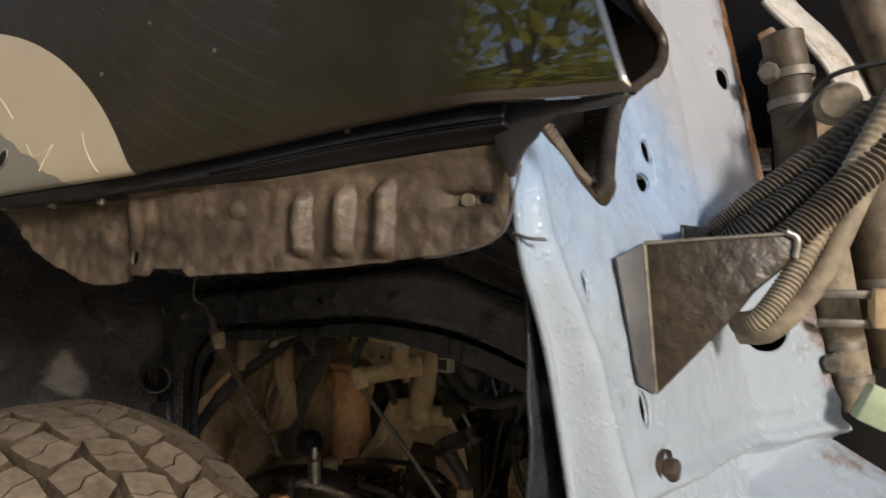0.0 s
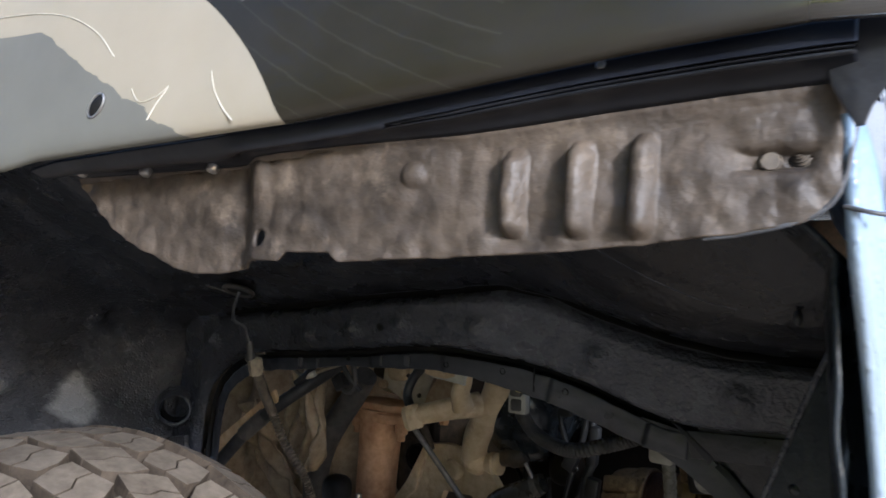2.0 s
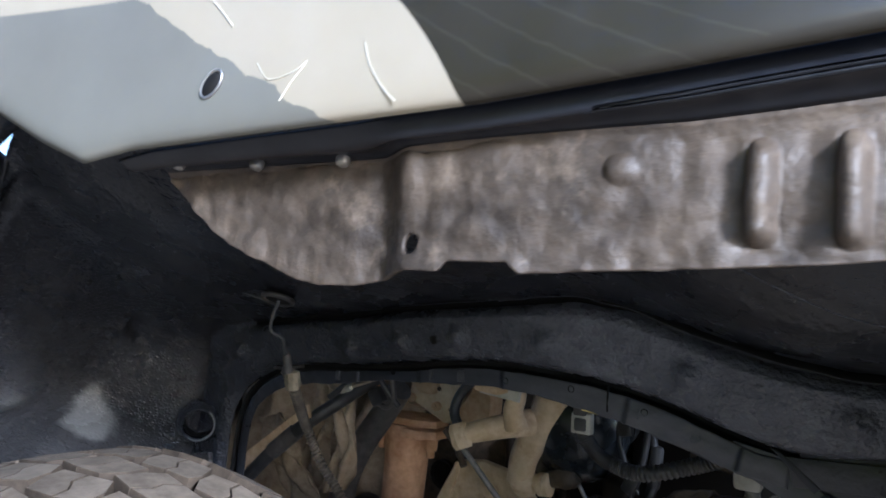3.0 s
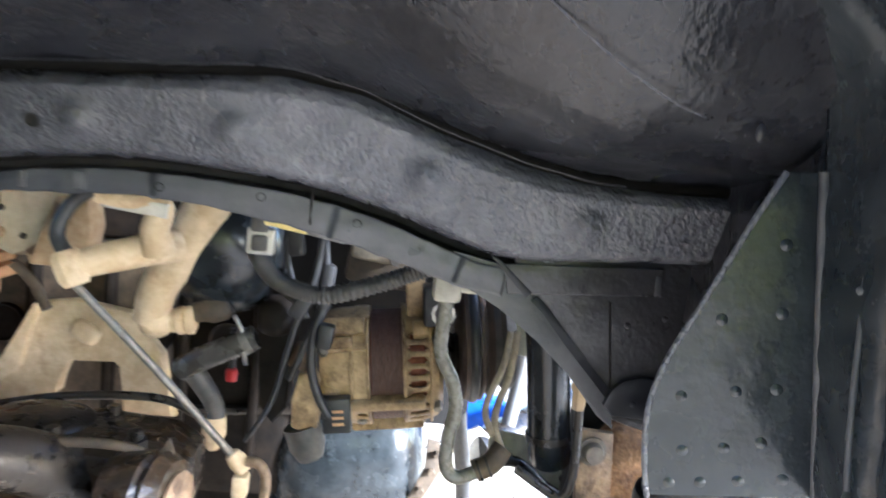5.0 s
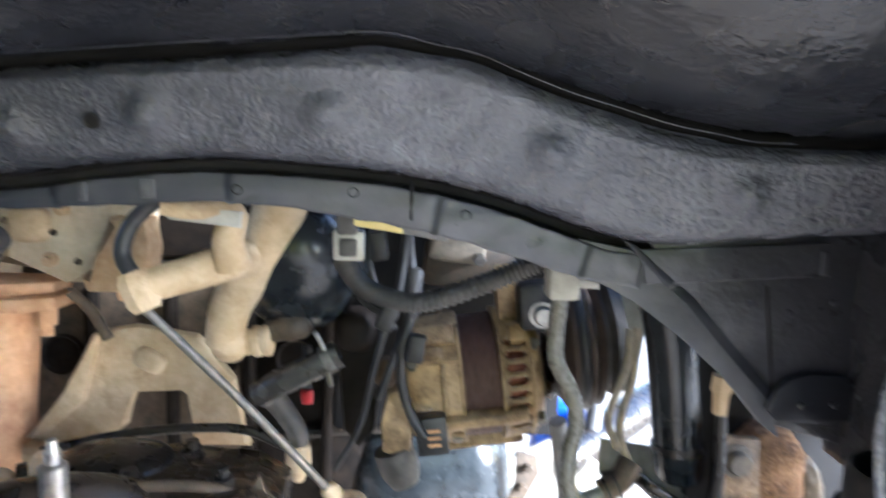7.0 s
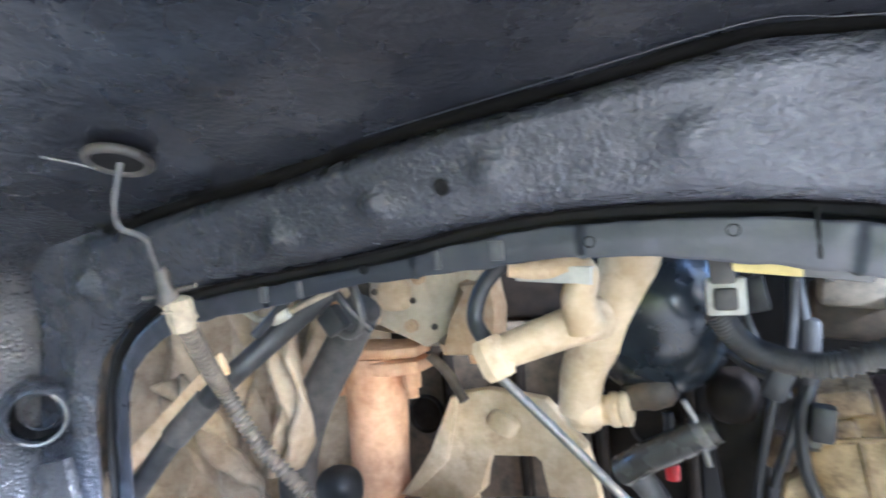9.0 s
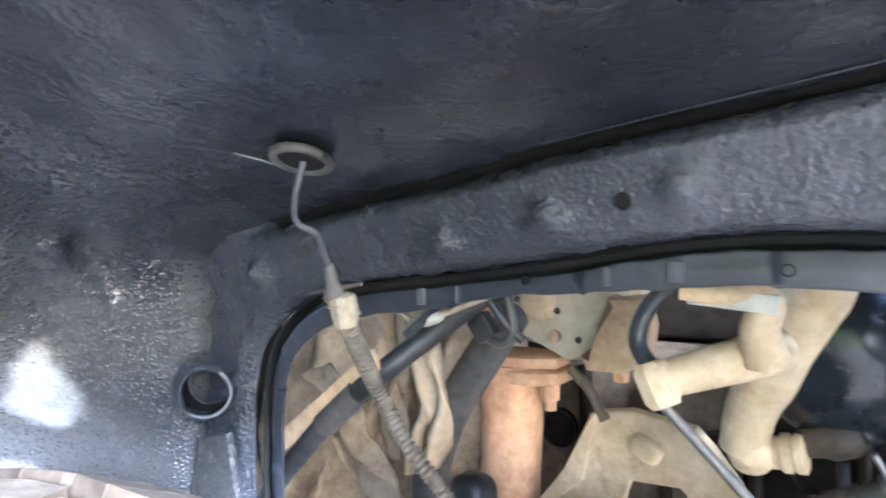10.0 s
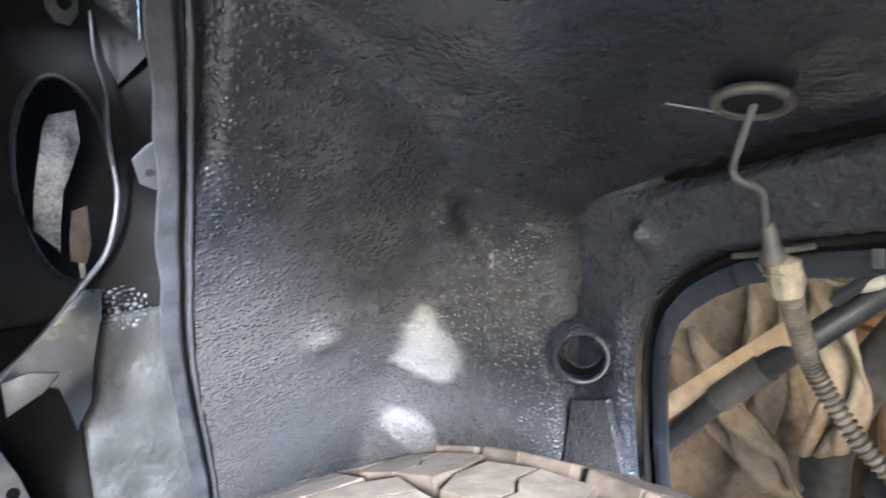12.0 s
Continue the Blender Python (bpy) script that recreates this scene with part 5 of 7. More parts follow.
CENTRE = tread_mesh(1.06, 1.08, 0.35, "tread_block")
MIDDLE = tread_mesh(1.06, 1.13, -0.3, "tread_block")
SHOULDER = tread_mesh(1.04, 1.30, 0.12, "tread_block")
COUNT = 38
tyre_in = tyre.matrix_world.inverted()
for row, (across, radius, lean, mesh, shift, flip) in enumerate(((-0.086, 0.3655, -26, SHOULDER, 0.0, 180), (-0.041, 0.3755, -5, MIDDLE, 0.45, 8), (0.0, 0.3775, 0, CENTRE, 0.1, -8), (0.041, 0.3755, 5, MIDDLE, 0.6, 188), (0.086, 0.3655, 26, SHOULDER, 0.2, 0))):
    for k in range(COUNT):
        a = 360.0 * (k + shift) / COUNT
        ob = new("tread_block", mesh)
        ob.parent = tyre
        ob.matrix_parent_inverse = tyre_in
        m = WHEEL @ Matrix.Rotation(radians(a), 4, "Y") @ Matrix.Translation((0, across, radius)) @ Matrix.Rotation(radians(-lean), 4, "X") @ Matrix.Rotation(radians(flip + 2 * math.sin(5 * k + row)), 4, "Z")
        ob.matrix_basis = m

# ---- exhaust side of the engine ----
# darker copy of the brown casting, with the bay's shade in its colour
SHADE_BROWN = material("shaded_brown_casting", (0.003, 0.0024, 0.0018), (0.016, 0.0110, 0.0070), (0.5, 0.8), 60, 18, 0.35, 120, depth=0.002, spec=0.15)
engine = thing("engine_block", "dusty brown engine block with oily castings", "engine", (-0.2, 0.5, 0.7))
box("block_casting", (0.34, 0.30, 0.36), pose(-0.34, 0.60, 0.66), BROWN, engine, "dusty brown side of the block", bevel=0.02)
box("block_front", (0.16, 0.30, 0.36), pose(-0.09, 0.602, 0.66), SHADE_BROWN, engine, bevel=0.02)
box("cylinder_head", (0.54, 0.22, 0.17), pose(-0.28, 0.57, 0.93), SHADE_BROWN, engine, bevel=0.02)
box("block_skirt", (0.44, 0.20, 0.34), pose(-0.10, 0.70, 0.46), SHADE_BROWN, engine, bevel=0.02)
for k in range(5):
    box("casting_rib", (0.014, 0.03, 0.30), pose(-0.46 + 0.10 * k, 0.445, 0.66, 0, 0, 3 * k), SHADE_BROWN, engine, bevel=0.006)
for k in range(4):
    lathe("core_plug", [(0.0, 0.002), (0.022, 0.002), (0.026, 0.006), (0.026, -0.004)], frame_at((-0.40 + 0.10 * k, 0.447, 0.72), (1, 0, 0), (0, -1, 0)), SHADE_BROWN, engine)

manifold = thing("exhaust_manifold", "tan heat-stained exhaust manifold casting", "exhaust manifold", (-0.33, 0.36, 0.88))


prism("collector", [(-0.412, 0.856), (-0.325, 0.848), (-0.312, 0.834), (-0.283, 0.830), (-0.262, 0.842), (-0.252, 0.925), (-0.300, 0.935), (-0.362, 0.932), (-0.405, 0.918)], plate_xz(0.41), 0.075, PALE_CAST, manifold, bevel=0.012)
prism("runner", [(-0.276, 0.910), (-0.236, 0.912), (-0.231, 0.880), (-0.236, 0.845), (-0.260, 0.829), (-0.302, 0.829), (-0.308, 0.846), (-0.278, 0.862)], plate_xz(0.36), 0.045, RUST_TAN, manifold, "heat-browned runner", bevel=0.010)
blob("runner", (0.05, 0.05, 0.03), pose(-0.46, 0.42, 0.90, 0, 14, 0), BROWN, manifold)
blob("port_boss", (0.022, 0.014, 0.020), pose(-0.365, 0.333, 0.900), BEIGE, manifold)
for mx, mz in ((-0.386, 0.905), (-0.335, 0.893), (-0.31, 0.862)):
    lathe("casting_pip", [(0.0, 0.004), (0.003, 0.003), (0.004, 0.0)], frame_at((mx, 0.322, mz), (1, 0, 0), (0, -1, 0)), BROWN, manifold, sides=10)
for mx, my, mz in ((-0.398, 0.333, 0.870), (-0.330, 0.333, 0.918), (-0.270, 0.333, 0.905), (-0.345, 0.333, 0.862)):
    lathe("manifold_stud", [(0.0, 0.012), (0.004, 0.012), (0.004, 0.007), (0.008, 0.006), (0.008, -0.002)], frame_at((mx, my, mz), (1, 0, 0), (0, -1, 0)), RUST_TAN, manifold, "rusty stud and nut", sides=8)
lathe("runner_bolt", [(0.0, 0.016), (0.008, 0.016), (0.009, 0.012), (0.009, 0.0)], pose(-0.272, 0.345, 0.832, 180), RUST, manifold, sides=6)

downpipe = thing("exhaust_downpipe", "orange rusted exhaust downpipe with a bolted flange", "exhaust pipe", (-0.41, 0.35, 0.8))
tube("pipe", [(-0.411, 0.345, 0.825), (-0.412, 0.345, 0.76), (-0.420, 0.35, 0.66), (-0.430, 0.37, 0.50)], (0.040, 0.034), RUST, downpipe, "flaking orange rust", sides=28)
prism("flange_plate", [(-0.062, -0.020), (-0.030, -0.038), (0.030, -0.038), (0.064, -0.022), (0.064, 0.018), (0.030, 0.036), (-0.030, 0.036), (-0.062, 0.020)], pose(-0.402, 0.345, 0.806), 0.016, RUST, downpipe, bevel=0.004)
prism("flange_plate", [(-0.060, -0.018), (-0.028, -0.036), (0.028, -0.036), (0.062, -0.020), (0.062, 0.016), (0.028, 0.034), (-0.028, 0.034), (-0.060, 0.018)], pose(-0.402, 0.347, 0.825), 0.013, RUST, downpipe, bevel=0.004)
for fx in (-0.452, -0.350):
    lathe("flange_bolt", [(0.0, -0.030), (0.007, -0.030), (0.007, -0.018), (0.011, -0.018), (0.012, -0.004), (0.012, 0.0)], pose(fx, 0.328, 0.808), RUST, downpipe, sides=8)

brace = thing("engine_mount_bracket", "tan cast engine mount bracket with a square window", "bracket", (-0.25, 0.36, 0.70))
prism("bracket_plate", [(-0.302, 0.779), (-0.262, 0.786), (-0.195, 0.776), (-0.178, 0.755), (-0.153, 0.725), (-0.150, 0.681), (-0.135, 0.645), (-0.200, 0.645), (-0.201, 0.708), (-0.210, 0.716), (-0.269, 0.713), (-0.277, 0.668), (-0.300, 0.650), (-0.385, 0.645), (-0.335, 0.703), (-0.317, 0.744)], plate_xz(0.362), 0.018, BEIGE, brace, bevel=0.004)
blob("boss", (0.018, 0.012, 0.012), pose(-0.245, 0.342, 0.748, 0, 30, 0), BEIGE, brace)
prism("stiffener", [(-0.305, 0.778), (-0.296, 0.78), (-0.318, 0.70), (-0.37, 0.655), (-0.385, 0.655), (-0.335, 0.71)], plate_xz(0.345), 0.012, BEIGE, brace, bevel=0.003)
box("foot", (0.09, 0.05, 0.02), pose(-0.34, 0.35, 0.640), BEIGE, brace, bevel=0.004)

# oil-level arm: collar, cast arm and big tube
arm = thing("coolant_elbow", "dusty tan cast coolant elbow with side arm", "pipe fitting", (-0.09, 0.17, 0.87))
tube("elbow_tube", [(-0.052, 0.175, 0.975), (-0.066, 0.180, 0.930), (-0.086, 0.186, 0.886), (-0.108, 0.190, 0.850), (-0.118, 0.195, 0.812)], (0.024, 0.0165), BEIGE, arm, sides=24)
blob("elbow_heel", (0.017, 0.018, 0.018), pose(-0.112, 0.197, 0.812), BEIGE, arm, power=2.2)
lathe("outlet", [(0.012, -0.015), (0.012, 0.004), (0.0145, 0.006), (0.0145, 0.011), (0.012, 0.013), (0.0145, 0.015), (0.0145, 0.020), (0.011, 0.022), (0.0, 0.022)], frame_at((-0.097, 0.200, 0.812), (0, 1, 0), (1, -0.15, 0.12)), BEIGE, arm)
lathe("stub_hose", [(0.010, -0.006), (0.012, 0.006), (0.015, 0.012), (0.015, 0.026), (0.010, 0.034), (0.0, 0.034)], frame_at((-0.074, 0.205, 0.822), (0, 1, 0), (1, 0.2, 0.35)), BROWN, arm)
tube("side_arm", [(-0.084, 0.150, 0.897), (-0.104, 0.122, 0.893), (-0.145, 0.096, 0.881)], (0.0165, 0.0120), BEIGE, arm, sides=18)
tube("upper_arm", [(-0.086, 0.118, 0.895), (-0.088, 0.112, 0.915), (-0.084, 0.112, 0.936), (-0.110, 0.105, 0.938), (-0.132, 0.10, 0.940)], (0.014, 0.006), BEIGE, arm, sides=12)
prism("top_plate", [(-0.135, 0.945), (-0.075, 0.938), (-0.076, 0.926), (-0.128, 0.931)], plate_xz(0.115), 0.014, CREAM, arm, "pale flaking gasket edge")
lathe("collar", [(0.0, 0.016), (0.010, 0.016), (0.013, 0.010), (0.013, -0.008), (0.010, -0.014), (0.0, -0.014)], frame_at((-0.146, 0.094, 0.878), (0, 1, 0), (-0.35, 0, 0.85)), BEIGE, arm, sides=8)
lathe("pivot_pin", [(0.0, 0.003), (0.002, 0.003), (0.003, 0.0)], frame_at((-0.094, 0.116, 0.897), (1, 0, 0), (0.2, -1, 0)), BROWN, arm, sides=12)

dip = thing("dipstick_tube", "thin bright steel tube running down to the rail", "tube", (-0.07, 0.11, 0.78))
tube("tube", [(-0.148, 0.092, 0.872), (-0.075, 0.110, 0.787), (-0.007, 0.128, 0.702)], 0.0036, DARK_STEEL, dip, sides=12)
tube("upper_hose", [(-0.147, 0.094, 0.885), (-0.160, 0.098, 0.905), (-0.152, 0.102, 0.930), (-0.125, 0.105, 0.955)], 0.006, RUBBER, dip, sides=12)
lathe("end_ferrule", [(0.0, -0.010), (0.008, -0.010), (0.009, 0.002), (0.007, 0.010), (0.0045, 0.012)], frame_at((-0.008, 0.128, 0.703), (0, 1, 0), (-0.63, -0.16, 0.76)), BEIGE, dip, sides=12)
tube("eye_loop", [(0.0, 0.125, 0.706), (0.012, 0.123, 0.705), (0.019, 0.122, 0.692), (0.018, 0.12, 0.668), (0.010, 0.118, 0.652), (-0.004, 0.118, 0.646)], 0.0048, ALLOY_STAIN, dip, sides=10)
box("eye_block", (0.014, 0.016, 0.022), pose(-0.004, 0.124, 0.683), BEIGE, dip, bevel=0.003)

canister = thing("vacuum_canister", "glossy black rounded vacuum canister", "canister", (-0.06, 0.25, 0.87))
lathe("shell", [(0.0, 0.056), (0.022, 0.053), (0.043, 0.041), (0.056, 0.020), (0.061, -0.004), (0.062, -0.06), (0.066, -0.064), (0.066, -0.075), (0.0, -0.075)], frame_at((-0.056, 0.230, 0.884), (1, 0.1, 0), (0.05, -0.85, -0.35)) @ Matrix.Diagonal((1.06, 1.2, 1, 1)), GLOSS_BLACK, canister, sides=56)
tube("bracket_wire", [(-0.035, 0.19, 0.825), (-0.028, 0.195, 0.808), (-0.03, 0.2, 0.795)], 0.0025, STEEL, canister)

hose1 = thing("heater_hose", "glossy grey rubber heater hose with a clamp", "hose", (-0.05, 0.2, 0.78))
tube("hose", [(-0.088, 0.205, 0.760), (-0.072, 0.20, 0.772), (-0.045, 0.199, 0.786), (-0.015, 0.202, 0.802)], 0.0125, HOSE_GLOSS, hose1, sides=20)
tube("lower_leg", [(-0.084, 0.207, 0.764), (-0.070, 0.214, 0.745), (-0.056, 0.222, 0.715), (-0.056, 0.224, 0.690)], (0.0115, 0.009), DUSTY_RUBBER, hose1, sides=16)
tube("hose_clamp", [(-0.028, 0.201, 0.7945), (-0.021, 0.202, 0.7985)], 0.0138, DARK_STEEL, hose1, sides=20)
tube("clamp_ear", [(-0.022, 0.184, 0.790), (-0.019, 0.182, 0.778)], 0.0025, DARK_STEEL, hose1)
lathe("pipe_tip", [(0.012, 0.02), (0.013, 0.0), (0.006, -0.018), (0.0, -0.02)], pose(-0.056, 0.224, 0.685), BEIGE, hose1, sides=14)
plug_red = thing("red_plug", "small red plastic plug deep in the engine bay", "plug", (-0.066, 0.32, 0.71))
lathe("plug_body", [(0.0, -0.008), (0.0065, -0.007), (0.0075, 0.004), (0.006, 0.008), (0.0, 0.008)], pose(-0.066, 0.33, 0.712), RED, plug_red, sides=20)
lathe("plug_stem", [(0.005, 0.0), (0.005, 0.05), (0.0, 0.05)], pose(-0.066, 0.33, 0.722), RUBBER, plug_red, sides=10)

mountb = thing("mount_casting", "brown tapered casting beside the alternator", "casting", (0.0, 0.24, 0.75))
blob("casting_head", (0.021, 0.026, 0.022), pose(-0.002, 0.245, 0.815), SHADE_BROWN, mountb, power=2.6)
prism("tapered_leg", [(-0.022, 0.81), (0.022, 0.81), (0.018, 0.715), (0.002, 0.695), (-0.014, 0.715)], plate_xz(0.262), 0.03, SHADE_BROWN, mountb, bevel=0.006)

# ---- alternator ----
ALT = frame_at((0.114, 0.288, 0.757), (1, 0, 0.13), (0, 0, 1))
AZ = ALT @ Matrix.Rotation(radians(90), 4, "Y")
ALLOY = material("stained_alloy", (0.25, 0.160, 0.072), (0.54, 0.380, 0.20), (0.34, 0.60), 60, 20, 0.5, 140, depth=0.002, dust=(0.075, 0.038, 0.015), dust_amount=0.48)
alternator = thing("alternator", "dusty tan alternator with slotted end brackets", "alternator", (0.114, 0.288, 0.757))
for k in range(16):
    z0 = -0.008 + 0.0022 * k
    lathe("lamination", [(0.055, z0), (0.0635 + 0.0006 * (k % 2), z0), (0.0635 + 0.0006 * (k % 2), z0 + 0.0018), (0.055, z0 + 0.0018)], AZ, LAMINATE, alternator, sides=48)


def slotted(name, profile, slots, m, mat, parent, sides=160, between=(0, 360)):
    """A turned shell with real round-ended slots cut through it: slots are (first, last) rows of the profile."""
    bm = bmesh.new()
    rings = [[bm.verts.new(m @ Vector((r * math.cos(2 * math.pi * k / sides), r * math.sin(2 * math.pi * k / sides), h))) for k in range(sides)] for r, h in profile]
    for i in range(len(rings) - 1):
        for k in range(sides):
            wide = k % 5 == 1 if i in (slots[0], slots[1] - 1) else k % 5 < 3
            if slots[0] <= i < slots[1] and wide and between[0] <= 360 * k / sides <= between[1]:
                continue
            bm.faces.new((rings[i][k], rings[i][(k + 1) % sides], rings[i + 1][(k + 1) % sides], rings[i + 1][k]))
    bmesh.ops.recalc_face_normals(bm, faces=bm.faces)
    ob = smooth(part(name, bm, mat, parent), 30)
    mod = ob.modifiers.new("wall", "SOLIDIFY")
    mod.thickness, mod.offset = 0.004, -1
    return ob


slotted("front_bracket", [(0.066, 0.027), (0.069, 0.028), (0.069, 0.033), (0.069, 0.0355), (0.0685, 0.043), (0.067, 0.053), (0.0662, 0.0555), (0.065, 0.060), (0.062, 0.066), (0.054, 0.071), (0.03, 0.073)], (2, 6), AZ, ALLOY, alternator, between=(225, 335))
slotted("rear_bracket", [(0.066, -0.009), (0.069, -0.010), (0.069, -0.013), (0.069, -0.015), (0.069, -0.024), (0.069, -0.026), (0.0675, -0.028), (0.0675, -0.046), (0.065, -0.056), (0.058, -0.064), (0.03, -0.066)], (2, 5), AZ, ALLOY, alternator, between=(285, 335))
lathe("rear_winding", [(0.040, -0.012), (0.060, -0.012), (0.060, -0.040), (0.040, -0.05)], AZ, COPPER, alternator, sides=48)
for zz, a0, a1 in ((-0.011, 205, 335), (-0.029, 205, 300), (0.029, 205, 335), (0.058, 215, 330)):
    tube("casting_seam", [AZ @ Vector((0.0695 * math.cos(radians(a)), 0.0695 * math.sin(radians(a)), zz)) for a in range(a0, a1, 10)], 0.0018, ALLOY, alternator, n=30, sides=8)
lathe("winding", [(0.040, 0.028), (0.058, 0.030), (0.060, 0.045), (0.054, 0.060), (0.040, 0.062)], AZ, COPPER, alternator, sides=48)
for dz in (0.035,):
    tube("casting_band", [ALT @ Vector((-0.060, -math.sqrt(0.0675**2 - dz * dz) - 0.001, dz)), ALT @ Vector((-0.012, -math.sqrt(0.0690**2 - dz * dz) - 0.001, dz))], 0.0022, ALLOY, alternator, n=6, sides=8)
for ang in (200, 262, 330):
    box("through_lug", (0.085, 0.016, 0.012), ALT @ pose(0.008, 0, 0) @ Matrix.Rotation(radians(ang), 4, "X") @ Matrix.Translation((0.0, 0.070, 0)), ALLOY, alternator, bevel=0.003)
for dx, dy, dz, size in ((-0.036, -0.040, 0.054, (0.044, 0.022, 0.020)), (-0.044, -0.050, 0.038, (0.030, 0.020, 0.014)), (0.048, -0.046, 0.050, (0.018, 0.020, 0.018)), (-0.052, -0.058, -0.004, (0.020, 0.014, 0.022))):
    box("casting_step", size, ALT @ pose(dx, dy, dz, -35, 0, 0), ALLOY, alternator, bevel=0.003)
for dx, a in ((-0.058, 240), (-0.058, 285), (0.064, 232), (0.064, 300), (-0.020, 318)):
    c, s_ = math.cos(radians(a)), math.sin(radians(a))
    lathe("case_bolt", [(0.0, 0.006), (0.0045, 0.006), (0.0055, 0.004), (0.0055, -0.004)], frame_at(AZ @ Vector((0.066 * c, 0.066 * s_, dx)), (1, 0, 0), (AZ.to_3x3() @ Vector((c, s_, 0)))), DARK_STEEL, alternator, sides=6)
box("terminal_block", (0.030, 0.016, 0.038), ALT @ pose(-0.045, -0.076, -0.030), RUBBER, alternator, "black plastic terminal block")
for k in range(3):
    box("label_bar", (0.012, 0.001, 0.0028), ALT @ pose(-0.043, -0.0848, -0.024 - 0.007 * k), RUST, alternator, "orange print bars", bevel=0)
prism("regulator", [(0.030, 0.760), (0.044, 0.768), (0.052, 0.752), (0.048, 0.738), (0.056, 0.732), (0.054, 0.704), (0.042, 0.696), (0.026, 0.702), (0.024, 0.732)], plate_xz(0.235), 0.024, ALLOY, alternator, bevel=0.004)
box("brush_cover", (0.020, 0.016, 0.028), pose(0.030, 0.222, 0.779, 0, 18, 0), ALLOY_STAIN, alternator, "grimy brush cover", bevel=0.004)
lathe("outlet_cap", [(0.0, -0.030), (0.014, -0.027), (0.020, -0.012), (0.020, 0.012), (0.0, 0.012)], pose(0.040, 0.225, 0.690, 0, -20, 0), DUSTY_RUBBER, alternator, sides=20)
lathe("pulley", [(0.0, 0.110), (0.030, 0.110), (0.036, 0.106), (0.030, 0.100), (0.036, 0.094), (0.030, 0.088), (0.036, 0.082), (0.030, 0.078), (0.0, 0.078)], AZ, GREASE, alternator, sides=40)
box("upper_ear", (0.022, 0.02, 0.06), ALT @ pose(0.044, -0.02, 0.088), ALLOY, alternator, bevel=0.004)
box("ear_block", (0.034, 0.03, 0.045), ALT @ pose(0.068, -0.05, 0.080), RUBBER, alternator, bevel=0.004)
lathe("ear_bolt", [(0.0, 0.010), (0.008, 0.010), (0.0095, 0.007), (0.0095, 0.0), (0.013, 0.0), (0.013, -0.004)], frame_at(ALT @ Vector((0.072, -0.066, 0.072)), (1, 0, 0), (0, -1, 0)), STEEL, alternator, sides=12)

# ---- wiring and pipes over the opening ----
loom = thing("corrugated_loom", "grey corrugated wiring loom with a cream clip", "wiring loom", (0.08, 0.12, 0.88))
tube("conduit", [(-0.002, 0.110, 0.905), (0.010, 0.116, 0.885), (0.028, 0.120, 0.874), (0.061, 0.120, 0.870), (0.113, 0.120, 0.888), (0.150, 0.115, 0.905), (0.185, 0.11, 0.915)], 0.0085, DUSTY_RUBBER, loom, rings=60, sides=16, ring_depth=0.16)
box("clip_body", (0.022, 0.012, 0.022), pose(0.005, 0.092, 0.917), CREAM, loom, "cream plastic clip")
box("clip_window", (0.013, 0.003, 0.013), pose(0.005, 0.0850, 0.916), DUSTY_RUBBER, loom)
box("clip_stem", (0.014, 0.010, 0.030), pose(0.004, 0.088, 0.940), DUSTY_RUBBER, loom)
box("yellow_tab", (0.036, 0.008, 0.010), pose(0.028, 0.075, 0.9355, 0, 8, 0), YELLOW, loom, "yellow plastic tab")
box("grey_tab", (0.034, 0.008, 0.010), pose(0.060, 0.075, 0.9310, 0, 9, 0), GREY_PAINT, loom)
cab = thing("alternator_cables", "black cables hanging beside the alternator", "cable", (0.04, 0.2, 0.8))
tube("cable", [(0.046, 0.20, 0.935), (0.047, 0.20, 0.905), (0.053, 0.200, 0.850), (0.044, 0.195, 0.815), (0.043, 0.198, 0.780), (0.052, 0.198, 0.748), (0.066, 0.196, 0.725)], 0.0048, RUBBER, cab)
tube("cable", [(0.046, 0.20, 0.93), (0.040, 0.195, 0.87), (0.028, 0.195, 0.830), (0.017, 0.196, 0.785), (0.006, 0.199, 0.735), (-0.018, 0.201, 0.689)], (0.0045, 0.0022), RUBBER, cab)
tube("cable", [(0.054, 0.20, 0.86), (0.036, 0.198, 0.80), (0.022, 0.200, 0.76)], 0.004, RUBBER, cab)
box("tape_wrap", (0.014, 0.014, 0.05), pose(0.052, 0.20, 0.86, 0, 5, 0), RUBBER, cab, bevel=0.005)
for (cx, cy, cz), ry in (((0.030, 0.185, 0.842), 25), ((0.020, 0.188, 0.905), -10), ((0.056, 0.190, 0.812), 8)):
    box("cable_connector", (0.016, 0.014, 0.026), pose(cx, cy, cz, 0, ry, 0), RUBBER, cab, "black plastic connector", bevel=0.003)
tube("cable", [(0.020, 0.19, 0.93), (0.012, 0.188, 0.895), (0.024, 0.186, 0.855), (0.036, 0.188, 0.83)], 0.0032, RUBBER, cab)
tube("cable", [(-0.012, 0.24, 0.86), (0.010, 0.215, 0.845), (0.032, 0.19, 0.84)], 0.0028, DUSTY_RUBBER, cab)
head_side = thing("thermostat_housing", "dusty tan thermostat housing above the alternator", "housing", (0.11, 0.32, 0.89))
box("cover", (0.060, 0.05, 0.035), pose(0.098, 0.32, 0.892, 0, 6, 0), TAN_HOSE, head_side, bevel=0.006)
for bx, bz in ((0.075, 0.905), (0.120, 0.880), (0.118, 0.912)):
    lathe("housing_bolt", [(0.0, 0.008), (0.006, 0.008), (0.007, 0.005), (0.007, -0.004)], frame_at((bx, 0.293, bz), (1, 0, 0), (0, -1, 0)), DARK_STEEL, head_side, sides=6)
box("body_block", (0.10, 0.05, 0.05), pose(0.112, 0.345, 0.865, 0, 6, 0), BROWN, head_side, bevel=0.008)
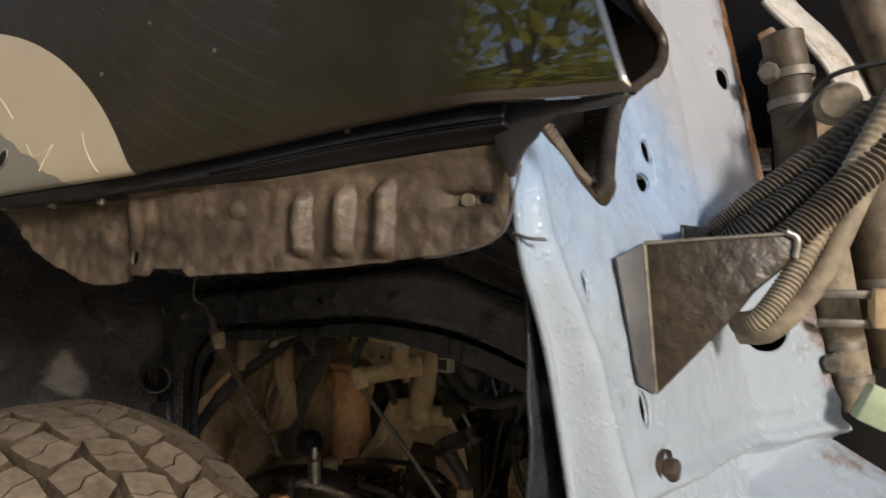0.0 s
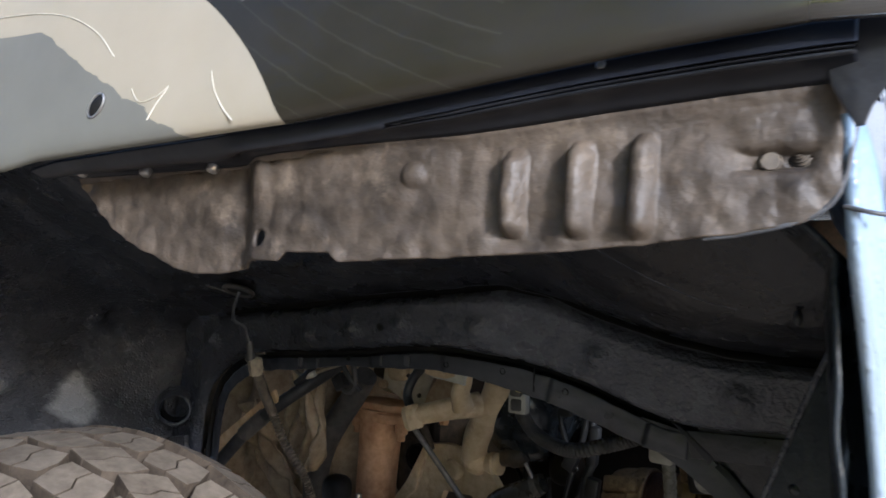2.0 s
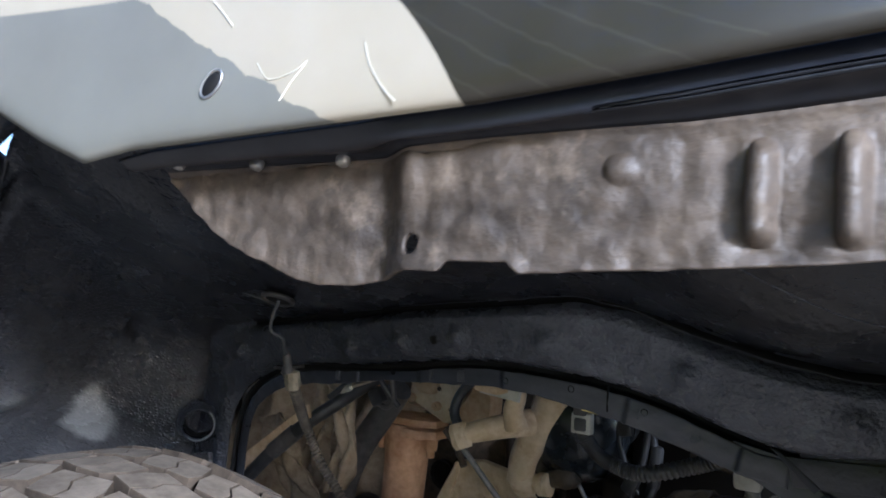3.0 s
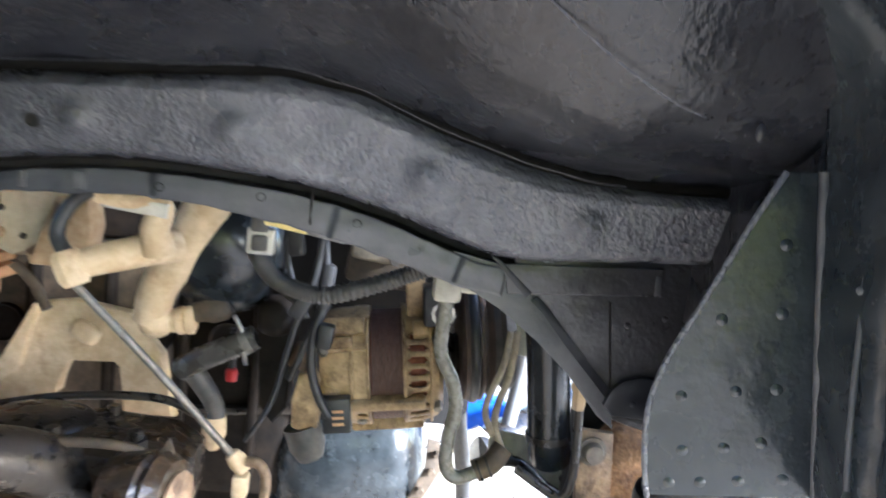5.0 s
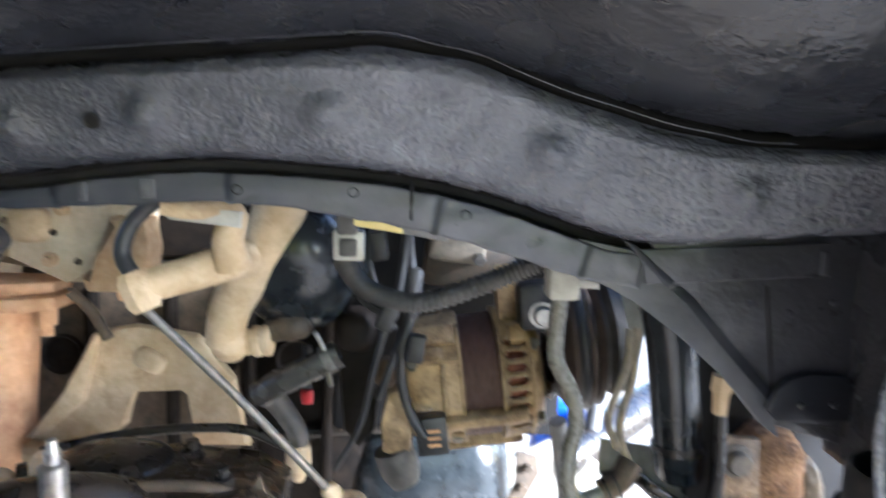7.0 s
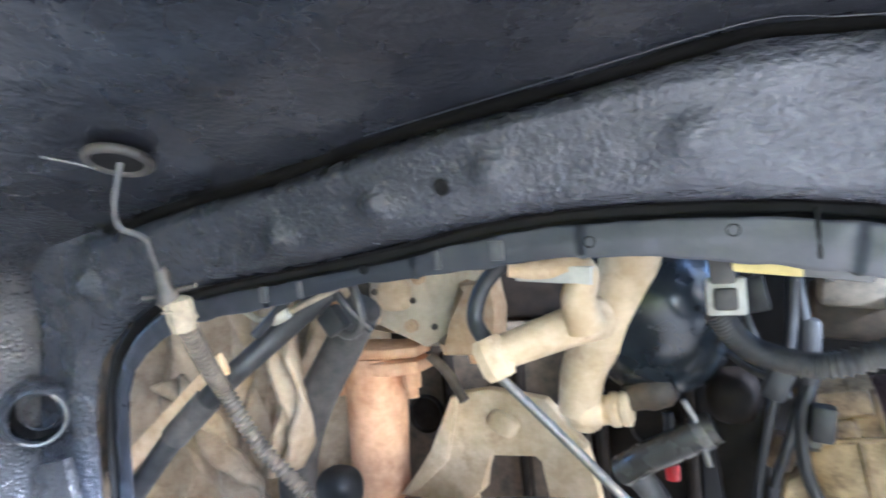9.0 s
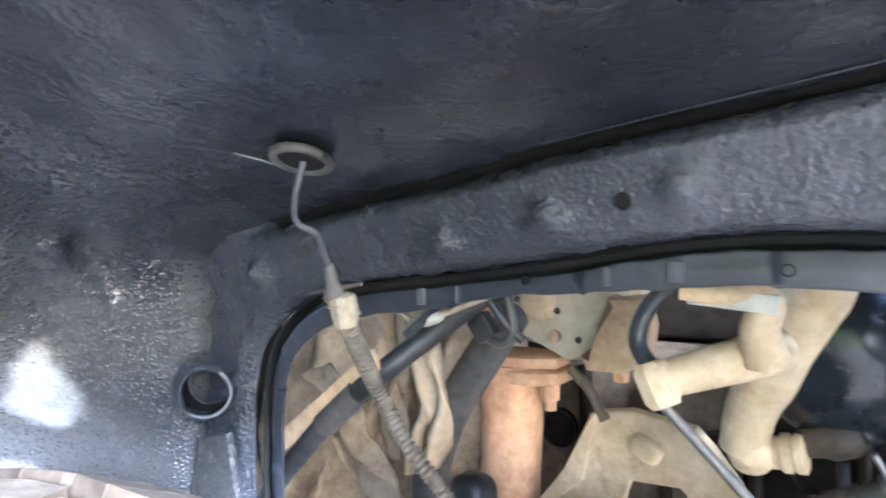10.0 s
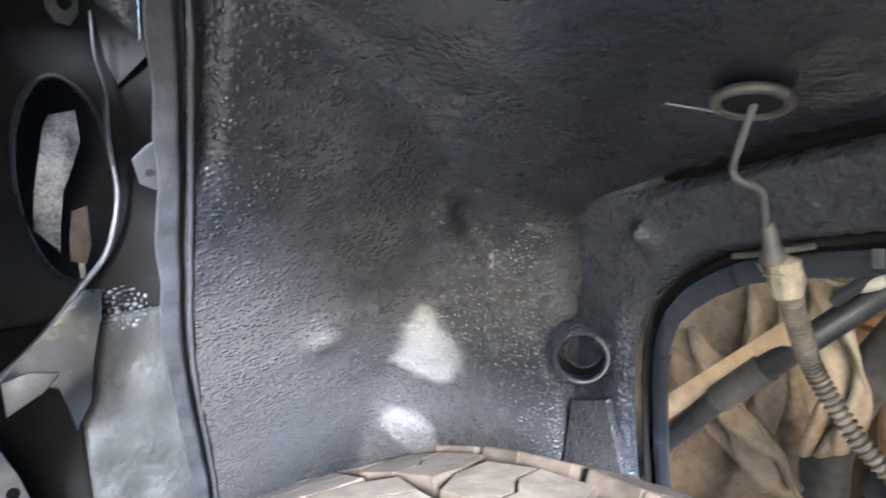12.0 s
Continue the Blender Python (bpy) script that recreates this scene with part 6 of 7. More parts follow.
box("upper_step", (0.05, 0.05, 0.03), pose(0.088, 0.33, 0.922, 0, 6, 0), BROWN, head_side, bevel=0.006)
pipe = thing("coolant_pipe", "bent grey metal coolant pipe with a cream joint", "pipe", (0.18, 0.12, 0.8))
tube("pipe_run", [(0.166, 0.108, 0.885), (0.166, 0.118, 0.850), (0.168, 0.120, 0.825), (0.181, 0.120, 0.800), (0.187, 0.120, 0.775), (0.183, 0.120, 0.745), (0.184, 0.120, 0.718), (0.196, 0.120, 0.707), (0.220, 0.122, 0.716)], 0.0066, PIPE_GREY, pipe, "satin grey-green pipe", n=60, sides=16)
box("joint", (0.024, 0.022, 0.026), pose(0.164, 0.098, 0.893), CREAM, pipe, "cream plastic joint", bevel=0.004)
tube("joint_nipple", [(0.174, 0.094, 0.893), (0.190, 0.092, 0.893)], 0.004, CREAM, pipe)
tube("hose_end", [(0.212, 0.122, 0.713), (0.228, 0.124, 0.722), (0.238, 0.130, 0.735)], 0.0105, BROWN, pipe, sides=14)
for d in (0.0, 0.008):
    tube("hose_band", [(0.2155 + d, 0.122, 0.7145 + d * 0.5), (0.2175 + d, 0.122, 0.7155 + d * 0.5)], 0.0112, GREASE, pipe, sides=14)
lines = thing("thin_lines", "pair of thin tan hydraulic lines", "pipe", (0.22, 0.13, 0.76))
tube("line", [(0.235, 0.145, 0.845), (0.230, 0.135, 0.815), (0.219, 0.130, 0.786), (0.217, 0.130, 0.768), (0.226, 0.130, 0.747)], 0.0033, TAN_HOSE, lines)
tube("line", [(0.243, 0.150, 0.845), (0.238, 0.140, 0.805), (0.229, 0.135, 0.775), (0.228, 0.132, 0.755), (0.236, 0.130, 0.735)], 0.0036, TAN_HOSE, lines)
brake = thing("brake_line", "brass fitting and dark brake line by the rail", "brake line", (0.3, 0.11, 0.77))
tube("line", [(0.297, 0.105, 0.800), (0.300, 0.105, 0.765), (0.301, 0.105, 0.725), (0.294, 0.105, 0.702), (0.280, 0.110, 0.705), (0.250, 0.115, 0.722)], 0.0045, GREASE, brake, n=40)
lathe("fitting", [(0.0, 0.016), (0.008, 0.015), (0.009, 0.004), (0.007, 0.0), (0.006, -0.016), (0.0045, -0.017)], pose(0.297, 0.105, 0.805), BEIGE, brake, "pale brass fitting", sides=6)
fanbelt = thing("fan_pulley", "dark belt and pulley in front of the alternator", "pulley", (0.22, 0.25, 0.81))
PULLEY = frame_at((0.212, 0.262, 0.808), (0, 1, 0), (1, 0.05, 0.13))
lathe("pulley_rim", [(0.0, -0.012), (0.050, -0.012), (0.072, -0.010), (0.074, -0.006), (0.066, 0.0), (0.074, 0.006), (0.074, 0.009), (0.066, 0.014), (0.072, 0.020), (0.050, 0.022), (0.0, 0.022)], PULLEY, SOOTY, fanbelt, "grimy grooved pulley", sides=48)
lathe("fan_hub", [(0.050, 0.022), (0.052, 0.030), (0.062, 0.034), (0.062, 0.044), (0.030, 0.048), (0.0, 0.048)], PULLEY, DUSTY_RUBBER, fanbelt, "grey fan clutch", sides=40)
tube("belt", [PULLEY @ Vector((0.071 * math.cos(a), 0.071 * math.sin(a), -0.0005)) for a in [2 * math.pi * i / 24 for i in range(25)]], 0.0058, RUBBER, fanbelt, "black rubber belt", n=96, sides=10)
beigebox = thing("shroud_panel", "pale olive plastic shroud panel", "shroud", (0.266, 0.26, 0.83))
box("panel", (0.048, 0.012, 0.085), pose(0.268, 0.262, 0.832, 0, 5, 0), OLIVE, beigebox, bevel=0.004)
rhose = thing("radiator_hose", "thick ribbed black radiator hose", "hose", (0.28, 0.16, 0.78))
tube("hose", [(0.262, 0.165, 0.885), (0.274, 0.160, 0.845), (0.283, 0.158, 0.785), (0.290, 0.160, 0.735), (0.296, 0.166, 0.712)], 0.0215, GLOSS_BLACK, rhose, n=50, sides=24)
tube("hose_clip", [(0.2885, 0.160, 0.742), (0.2895, 0.160, 0.735)], 0.0228, GREASE, rhose, sides=24)
plate = thing("mount_plate", "hammered tan mounting plate with a bolt", "plate", (0.33, 0.12, 0.7))
prism("plate", [(0.306, 0.764), (0.340, 0.762), (0.352, 0.640), (0.315, 0.640)], plate_xz(0.126), 0.008, ALLOY_STAIN, plate)
lathe("bolt", [(0.0, 0.010), (0.0085, 0.010), (0.010, 0.007), (0.010, 0.002), (0.014, 0.002), (0.014, -0.002)], frame_at((0.3205, 0.117, 0.744), (1, 0, 0), (0, -1, 0)), CONDUIT, plate, sides=16)
lump_ = thing("rusty_mount", "flaking rusty rubber mount behind the plate", "mount", (0.365, 0.14, 0.71))
def flaky(name, size, m, mat, parent, label=""):
    """A rust-eaten rubber lump: a soft block with a scaly, uneven skin."""
    bm = blob_bm(size, m, 2.6, 36, 44)
    bm.normal_update()
    for v in bm.verts:
        v.co += v.normal * (rough(v.co, 50, 0.003) + rough(v.co, 280, 0.0020))
    return smooth(part(name, bm, mat, parent, label), 60)


flaky("bush", (0.028, 0.03, 0.050), pose(0.362, 0.145, 0.715), RUST_FUR, lump_)
flaky("bush_end", (0.013, 0.02, 0.024), pose(0.391, 0.14, 0.715), BROWN, lump_, "darker flaking end")
SUMP = material("dusty_sump_paint", (0.008, 0.010, 0.011), (0.030, 0.035, 0.037), (0.12, 0.34), 60, 16, 0.3, 140, depth=0.0015, dust=(0.09, 0.105, 0.11), dust_amount=0.12)
pan = thing("oil_pan", "dusty dark grey rounded sump with a drain bolt", "sump", (0.07, 0.5, 0.5))
blob("shell", (0.122, 0.130, 0.132), pose(0.082, 0.56, 0.500, 0, -6, 0), SUMP, pan, power=3.4)
box("sump_flange", (0.34, 0.24, 0.012), pose(0.0, 0.56, 0.625, 0, -5, 0), GREASE, pan, bevel=0.004)
prism("edge_flange", [(0.196, 0.596), (0.226, 0.588), (0.229, 0.562), (0.192, 0.488), (0.134, 0.444), (0.128, 0.453), (0.180, 0.504), (0.198, 0.548)], plate_xz(0.452), 0.006, BROWN, pan, "rusty bolted edge of the sump")
for bx, bz in ((0.213, 0.574), (0.206, 0.546), (0.192, 0.516)):
    lathe("edge_bolt", [(0.0, 0.008), (0.005, 0.008), (0.006, 0.005), (0.006, -0.002)], frame_at((bx, 0.446, bz), (1, 0, 0), (0, -1, 0)), BROWN, pan, sides=6)
lathe("drain_bolt", [(0.0, 0.014), (0.009, 0.013), (0.011, 0.006), (0.011, 0.0), (0.017, 0.0), (0.017, -0.004)], frame_at((0.090, 0.440, 0.462), (1, 0, 0), (0, -1, -0.3)), GREASE, pan, sides=12)
can = thing("blue_can", "bright blue plastic can beyond the engine bay", "can", (0.33, 0.9, 0.45))
box("can_body", (0.10, 0.06, 0.12), pose(0.335, 0.80, 0.475), material("blue_plastic", (0.01, 0.07, 0.5), (0.02, 0.13, 0.7), (0.3, 0.5), 60, 20, 0.1, 200), can, bevel=0.012)
lathe("can_cap", [(0.0, 0.02), (0.016, 0.02), (0.018, 0.0)], pose(0.31, 0.80, 0.535), GLOSS_BLACK, can, sides=20)
xm = thing("front_crossmember", "dark front crossmember beyond the engine", "crossmember", (0.5, 0.8, 0.55))
tube("beam", [(0.30, 0.62, 0.50), (0.42, 0.72, 0.52), (0.62, 0.9, 0.55)], 0.035, GREASE, xm, sides=16)
tube("stay", [(0.36, 0.66, 0.52), (0.38, 0.68, 0.66), (0.36, 0.60, 0.82)], 0.014, GREY_PAINT, xm)
prism("skid_plate", [(0.18, 0.42), (0.34, 0.40), (0.40, 0.47), (0.30, 0.55), (0.20, 0.50)], plate_xz(0.62), 0.008, CREAM, xm, "pale scuffed skid plate")
cross = thing("bay_struts", "grey struts across the front of the engine bay", "strut", (0.25, 0.4, 0.6))
tube("strut", [(0.215, 0.30, 0.70), (0.235, 0.32, 0.60), (0.245, 0.34, 0.50)], 0.010, GREY_PAINT, cross)
arm = thing("hanger_bracket", "pale bare metal hanger with a black disc for the hole in its end", "bracket", (0.30, 0.24, 0.65))
prism("arm_plate", [(0.246, 0.706), (0.299, 0.699), (0.326, 0.676), (0.352, 0.668), (0.360, 0.656), (0.357, 0.640), (0.343, 0.632), (0.320, 0.643), (0.284, 0.671), (0.246, 0.668)], plate_xz(0.246), 0.004, CREAM, arm, bevel=0.0015)
tube("arm_fold", [(0.250, 0.240, 0.665), (0.282, 0.240, 0.668), (0.318, 0.240, 0.640), (0.342, 0.240, 0.629), (0.358, 0.240, 0.637)], (0.006, 0.009), GREASE, arm, "black folded lower edge", n=30)
# dark disc on the plate for the shade of its hole
lathe("arm_hole", [(0.0, 0.0012), (0.0035, 0.0012), (0.0046, 0.0), (0.0046, -0.002)], frame_at((0.338, 0.241, 0.652), (1, 0, 0), (0, -1, 0)), RUBBER, arm, sides=14)

# ---- rear of the opening: cable, straps and bulkhead insulation ----
grom = thing("cable_grommet", "black rubber grommet in the wheel well roof", "grommet", (-0.302, -0.063, 1.03))
GMAT = frame_at((-0.302, -0.064, 1.0305), (1, 0, 0.05), (0.12, -0.36, -1))
ringpts = [GMAT @ Vector((0.0175 * math.cos(a), 0.0165 * math.sin(a), 0.002)) for a in [i * math.pi / 8 for i in range(17)]]
tube("grommet_ring", ringpts, 0.0031, DUSTY_RUBBER, grom, "worn black rubber ring", n=48, sides=10)
# black disc gives the ring's opening its shade by colour
lathe("grommet_centre", [(0.0, 0.0035), (0.015, 0.0030), (0.0165, 0.0)], GMAT, BLACK_BAY, grom, sides=24)
tube("wire", [(-0.301, -0.064, 1.028), (-0.307, -0.063, 1.017), (-0.312, -0.062, 1.008), (-0.321, -0.056, 0.997), (-0.319, -0.054, 0.990), (-0.315, -0.047, 0.986), (-0.314, -0.042, 0.982), (-0.316, -0.038, 0.974), (-0.321, -0.030, 0.964), (-0.326, -0.024, 0.955)], 0.0021, LIP_GREY, grom, "worn grey wire", n=80, sides=8)
tube("loose_thread", [(-0.336, -0.088, 1.034), (-0.326, -0.078, 1.030), (-0.318, -0.068, 1.026)], 0.0006, GREY_PAINT, grom)
cond = thing("armoured_cable", "dusty cable in a wire-wound conduit", "cable", (-0.32, -0.02, 0.93))
lathe("cable_ring", [(0.003, 0.012), (0.005, 0.008), (0.005, -0.002), (0.0075, -0.006), (0.0075, -0.012), (0.0, -0.012)], frame_at((-0.322, -0.025, 0.953), (1, 0, 0), (0.05, -0.2, 1)), DUSTY_RUBBER, cond, sides=14)
lathe("sleeve_end", [(0.004, 0.012), (0.0092, 0.009), (0.0098, -0.003), (0.008, -0.012), (0.0, -0.012)], frame_at((-0.319, -0.018, 0.933), (1, 0, 0), (0.1, -0.15, 1)), TAN_HOSE, cond, "frayed tan sleeve end", sides=10)
tube("wire_coil", [(-0.320, -0.015, 0.927), (-0.326, 0.005, 0.895), (-0.330, 0.025, 0.865), (-0.312, 0.035, 0.825), (-0.285, 0.046, 0.788), (-0.272, 0.052, 0.755)], (0.0072, 0.0058), CONDUIT, cond, rings=52, sides=14, ring_depth=0.26)
tube("frayed_tie", [(-0.350, -0.02, 0.944), (-0.330, -0.022, 0.946), (-0.300, -0.020, 0.951)], 0.0018, DUSTY_RUBBER, cond)
for k in range(4):
    a = 1.7 * k
    tube("tape_strand", [(-0.3205 + 0.0095 * math.cos(a), -0.019 + 0.0095 * math.sin(a), 0.929 + 0.0022 * k), (-0.3205 + 0.0105 * math.cos(a + 1.2), -0.019 + 0.0105 * math.sin(a + 1.2), 0.931 + 0.002 * k), (-0.3205 + 0.0125 * math.cos(a + 2.0), -0.019 + 0.0125 * math.sin(a + 2.0), 0.930 + 0.003 * ((k * 5) % 7) - 0.004)], 0.0008, TAN_HOSE, cond, n=8, sides=6)
TAN_FELT = material("brown_tan_felt", (0.24, 0.175, 0.105), (0.44, 0.35, 0.235), (0.8, 0.95), 70, 14, 0.5, 140, depth=0.003)
tan = thing("insulation_folds", "tan folded insulation over the bulkhead", "insulation", (-0.6, 0.3, 0.75))


def folds(u, v, x0, x1, phase):
    x, z = x0 + (x1 - x0) * u, 0.52 + 0.50 * v
    w = (x + 0.80) / 0.36
    y = 0.30 + 0.15 * (w - 0.3) + 0.030 * math.sin(9 * w + 4 * v + 2 * math.sin(6 * v) + phase) + 0.020 * math.sin(23 * w - 9 * v + 2 * phase)
    p = Vector((x + 0.012 * math.sin(7 * v + phase), y + 0.02 * (2 * u - 1) ** 2, z))
    return p + Vector((0, rough(p, 18, 0.014) + rough(p, 55, 0.005), 0))


for x0, x1, phase in ((-0.82, -0.70, 0.0), (-0.715, -0.60, 0.7), (-0.615, -0.52, 1.5), (-0.535, -0.44, 2.1)):
    sheet("felt_fold", lambda u, v: folds(u, v, x0, x1, phase), 30, 80, TAN_FELT, tan, thick=0.006, side=-1)
bars = thing("pedal_link", "tan flat bar crossing behind the opening", "bar", (-0.44, 0.06, 0.83))
prism("flat_bar", [(-0.520, 0.780), (-0.366, 0.890), (-0.358, 0.874), (-0.512, 0.763)], plate_xz(0.060), 0.006, RUST_TAN, bars)
bh = thing("servo_hose", "black rubber hose crossing behind the opening", "hose", (-0.44, 0.05, 0.8))
tube("hose", [(-0.540, 0.07, 0.715), (-0.500, 0.06, 0.752), (-0.430, 0.055, 0.815), (-0.372, 0.06, 0.862), (-0.33, 0.09, 0.90), (-0.29, 0.11, 0.932)], 0.0095, RUBBER, bh, n=40, sides=14)
tube("hose_sleeve", [(-0.425, 0.054, 0.819), (-0.385, 0.058, 0.852)], 0.0112, DUSTY_RUBBER, bh, sides=14)
heat = thing("wrapped_hose", "thick dark fabric-wrapped hose", "hose", (-0.39, 0.2, 0.8))
tube("sleeve", [(-0.315, 0.19, 0.905), (-0.345, 0.20, 0.872), (-0.395, 0.20, 0.803), (-0.430, 0.21, 0.74), (-0.45, 0.23, 0.68)], (0.018, 0.022), DUSTY_RUBBER, heat, sides=18, n=30)
tube("thin_pipe", [(-0.325, 0.33, 0.828), (-0.305, 0.335, 0.805), (-0.285, 0.33, 0.775)], 0.006, BROWN, heat)
wp = thing("cable_connectors", "cream connectors on thin wires under the flange", "connector", (-0.33, 0.085, 0.905))
tube("wire", [(-0.385, 0.085, 0.925), (-0.362, 0.085, 0.918), (-0.345, 0.085, 0.911), (-0.317, 0.085, 0.917), (-0.297, 0.085, 0.924), (-0.27, 0.09, 0.934)], 0.0026, TAN_HOSE, wp)
lathe("plug", [(0.0, 0.010), (0.006, 0.009), (0.0075, 0.002), (0.0075, -0.008), (0.0, -0.009)], pose(-0.297, 0.12, 0.921), RUST, wp, "rusty copper plug", sides=12)
tube("wire", [(-0.345, 0.075, 0.90), (-0.328, 0.08, 0.915), (-0.308, 0.085, 0.935)], 0.0042, RUBBER, wp)
tube("wire", [(-0.292, 0.105, 0.94), (-0.276, 0.11, 0.915), (-0.262, 0.12, 0.895)], 0.0038, RUBBER, wp)
lathe("connector", [(0.0, 0.011), (0.004, 0.010), (0.0055, 0.003), (0.0055, -0.008), (0.004, -0.011), (0.0, -0.011)], frame_at((-0.324, 0.083, 0.914), (0, 1, 0), (1, 0, 0.3)), CREAM, wp, sides=12)
loop = [(-0.312, 0.115, 0.935), (-0.300, 0.115, 0.905), (-0.282, 0.115, 0.892), (-0.268, 0.115, 0.902), (-0.272, 0.115, 0.928), (-0.285, 0.12, 0.945)]
tube("wire_loop", loop, 0.004, DUSTY_RUBBER, wp)
box("black_clip", (0.02, 0.014, 0.022), pose(-0.293, 0.112, 0.905, 0, -35, 0), RUBBER, wp, bevel=0.003)
bk = thing("hanging_straps", "olive dusty straps hanging behind the cable", "strap", (-0.40, 0.14, 0.85))


def cloth(name, line, width, mat, parent, phase):
    """A hanging strip with soft folds, along a line from its top."""
    path = spline(line, 60)

    def at(u, v):
        p = path[round(u * 60)]
        w = (v - 0.5) * width
        fold = 0.010 * math.sin(9 * v + 5 * u + phase) + 0.006 * math.sin(17 * v - 11 * u)
        q = Vector((p.x + w, p.y + fold, p.z + 0.3 * w))
        return q + Vector((0, rough(q, 40, 0.006), 0))

    return sheet(name, at, 60, 24, mat, parent, thick=0.003)


cloth("strap", [(-0.41, 0.170, 0.935), (-0.40, 0.168, 0.88), (-0.385, 0.165, 0.81), (-0.415, 0.170, 0.745)], 0.034, TAN_FELT, bk, 0.0)
cloth("strap", [(-0.48, 0.205, 0.92), (-0.478, 0.212, 0.85), (-0.50, 0.215, 0.78), (-0.52, 0.220, 0.71)], 0.046, TAN_FELT, bk, 1.4)
cloth("strap", [(-0.545, 0.16, 0.84), (-0.53, 0.17, 0.79), (-0.50, 0.175, 0.74), (-0.46, 0.18, 0.69)], 0.050, TAN_FELT, bk, 2.6)
capb = thing("joint_cap", "black rubber dust cap below the exhaust pipe", "cap", (-0.365, 0.19, 0.72))
blob("cap", (0.022, 0.022, 0.022), pose(-0.368, 0.195, 0.722), RUBBER, capb, power=2.6)
gl = thing("bracket_leg", "black bracket below the tube in the corner", "bracket", (-0.52, 0.02, 0.76))
prism("leg", [(-0.545, 0.802), (-0.50, 0.812), (-0.478, 0.70), (-0.575, 0.70)], plate_xz(0.014), 0.008, UNDERSEAL, gl)

# ---- looms and pipes in front of the bulkhead ----
fl_ = thing("front_looms", "bundle of grey corrugated wiring looms", "wiring loom", (0.43, 0.02, 1.12))
tube("conduit", [(0.352, -0.012, 1.075), (0.380, -0.006, 1.097), (0.416, 0.016, 1.130), (0.470, 0.055, 1.180), (0.52, 0.09, 1.24)], 0.0125, CONDUIT, fl_, rings=56, sides=18, ring_depth=0.24)
tube("conduit", [(0.360, -0.030, 1.055), (0.390, -0.030, 1.080), (0.426, -0.004, 1.112), (0.475, 0.028, 1.163), (0.53, 0.06, 1.23)], 0.0145, DUSTY_RUBBER, fl_, rings=56, sides=18, ring_depth=0.24)
tube("conduit", [(0.385, -0.055, 1.045), (0.415, -0.044, 1.073), (0.446, -0.024, 1.107), (0.485, 0.005, 1.153), (0.53, 0.03, 1.21)], 0.0125, CONDUIT, fl_, rings=56, sides=18, ring_depth=0.24)
fl2 = thing("tan_loom", "tan corrugated loom bent into the bulkhead hole", "wiring loom", (0.42, -0.04, 1.05))
tube("conduit", [(0.378, -0.055, 1.008), (0.396, -0.064, 1.014), (0.412, -0.050, 1.040), (0.430, -0.035, 1.080), (0.455, -0.012, 1.135), (0.48, 0.01, 1.19)], 0.0085, TAN_HOSE, fl2, rings=56, sides=14, ring_depth=0.14)
tube("cable", [(0.380, -0.050, 1.000), (0.402, -0.056, 1.006), (0.428, -0.040, 1.040), (0.450, -0.020, 1.095), (0.475, 0.005, 1.16)], 0.0080, TAN_HOSE, fl2, n=40)
p1 = thing("coolant_tubes", "dusty metal tubes with clamps beside the radiator", "tube", (0.42, 0.12, 1.0))
tube("tube", [(0.385, 0.10, 1.26), (0.391, 0.10, 1.219), (0.397, 0.10, 1.146), (0.40, 0.10, 1.09)], 0.018, BROWN, p1, sides=18)
tube("tube", [(0.415, 0.15, 1.06), (0.424, 0.15, 0.999), (0.437, 0.16, 0.913)], 0.020, TAN_HOSE, p1, sides=18)
tube("tube", [(0.448, 0.19, 1.14), (0.452, 0.195, 1.06), (0.466, 0.20, 0.95)], 0.022, BROWN, p1, sides=18)
for (cx, cy, cz), rr in (((0.392, 0.10, 1.222), 0.0195), ((0.392, 0.10, 1.196), 0.0195), ((0.4265, 0.152, 0.972), 0.0215), ((0.4325, 0.156, 0.940), 0.0215), ((0.456, 0.195, 1.03), 0.024)):
    tube("clamp_band", [(cx, cy, cz + 0.004), (cx + 0.0008, cy, cz - 0.004)], rr, DARK_STEEL, p1, sides=20)
for (cx, cy, cz) in ((0.378, 0.082, 1.222), (0.424, 0.126, 0.958)):
    lathe("clamp_screw", [(0.0, 0.012), (0.007, 0.012), (0.009, 0.008), (0.009, -0.01)], frame_at((cx, cy, cz), (1, 0, 0), (0.2, -1, 0)), DARK_STEEL, p1, sides=8)
box("clamp_bridge", (0.05, 0.006, 0.008), pose(0.436, 0.115, 1.022, 0, 0, 20), DARK_STEEL, p1)
box("clamp_bridge", (0.05, 0.006, 0.008), pose(0.436, 0.115, 0.996, 0, 0, 20), DARK_STEEL, p1)
box("clamp_pad", (0.030, 0.02, 0.036), pose(0.466, 0.125, 1.010, 0, 0, 20), BEIGE, p1, bevel=0.005)
capt = thing("pipe_cap", "round tan pipe cap beside the looms", "cap", (0.434, 0.055, 1.184))
lathe("cap_face", [(0.0, 0.004), (0.014, 0.003), (0.0165, 0.0), (0.0165, -0.02), (0.014, -0.03)], frame_at((0.434, 0.055, 1.184), (0, 0, 1), (0.25, -1, 0.0)), TAN_HOSE, capt, sides=28)
wrn = thing("black_lead", "thin black lead looped over the pipe cap", "cable", (0.43, 0.06, 1.19))
tube("lead", [(0.398, 0.05, 1.165), (0.414, 0.045, 1.186), (0.432, 0.035, 1.202), (0.47, 0.04, 1.208)], 0.0022, RUBBER, wrn)
gr = thing("green_connector", "pale green plastic connector", "connector", (0.457, 0.105, 0.926))
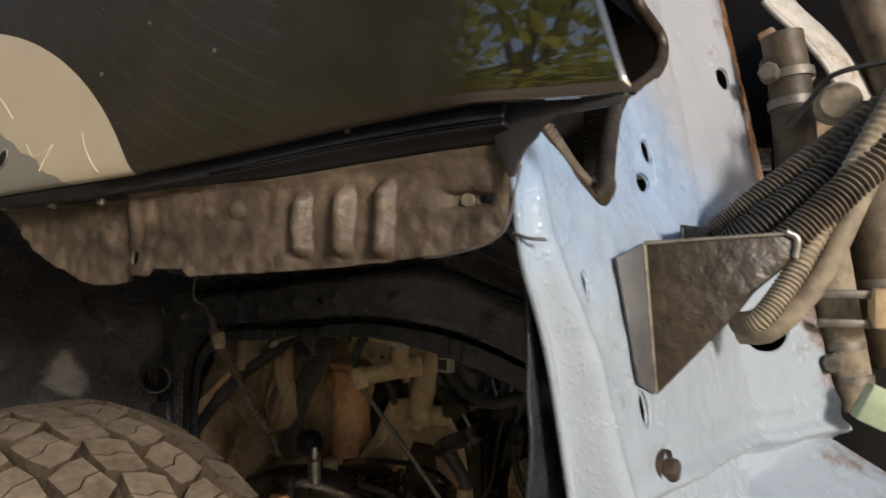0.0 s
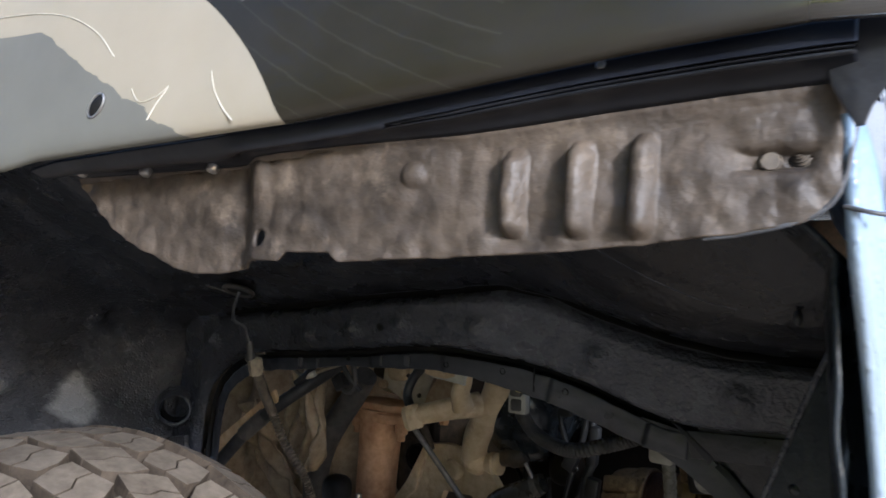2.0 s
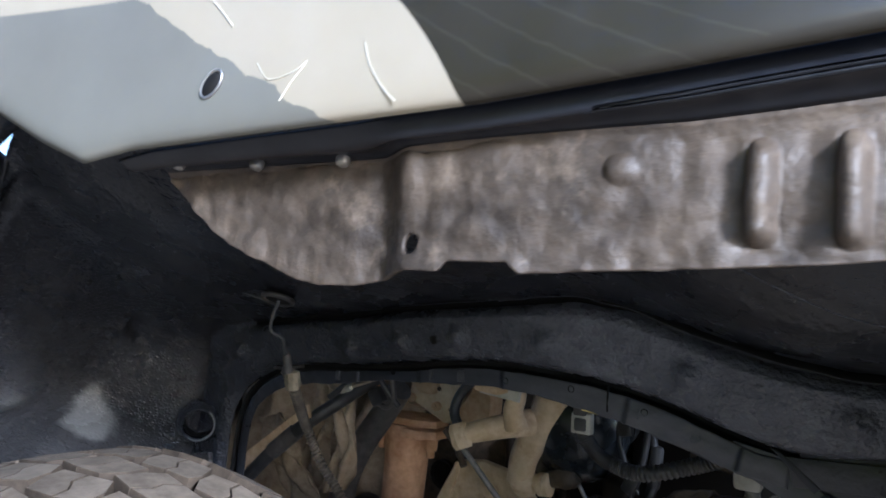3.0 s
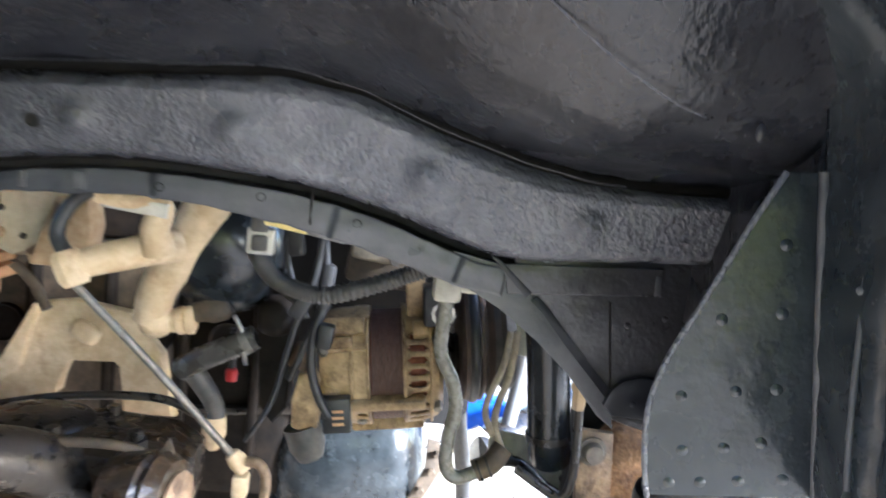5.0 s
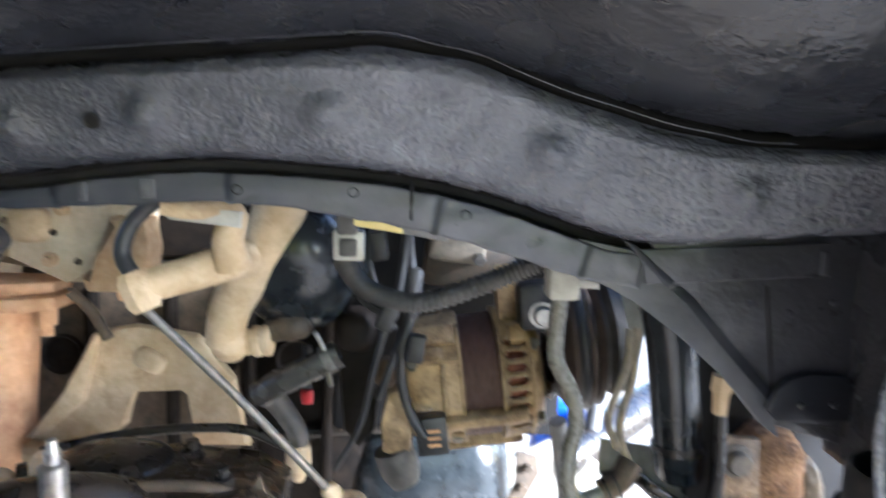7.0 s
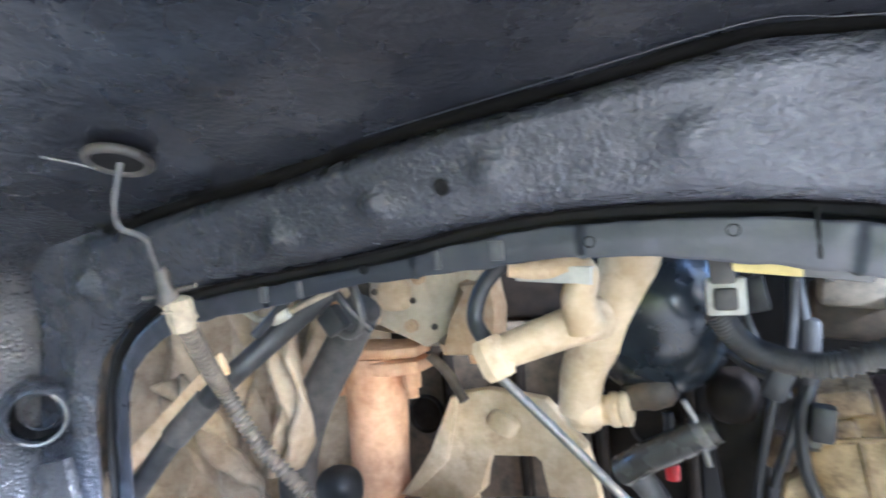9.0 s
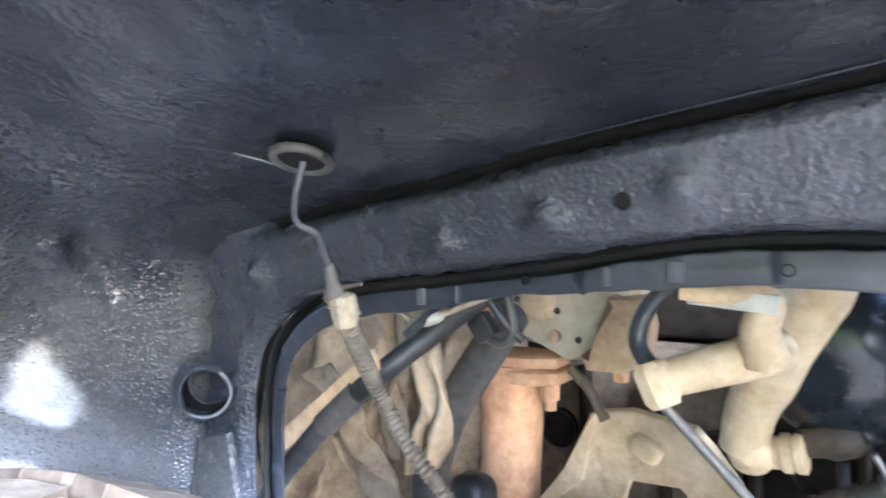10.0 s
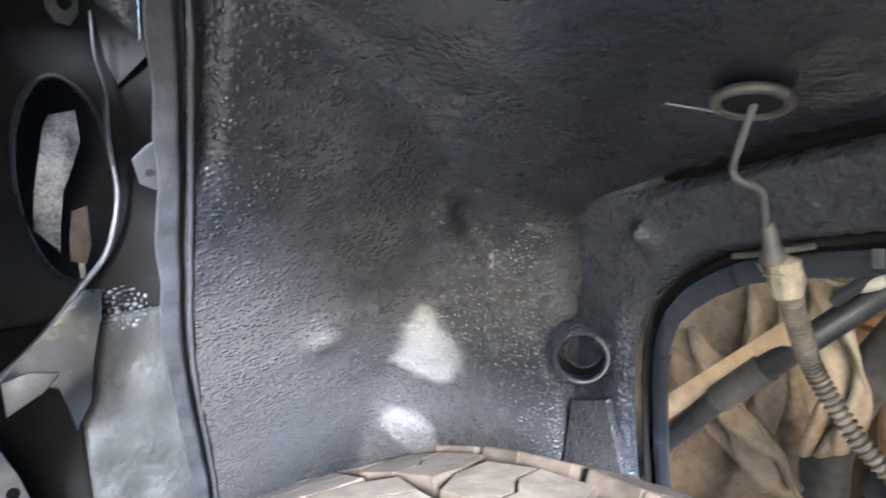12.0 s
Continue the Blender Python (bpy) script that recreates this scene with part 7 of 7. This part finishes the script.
box("shell", (0.026, 0.02, 0.034), pose(0.457, 0.108, 0.926, 0, 25, 20), material("pale_green_plastic", (0.30, 0.38, 0.25), (0.42, 0.50, 0.34), (0.4, 0.6), 100, 40, 0.1, 300, depth=0.0004), gr, bevel=0.003)
sup = thing("radiator_support", "white-edged dark radiator support panel", "panel", (0.41, 0.25, 1.28))
edge = spline([(0.362, 0.21, 1.345), (0.374, 0.21, 1.328), (0.397, 0.21, 1.300), (0.418, 0.21, 1.269), (0.432, 0.21, 1.238), (0.441, 0.21, 1.215)], 40)
WHITE_PAINT = material("worn_white_paint", (0.42, 0.41, 0.38), (0.60, 0.58, 0.54), (0.35, 0.55), 80, 20, 0.2, 200, depth=0.001, dust=(0.22, 0.15, 0.09), dust_amount=0.3)
sheet("support_web", lambda u, v: edge[round(u * 40)] + Vector((-0.010 + 0.020 * v, 0.05 * v, -0.010 + 0.012 * v + 0.006 * math.sin(math.pi * v))), 40, 10, WHITE_PAINT, sup, "pale painted support edge", thick=0.002)
tube("web_lip", [p + Vector((-0.011, 0, -0.011)) for p in edge[::5]], 0.003, WHITE_PAINT, sup, n=30)
RUSTY_PAINT = material("rust_stained_sheet", (0.10, 0.055, 0.03), (0.33, 0.23, 0.15), (0.5, 0.8), 70, 14, 0.4, 160, depth=0.0015)
sheet("rusty_apron", lambda u, v: Vector((0.366 + 0.09 * u + 0.012 * math.sin(5 * v), 0.235 + 0.04 * u, 0.86 + 0.40 * v)), 20, 40, RUSTY_PAINT, sup, "rust-stained sheet behind the tubes", thick=0.003)
box("latch_plate", (0.016, 0.008, 0.045), pose(0.375, 0.130, 1.256, 0, -24, 10), RUSTY_PAINT, sup, bevel=0.003)
box("latch_arm", (0.050, 0.008, 0.010), pose(0.386, 0.122, 1.232, 0, 28, 10), DARK_STEEL, sup, bevel=0.002)
tube("support_tube", [(0.43, 0.26, 1.36), (0.455, 0.26, 1.28), (0.475, 0.26, 1.20)], 0.02, BROWN, sup)
cnd = thing("headlight_loom", "tan corrugated loom inside the headlight cut-out", "wiring loom", (0.33, -0.27, 1.1))
tube("conduit", [(0.298, -0.240, 1.160), (0.309, -0.215, 1.128), (0.313, -0.199, 1.113), (0.318, -0.176, 1.098)], 0.0058, CONDUIT, cnd, rings=34, sides=14, ring_depth=0.3)

# ---- the yard behind the camera: trees seen in the paint, an unseen wall added ----
# this wall is added to block light from the rear side
BLOCK_WALL = material("block_wall_brown", (0.10, 0.085, 0.06), (0.19, 0.165, 0.12), (0.8, 0.95), 20, 1.5, 0.5, 40, depth=0.01)
tagged(box("yard_wall", (9.0, 0.22, 2.3), pose(-5.6, -2.7, 1.26, 0, 0, 6), BLOCK_WALL, None, bevel=0.01), "brown wall added out of view to cut light from the rear", "wall", kind="structure")


def tree(name, x, y, height, spread, seed):
    rnd = random.Random(seed)
    t = thing(name, "leafy green tree at the edge of the yard", "tree", (x, y, 0.11), group="trees round the yard")
    top = Vector((x + rnd.uniform(-0.3, 0.3), y, 0.11 + height * 0.55))
    bm = tube_bm([(x, y, 0.0), (x + 0.1, y, height * 0.25), top], (0.22, 0.10), 10, 10)
    crown = bmesh.new()
    for k in range(12):
        a = 2 * math.pi * k / 12 + rnd.uniform(-0.3, 0.3)
        tip = top + Vector((math.cos(a) * spread * rnd.uniform(0.5, 1), math.sin(a) * spread * rnd.uniform(0.5, 1), height * rnd.uniform(-0.42, 0.40)))
        tube_bm([top - Vector((0, 0, rnd.uniform(0.2, 1.0))), top.lerp(tip, 0.5) + Vector((0, 0, 0.2)), tip], (0.06, 0.015), 6, 6, bm=bm)
        for _ in range(260):
            c = tip + Vector((rnd.gauss(0, spread * 0.28), rnd.gauss(0, spread * 0.28), rnd.gauss(0, height * 0.10)))
            u = Vector((rnd.uniform(-1, 1), rnd.uniform(-1, 1), rnd.uniform(-1, 1))).normalized() * rnd.uniform(0.07, 0.16)
            w = u.orthogonal().normalized() * u.length * 0.5
            crown.faces.new([crown.verts.new(c + q) for q in (-u, w, u, -w)])
    smooth(part("trunk", bm, BARK, t), 60)
    part("crown", crown, LEAF, t)


for k, (x, y, h, s_) in enumerate(((0.2, -6.6, 6.8, 1.7), (-1.6, -7.2, 5.0, 1.3), (-3.4, -7.8, 4.6, 1.3), (2.6, -8.4, 5.0, 1.5), (9.5, 1.5, 6.0, 2.2), (-7.0, -11.0, 6.0, 2.4), (-1.0, -13.0, 7.5, 2.8))):
    tree("tree", x, y, h, s_, 11 + k)
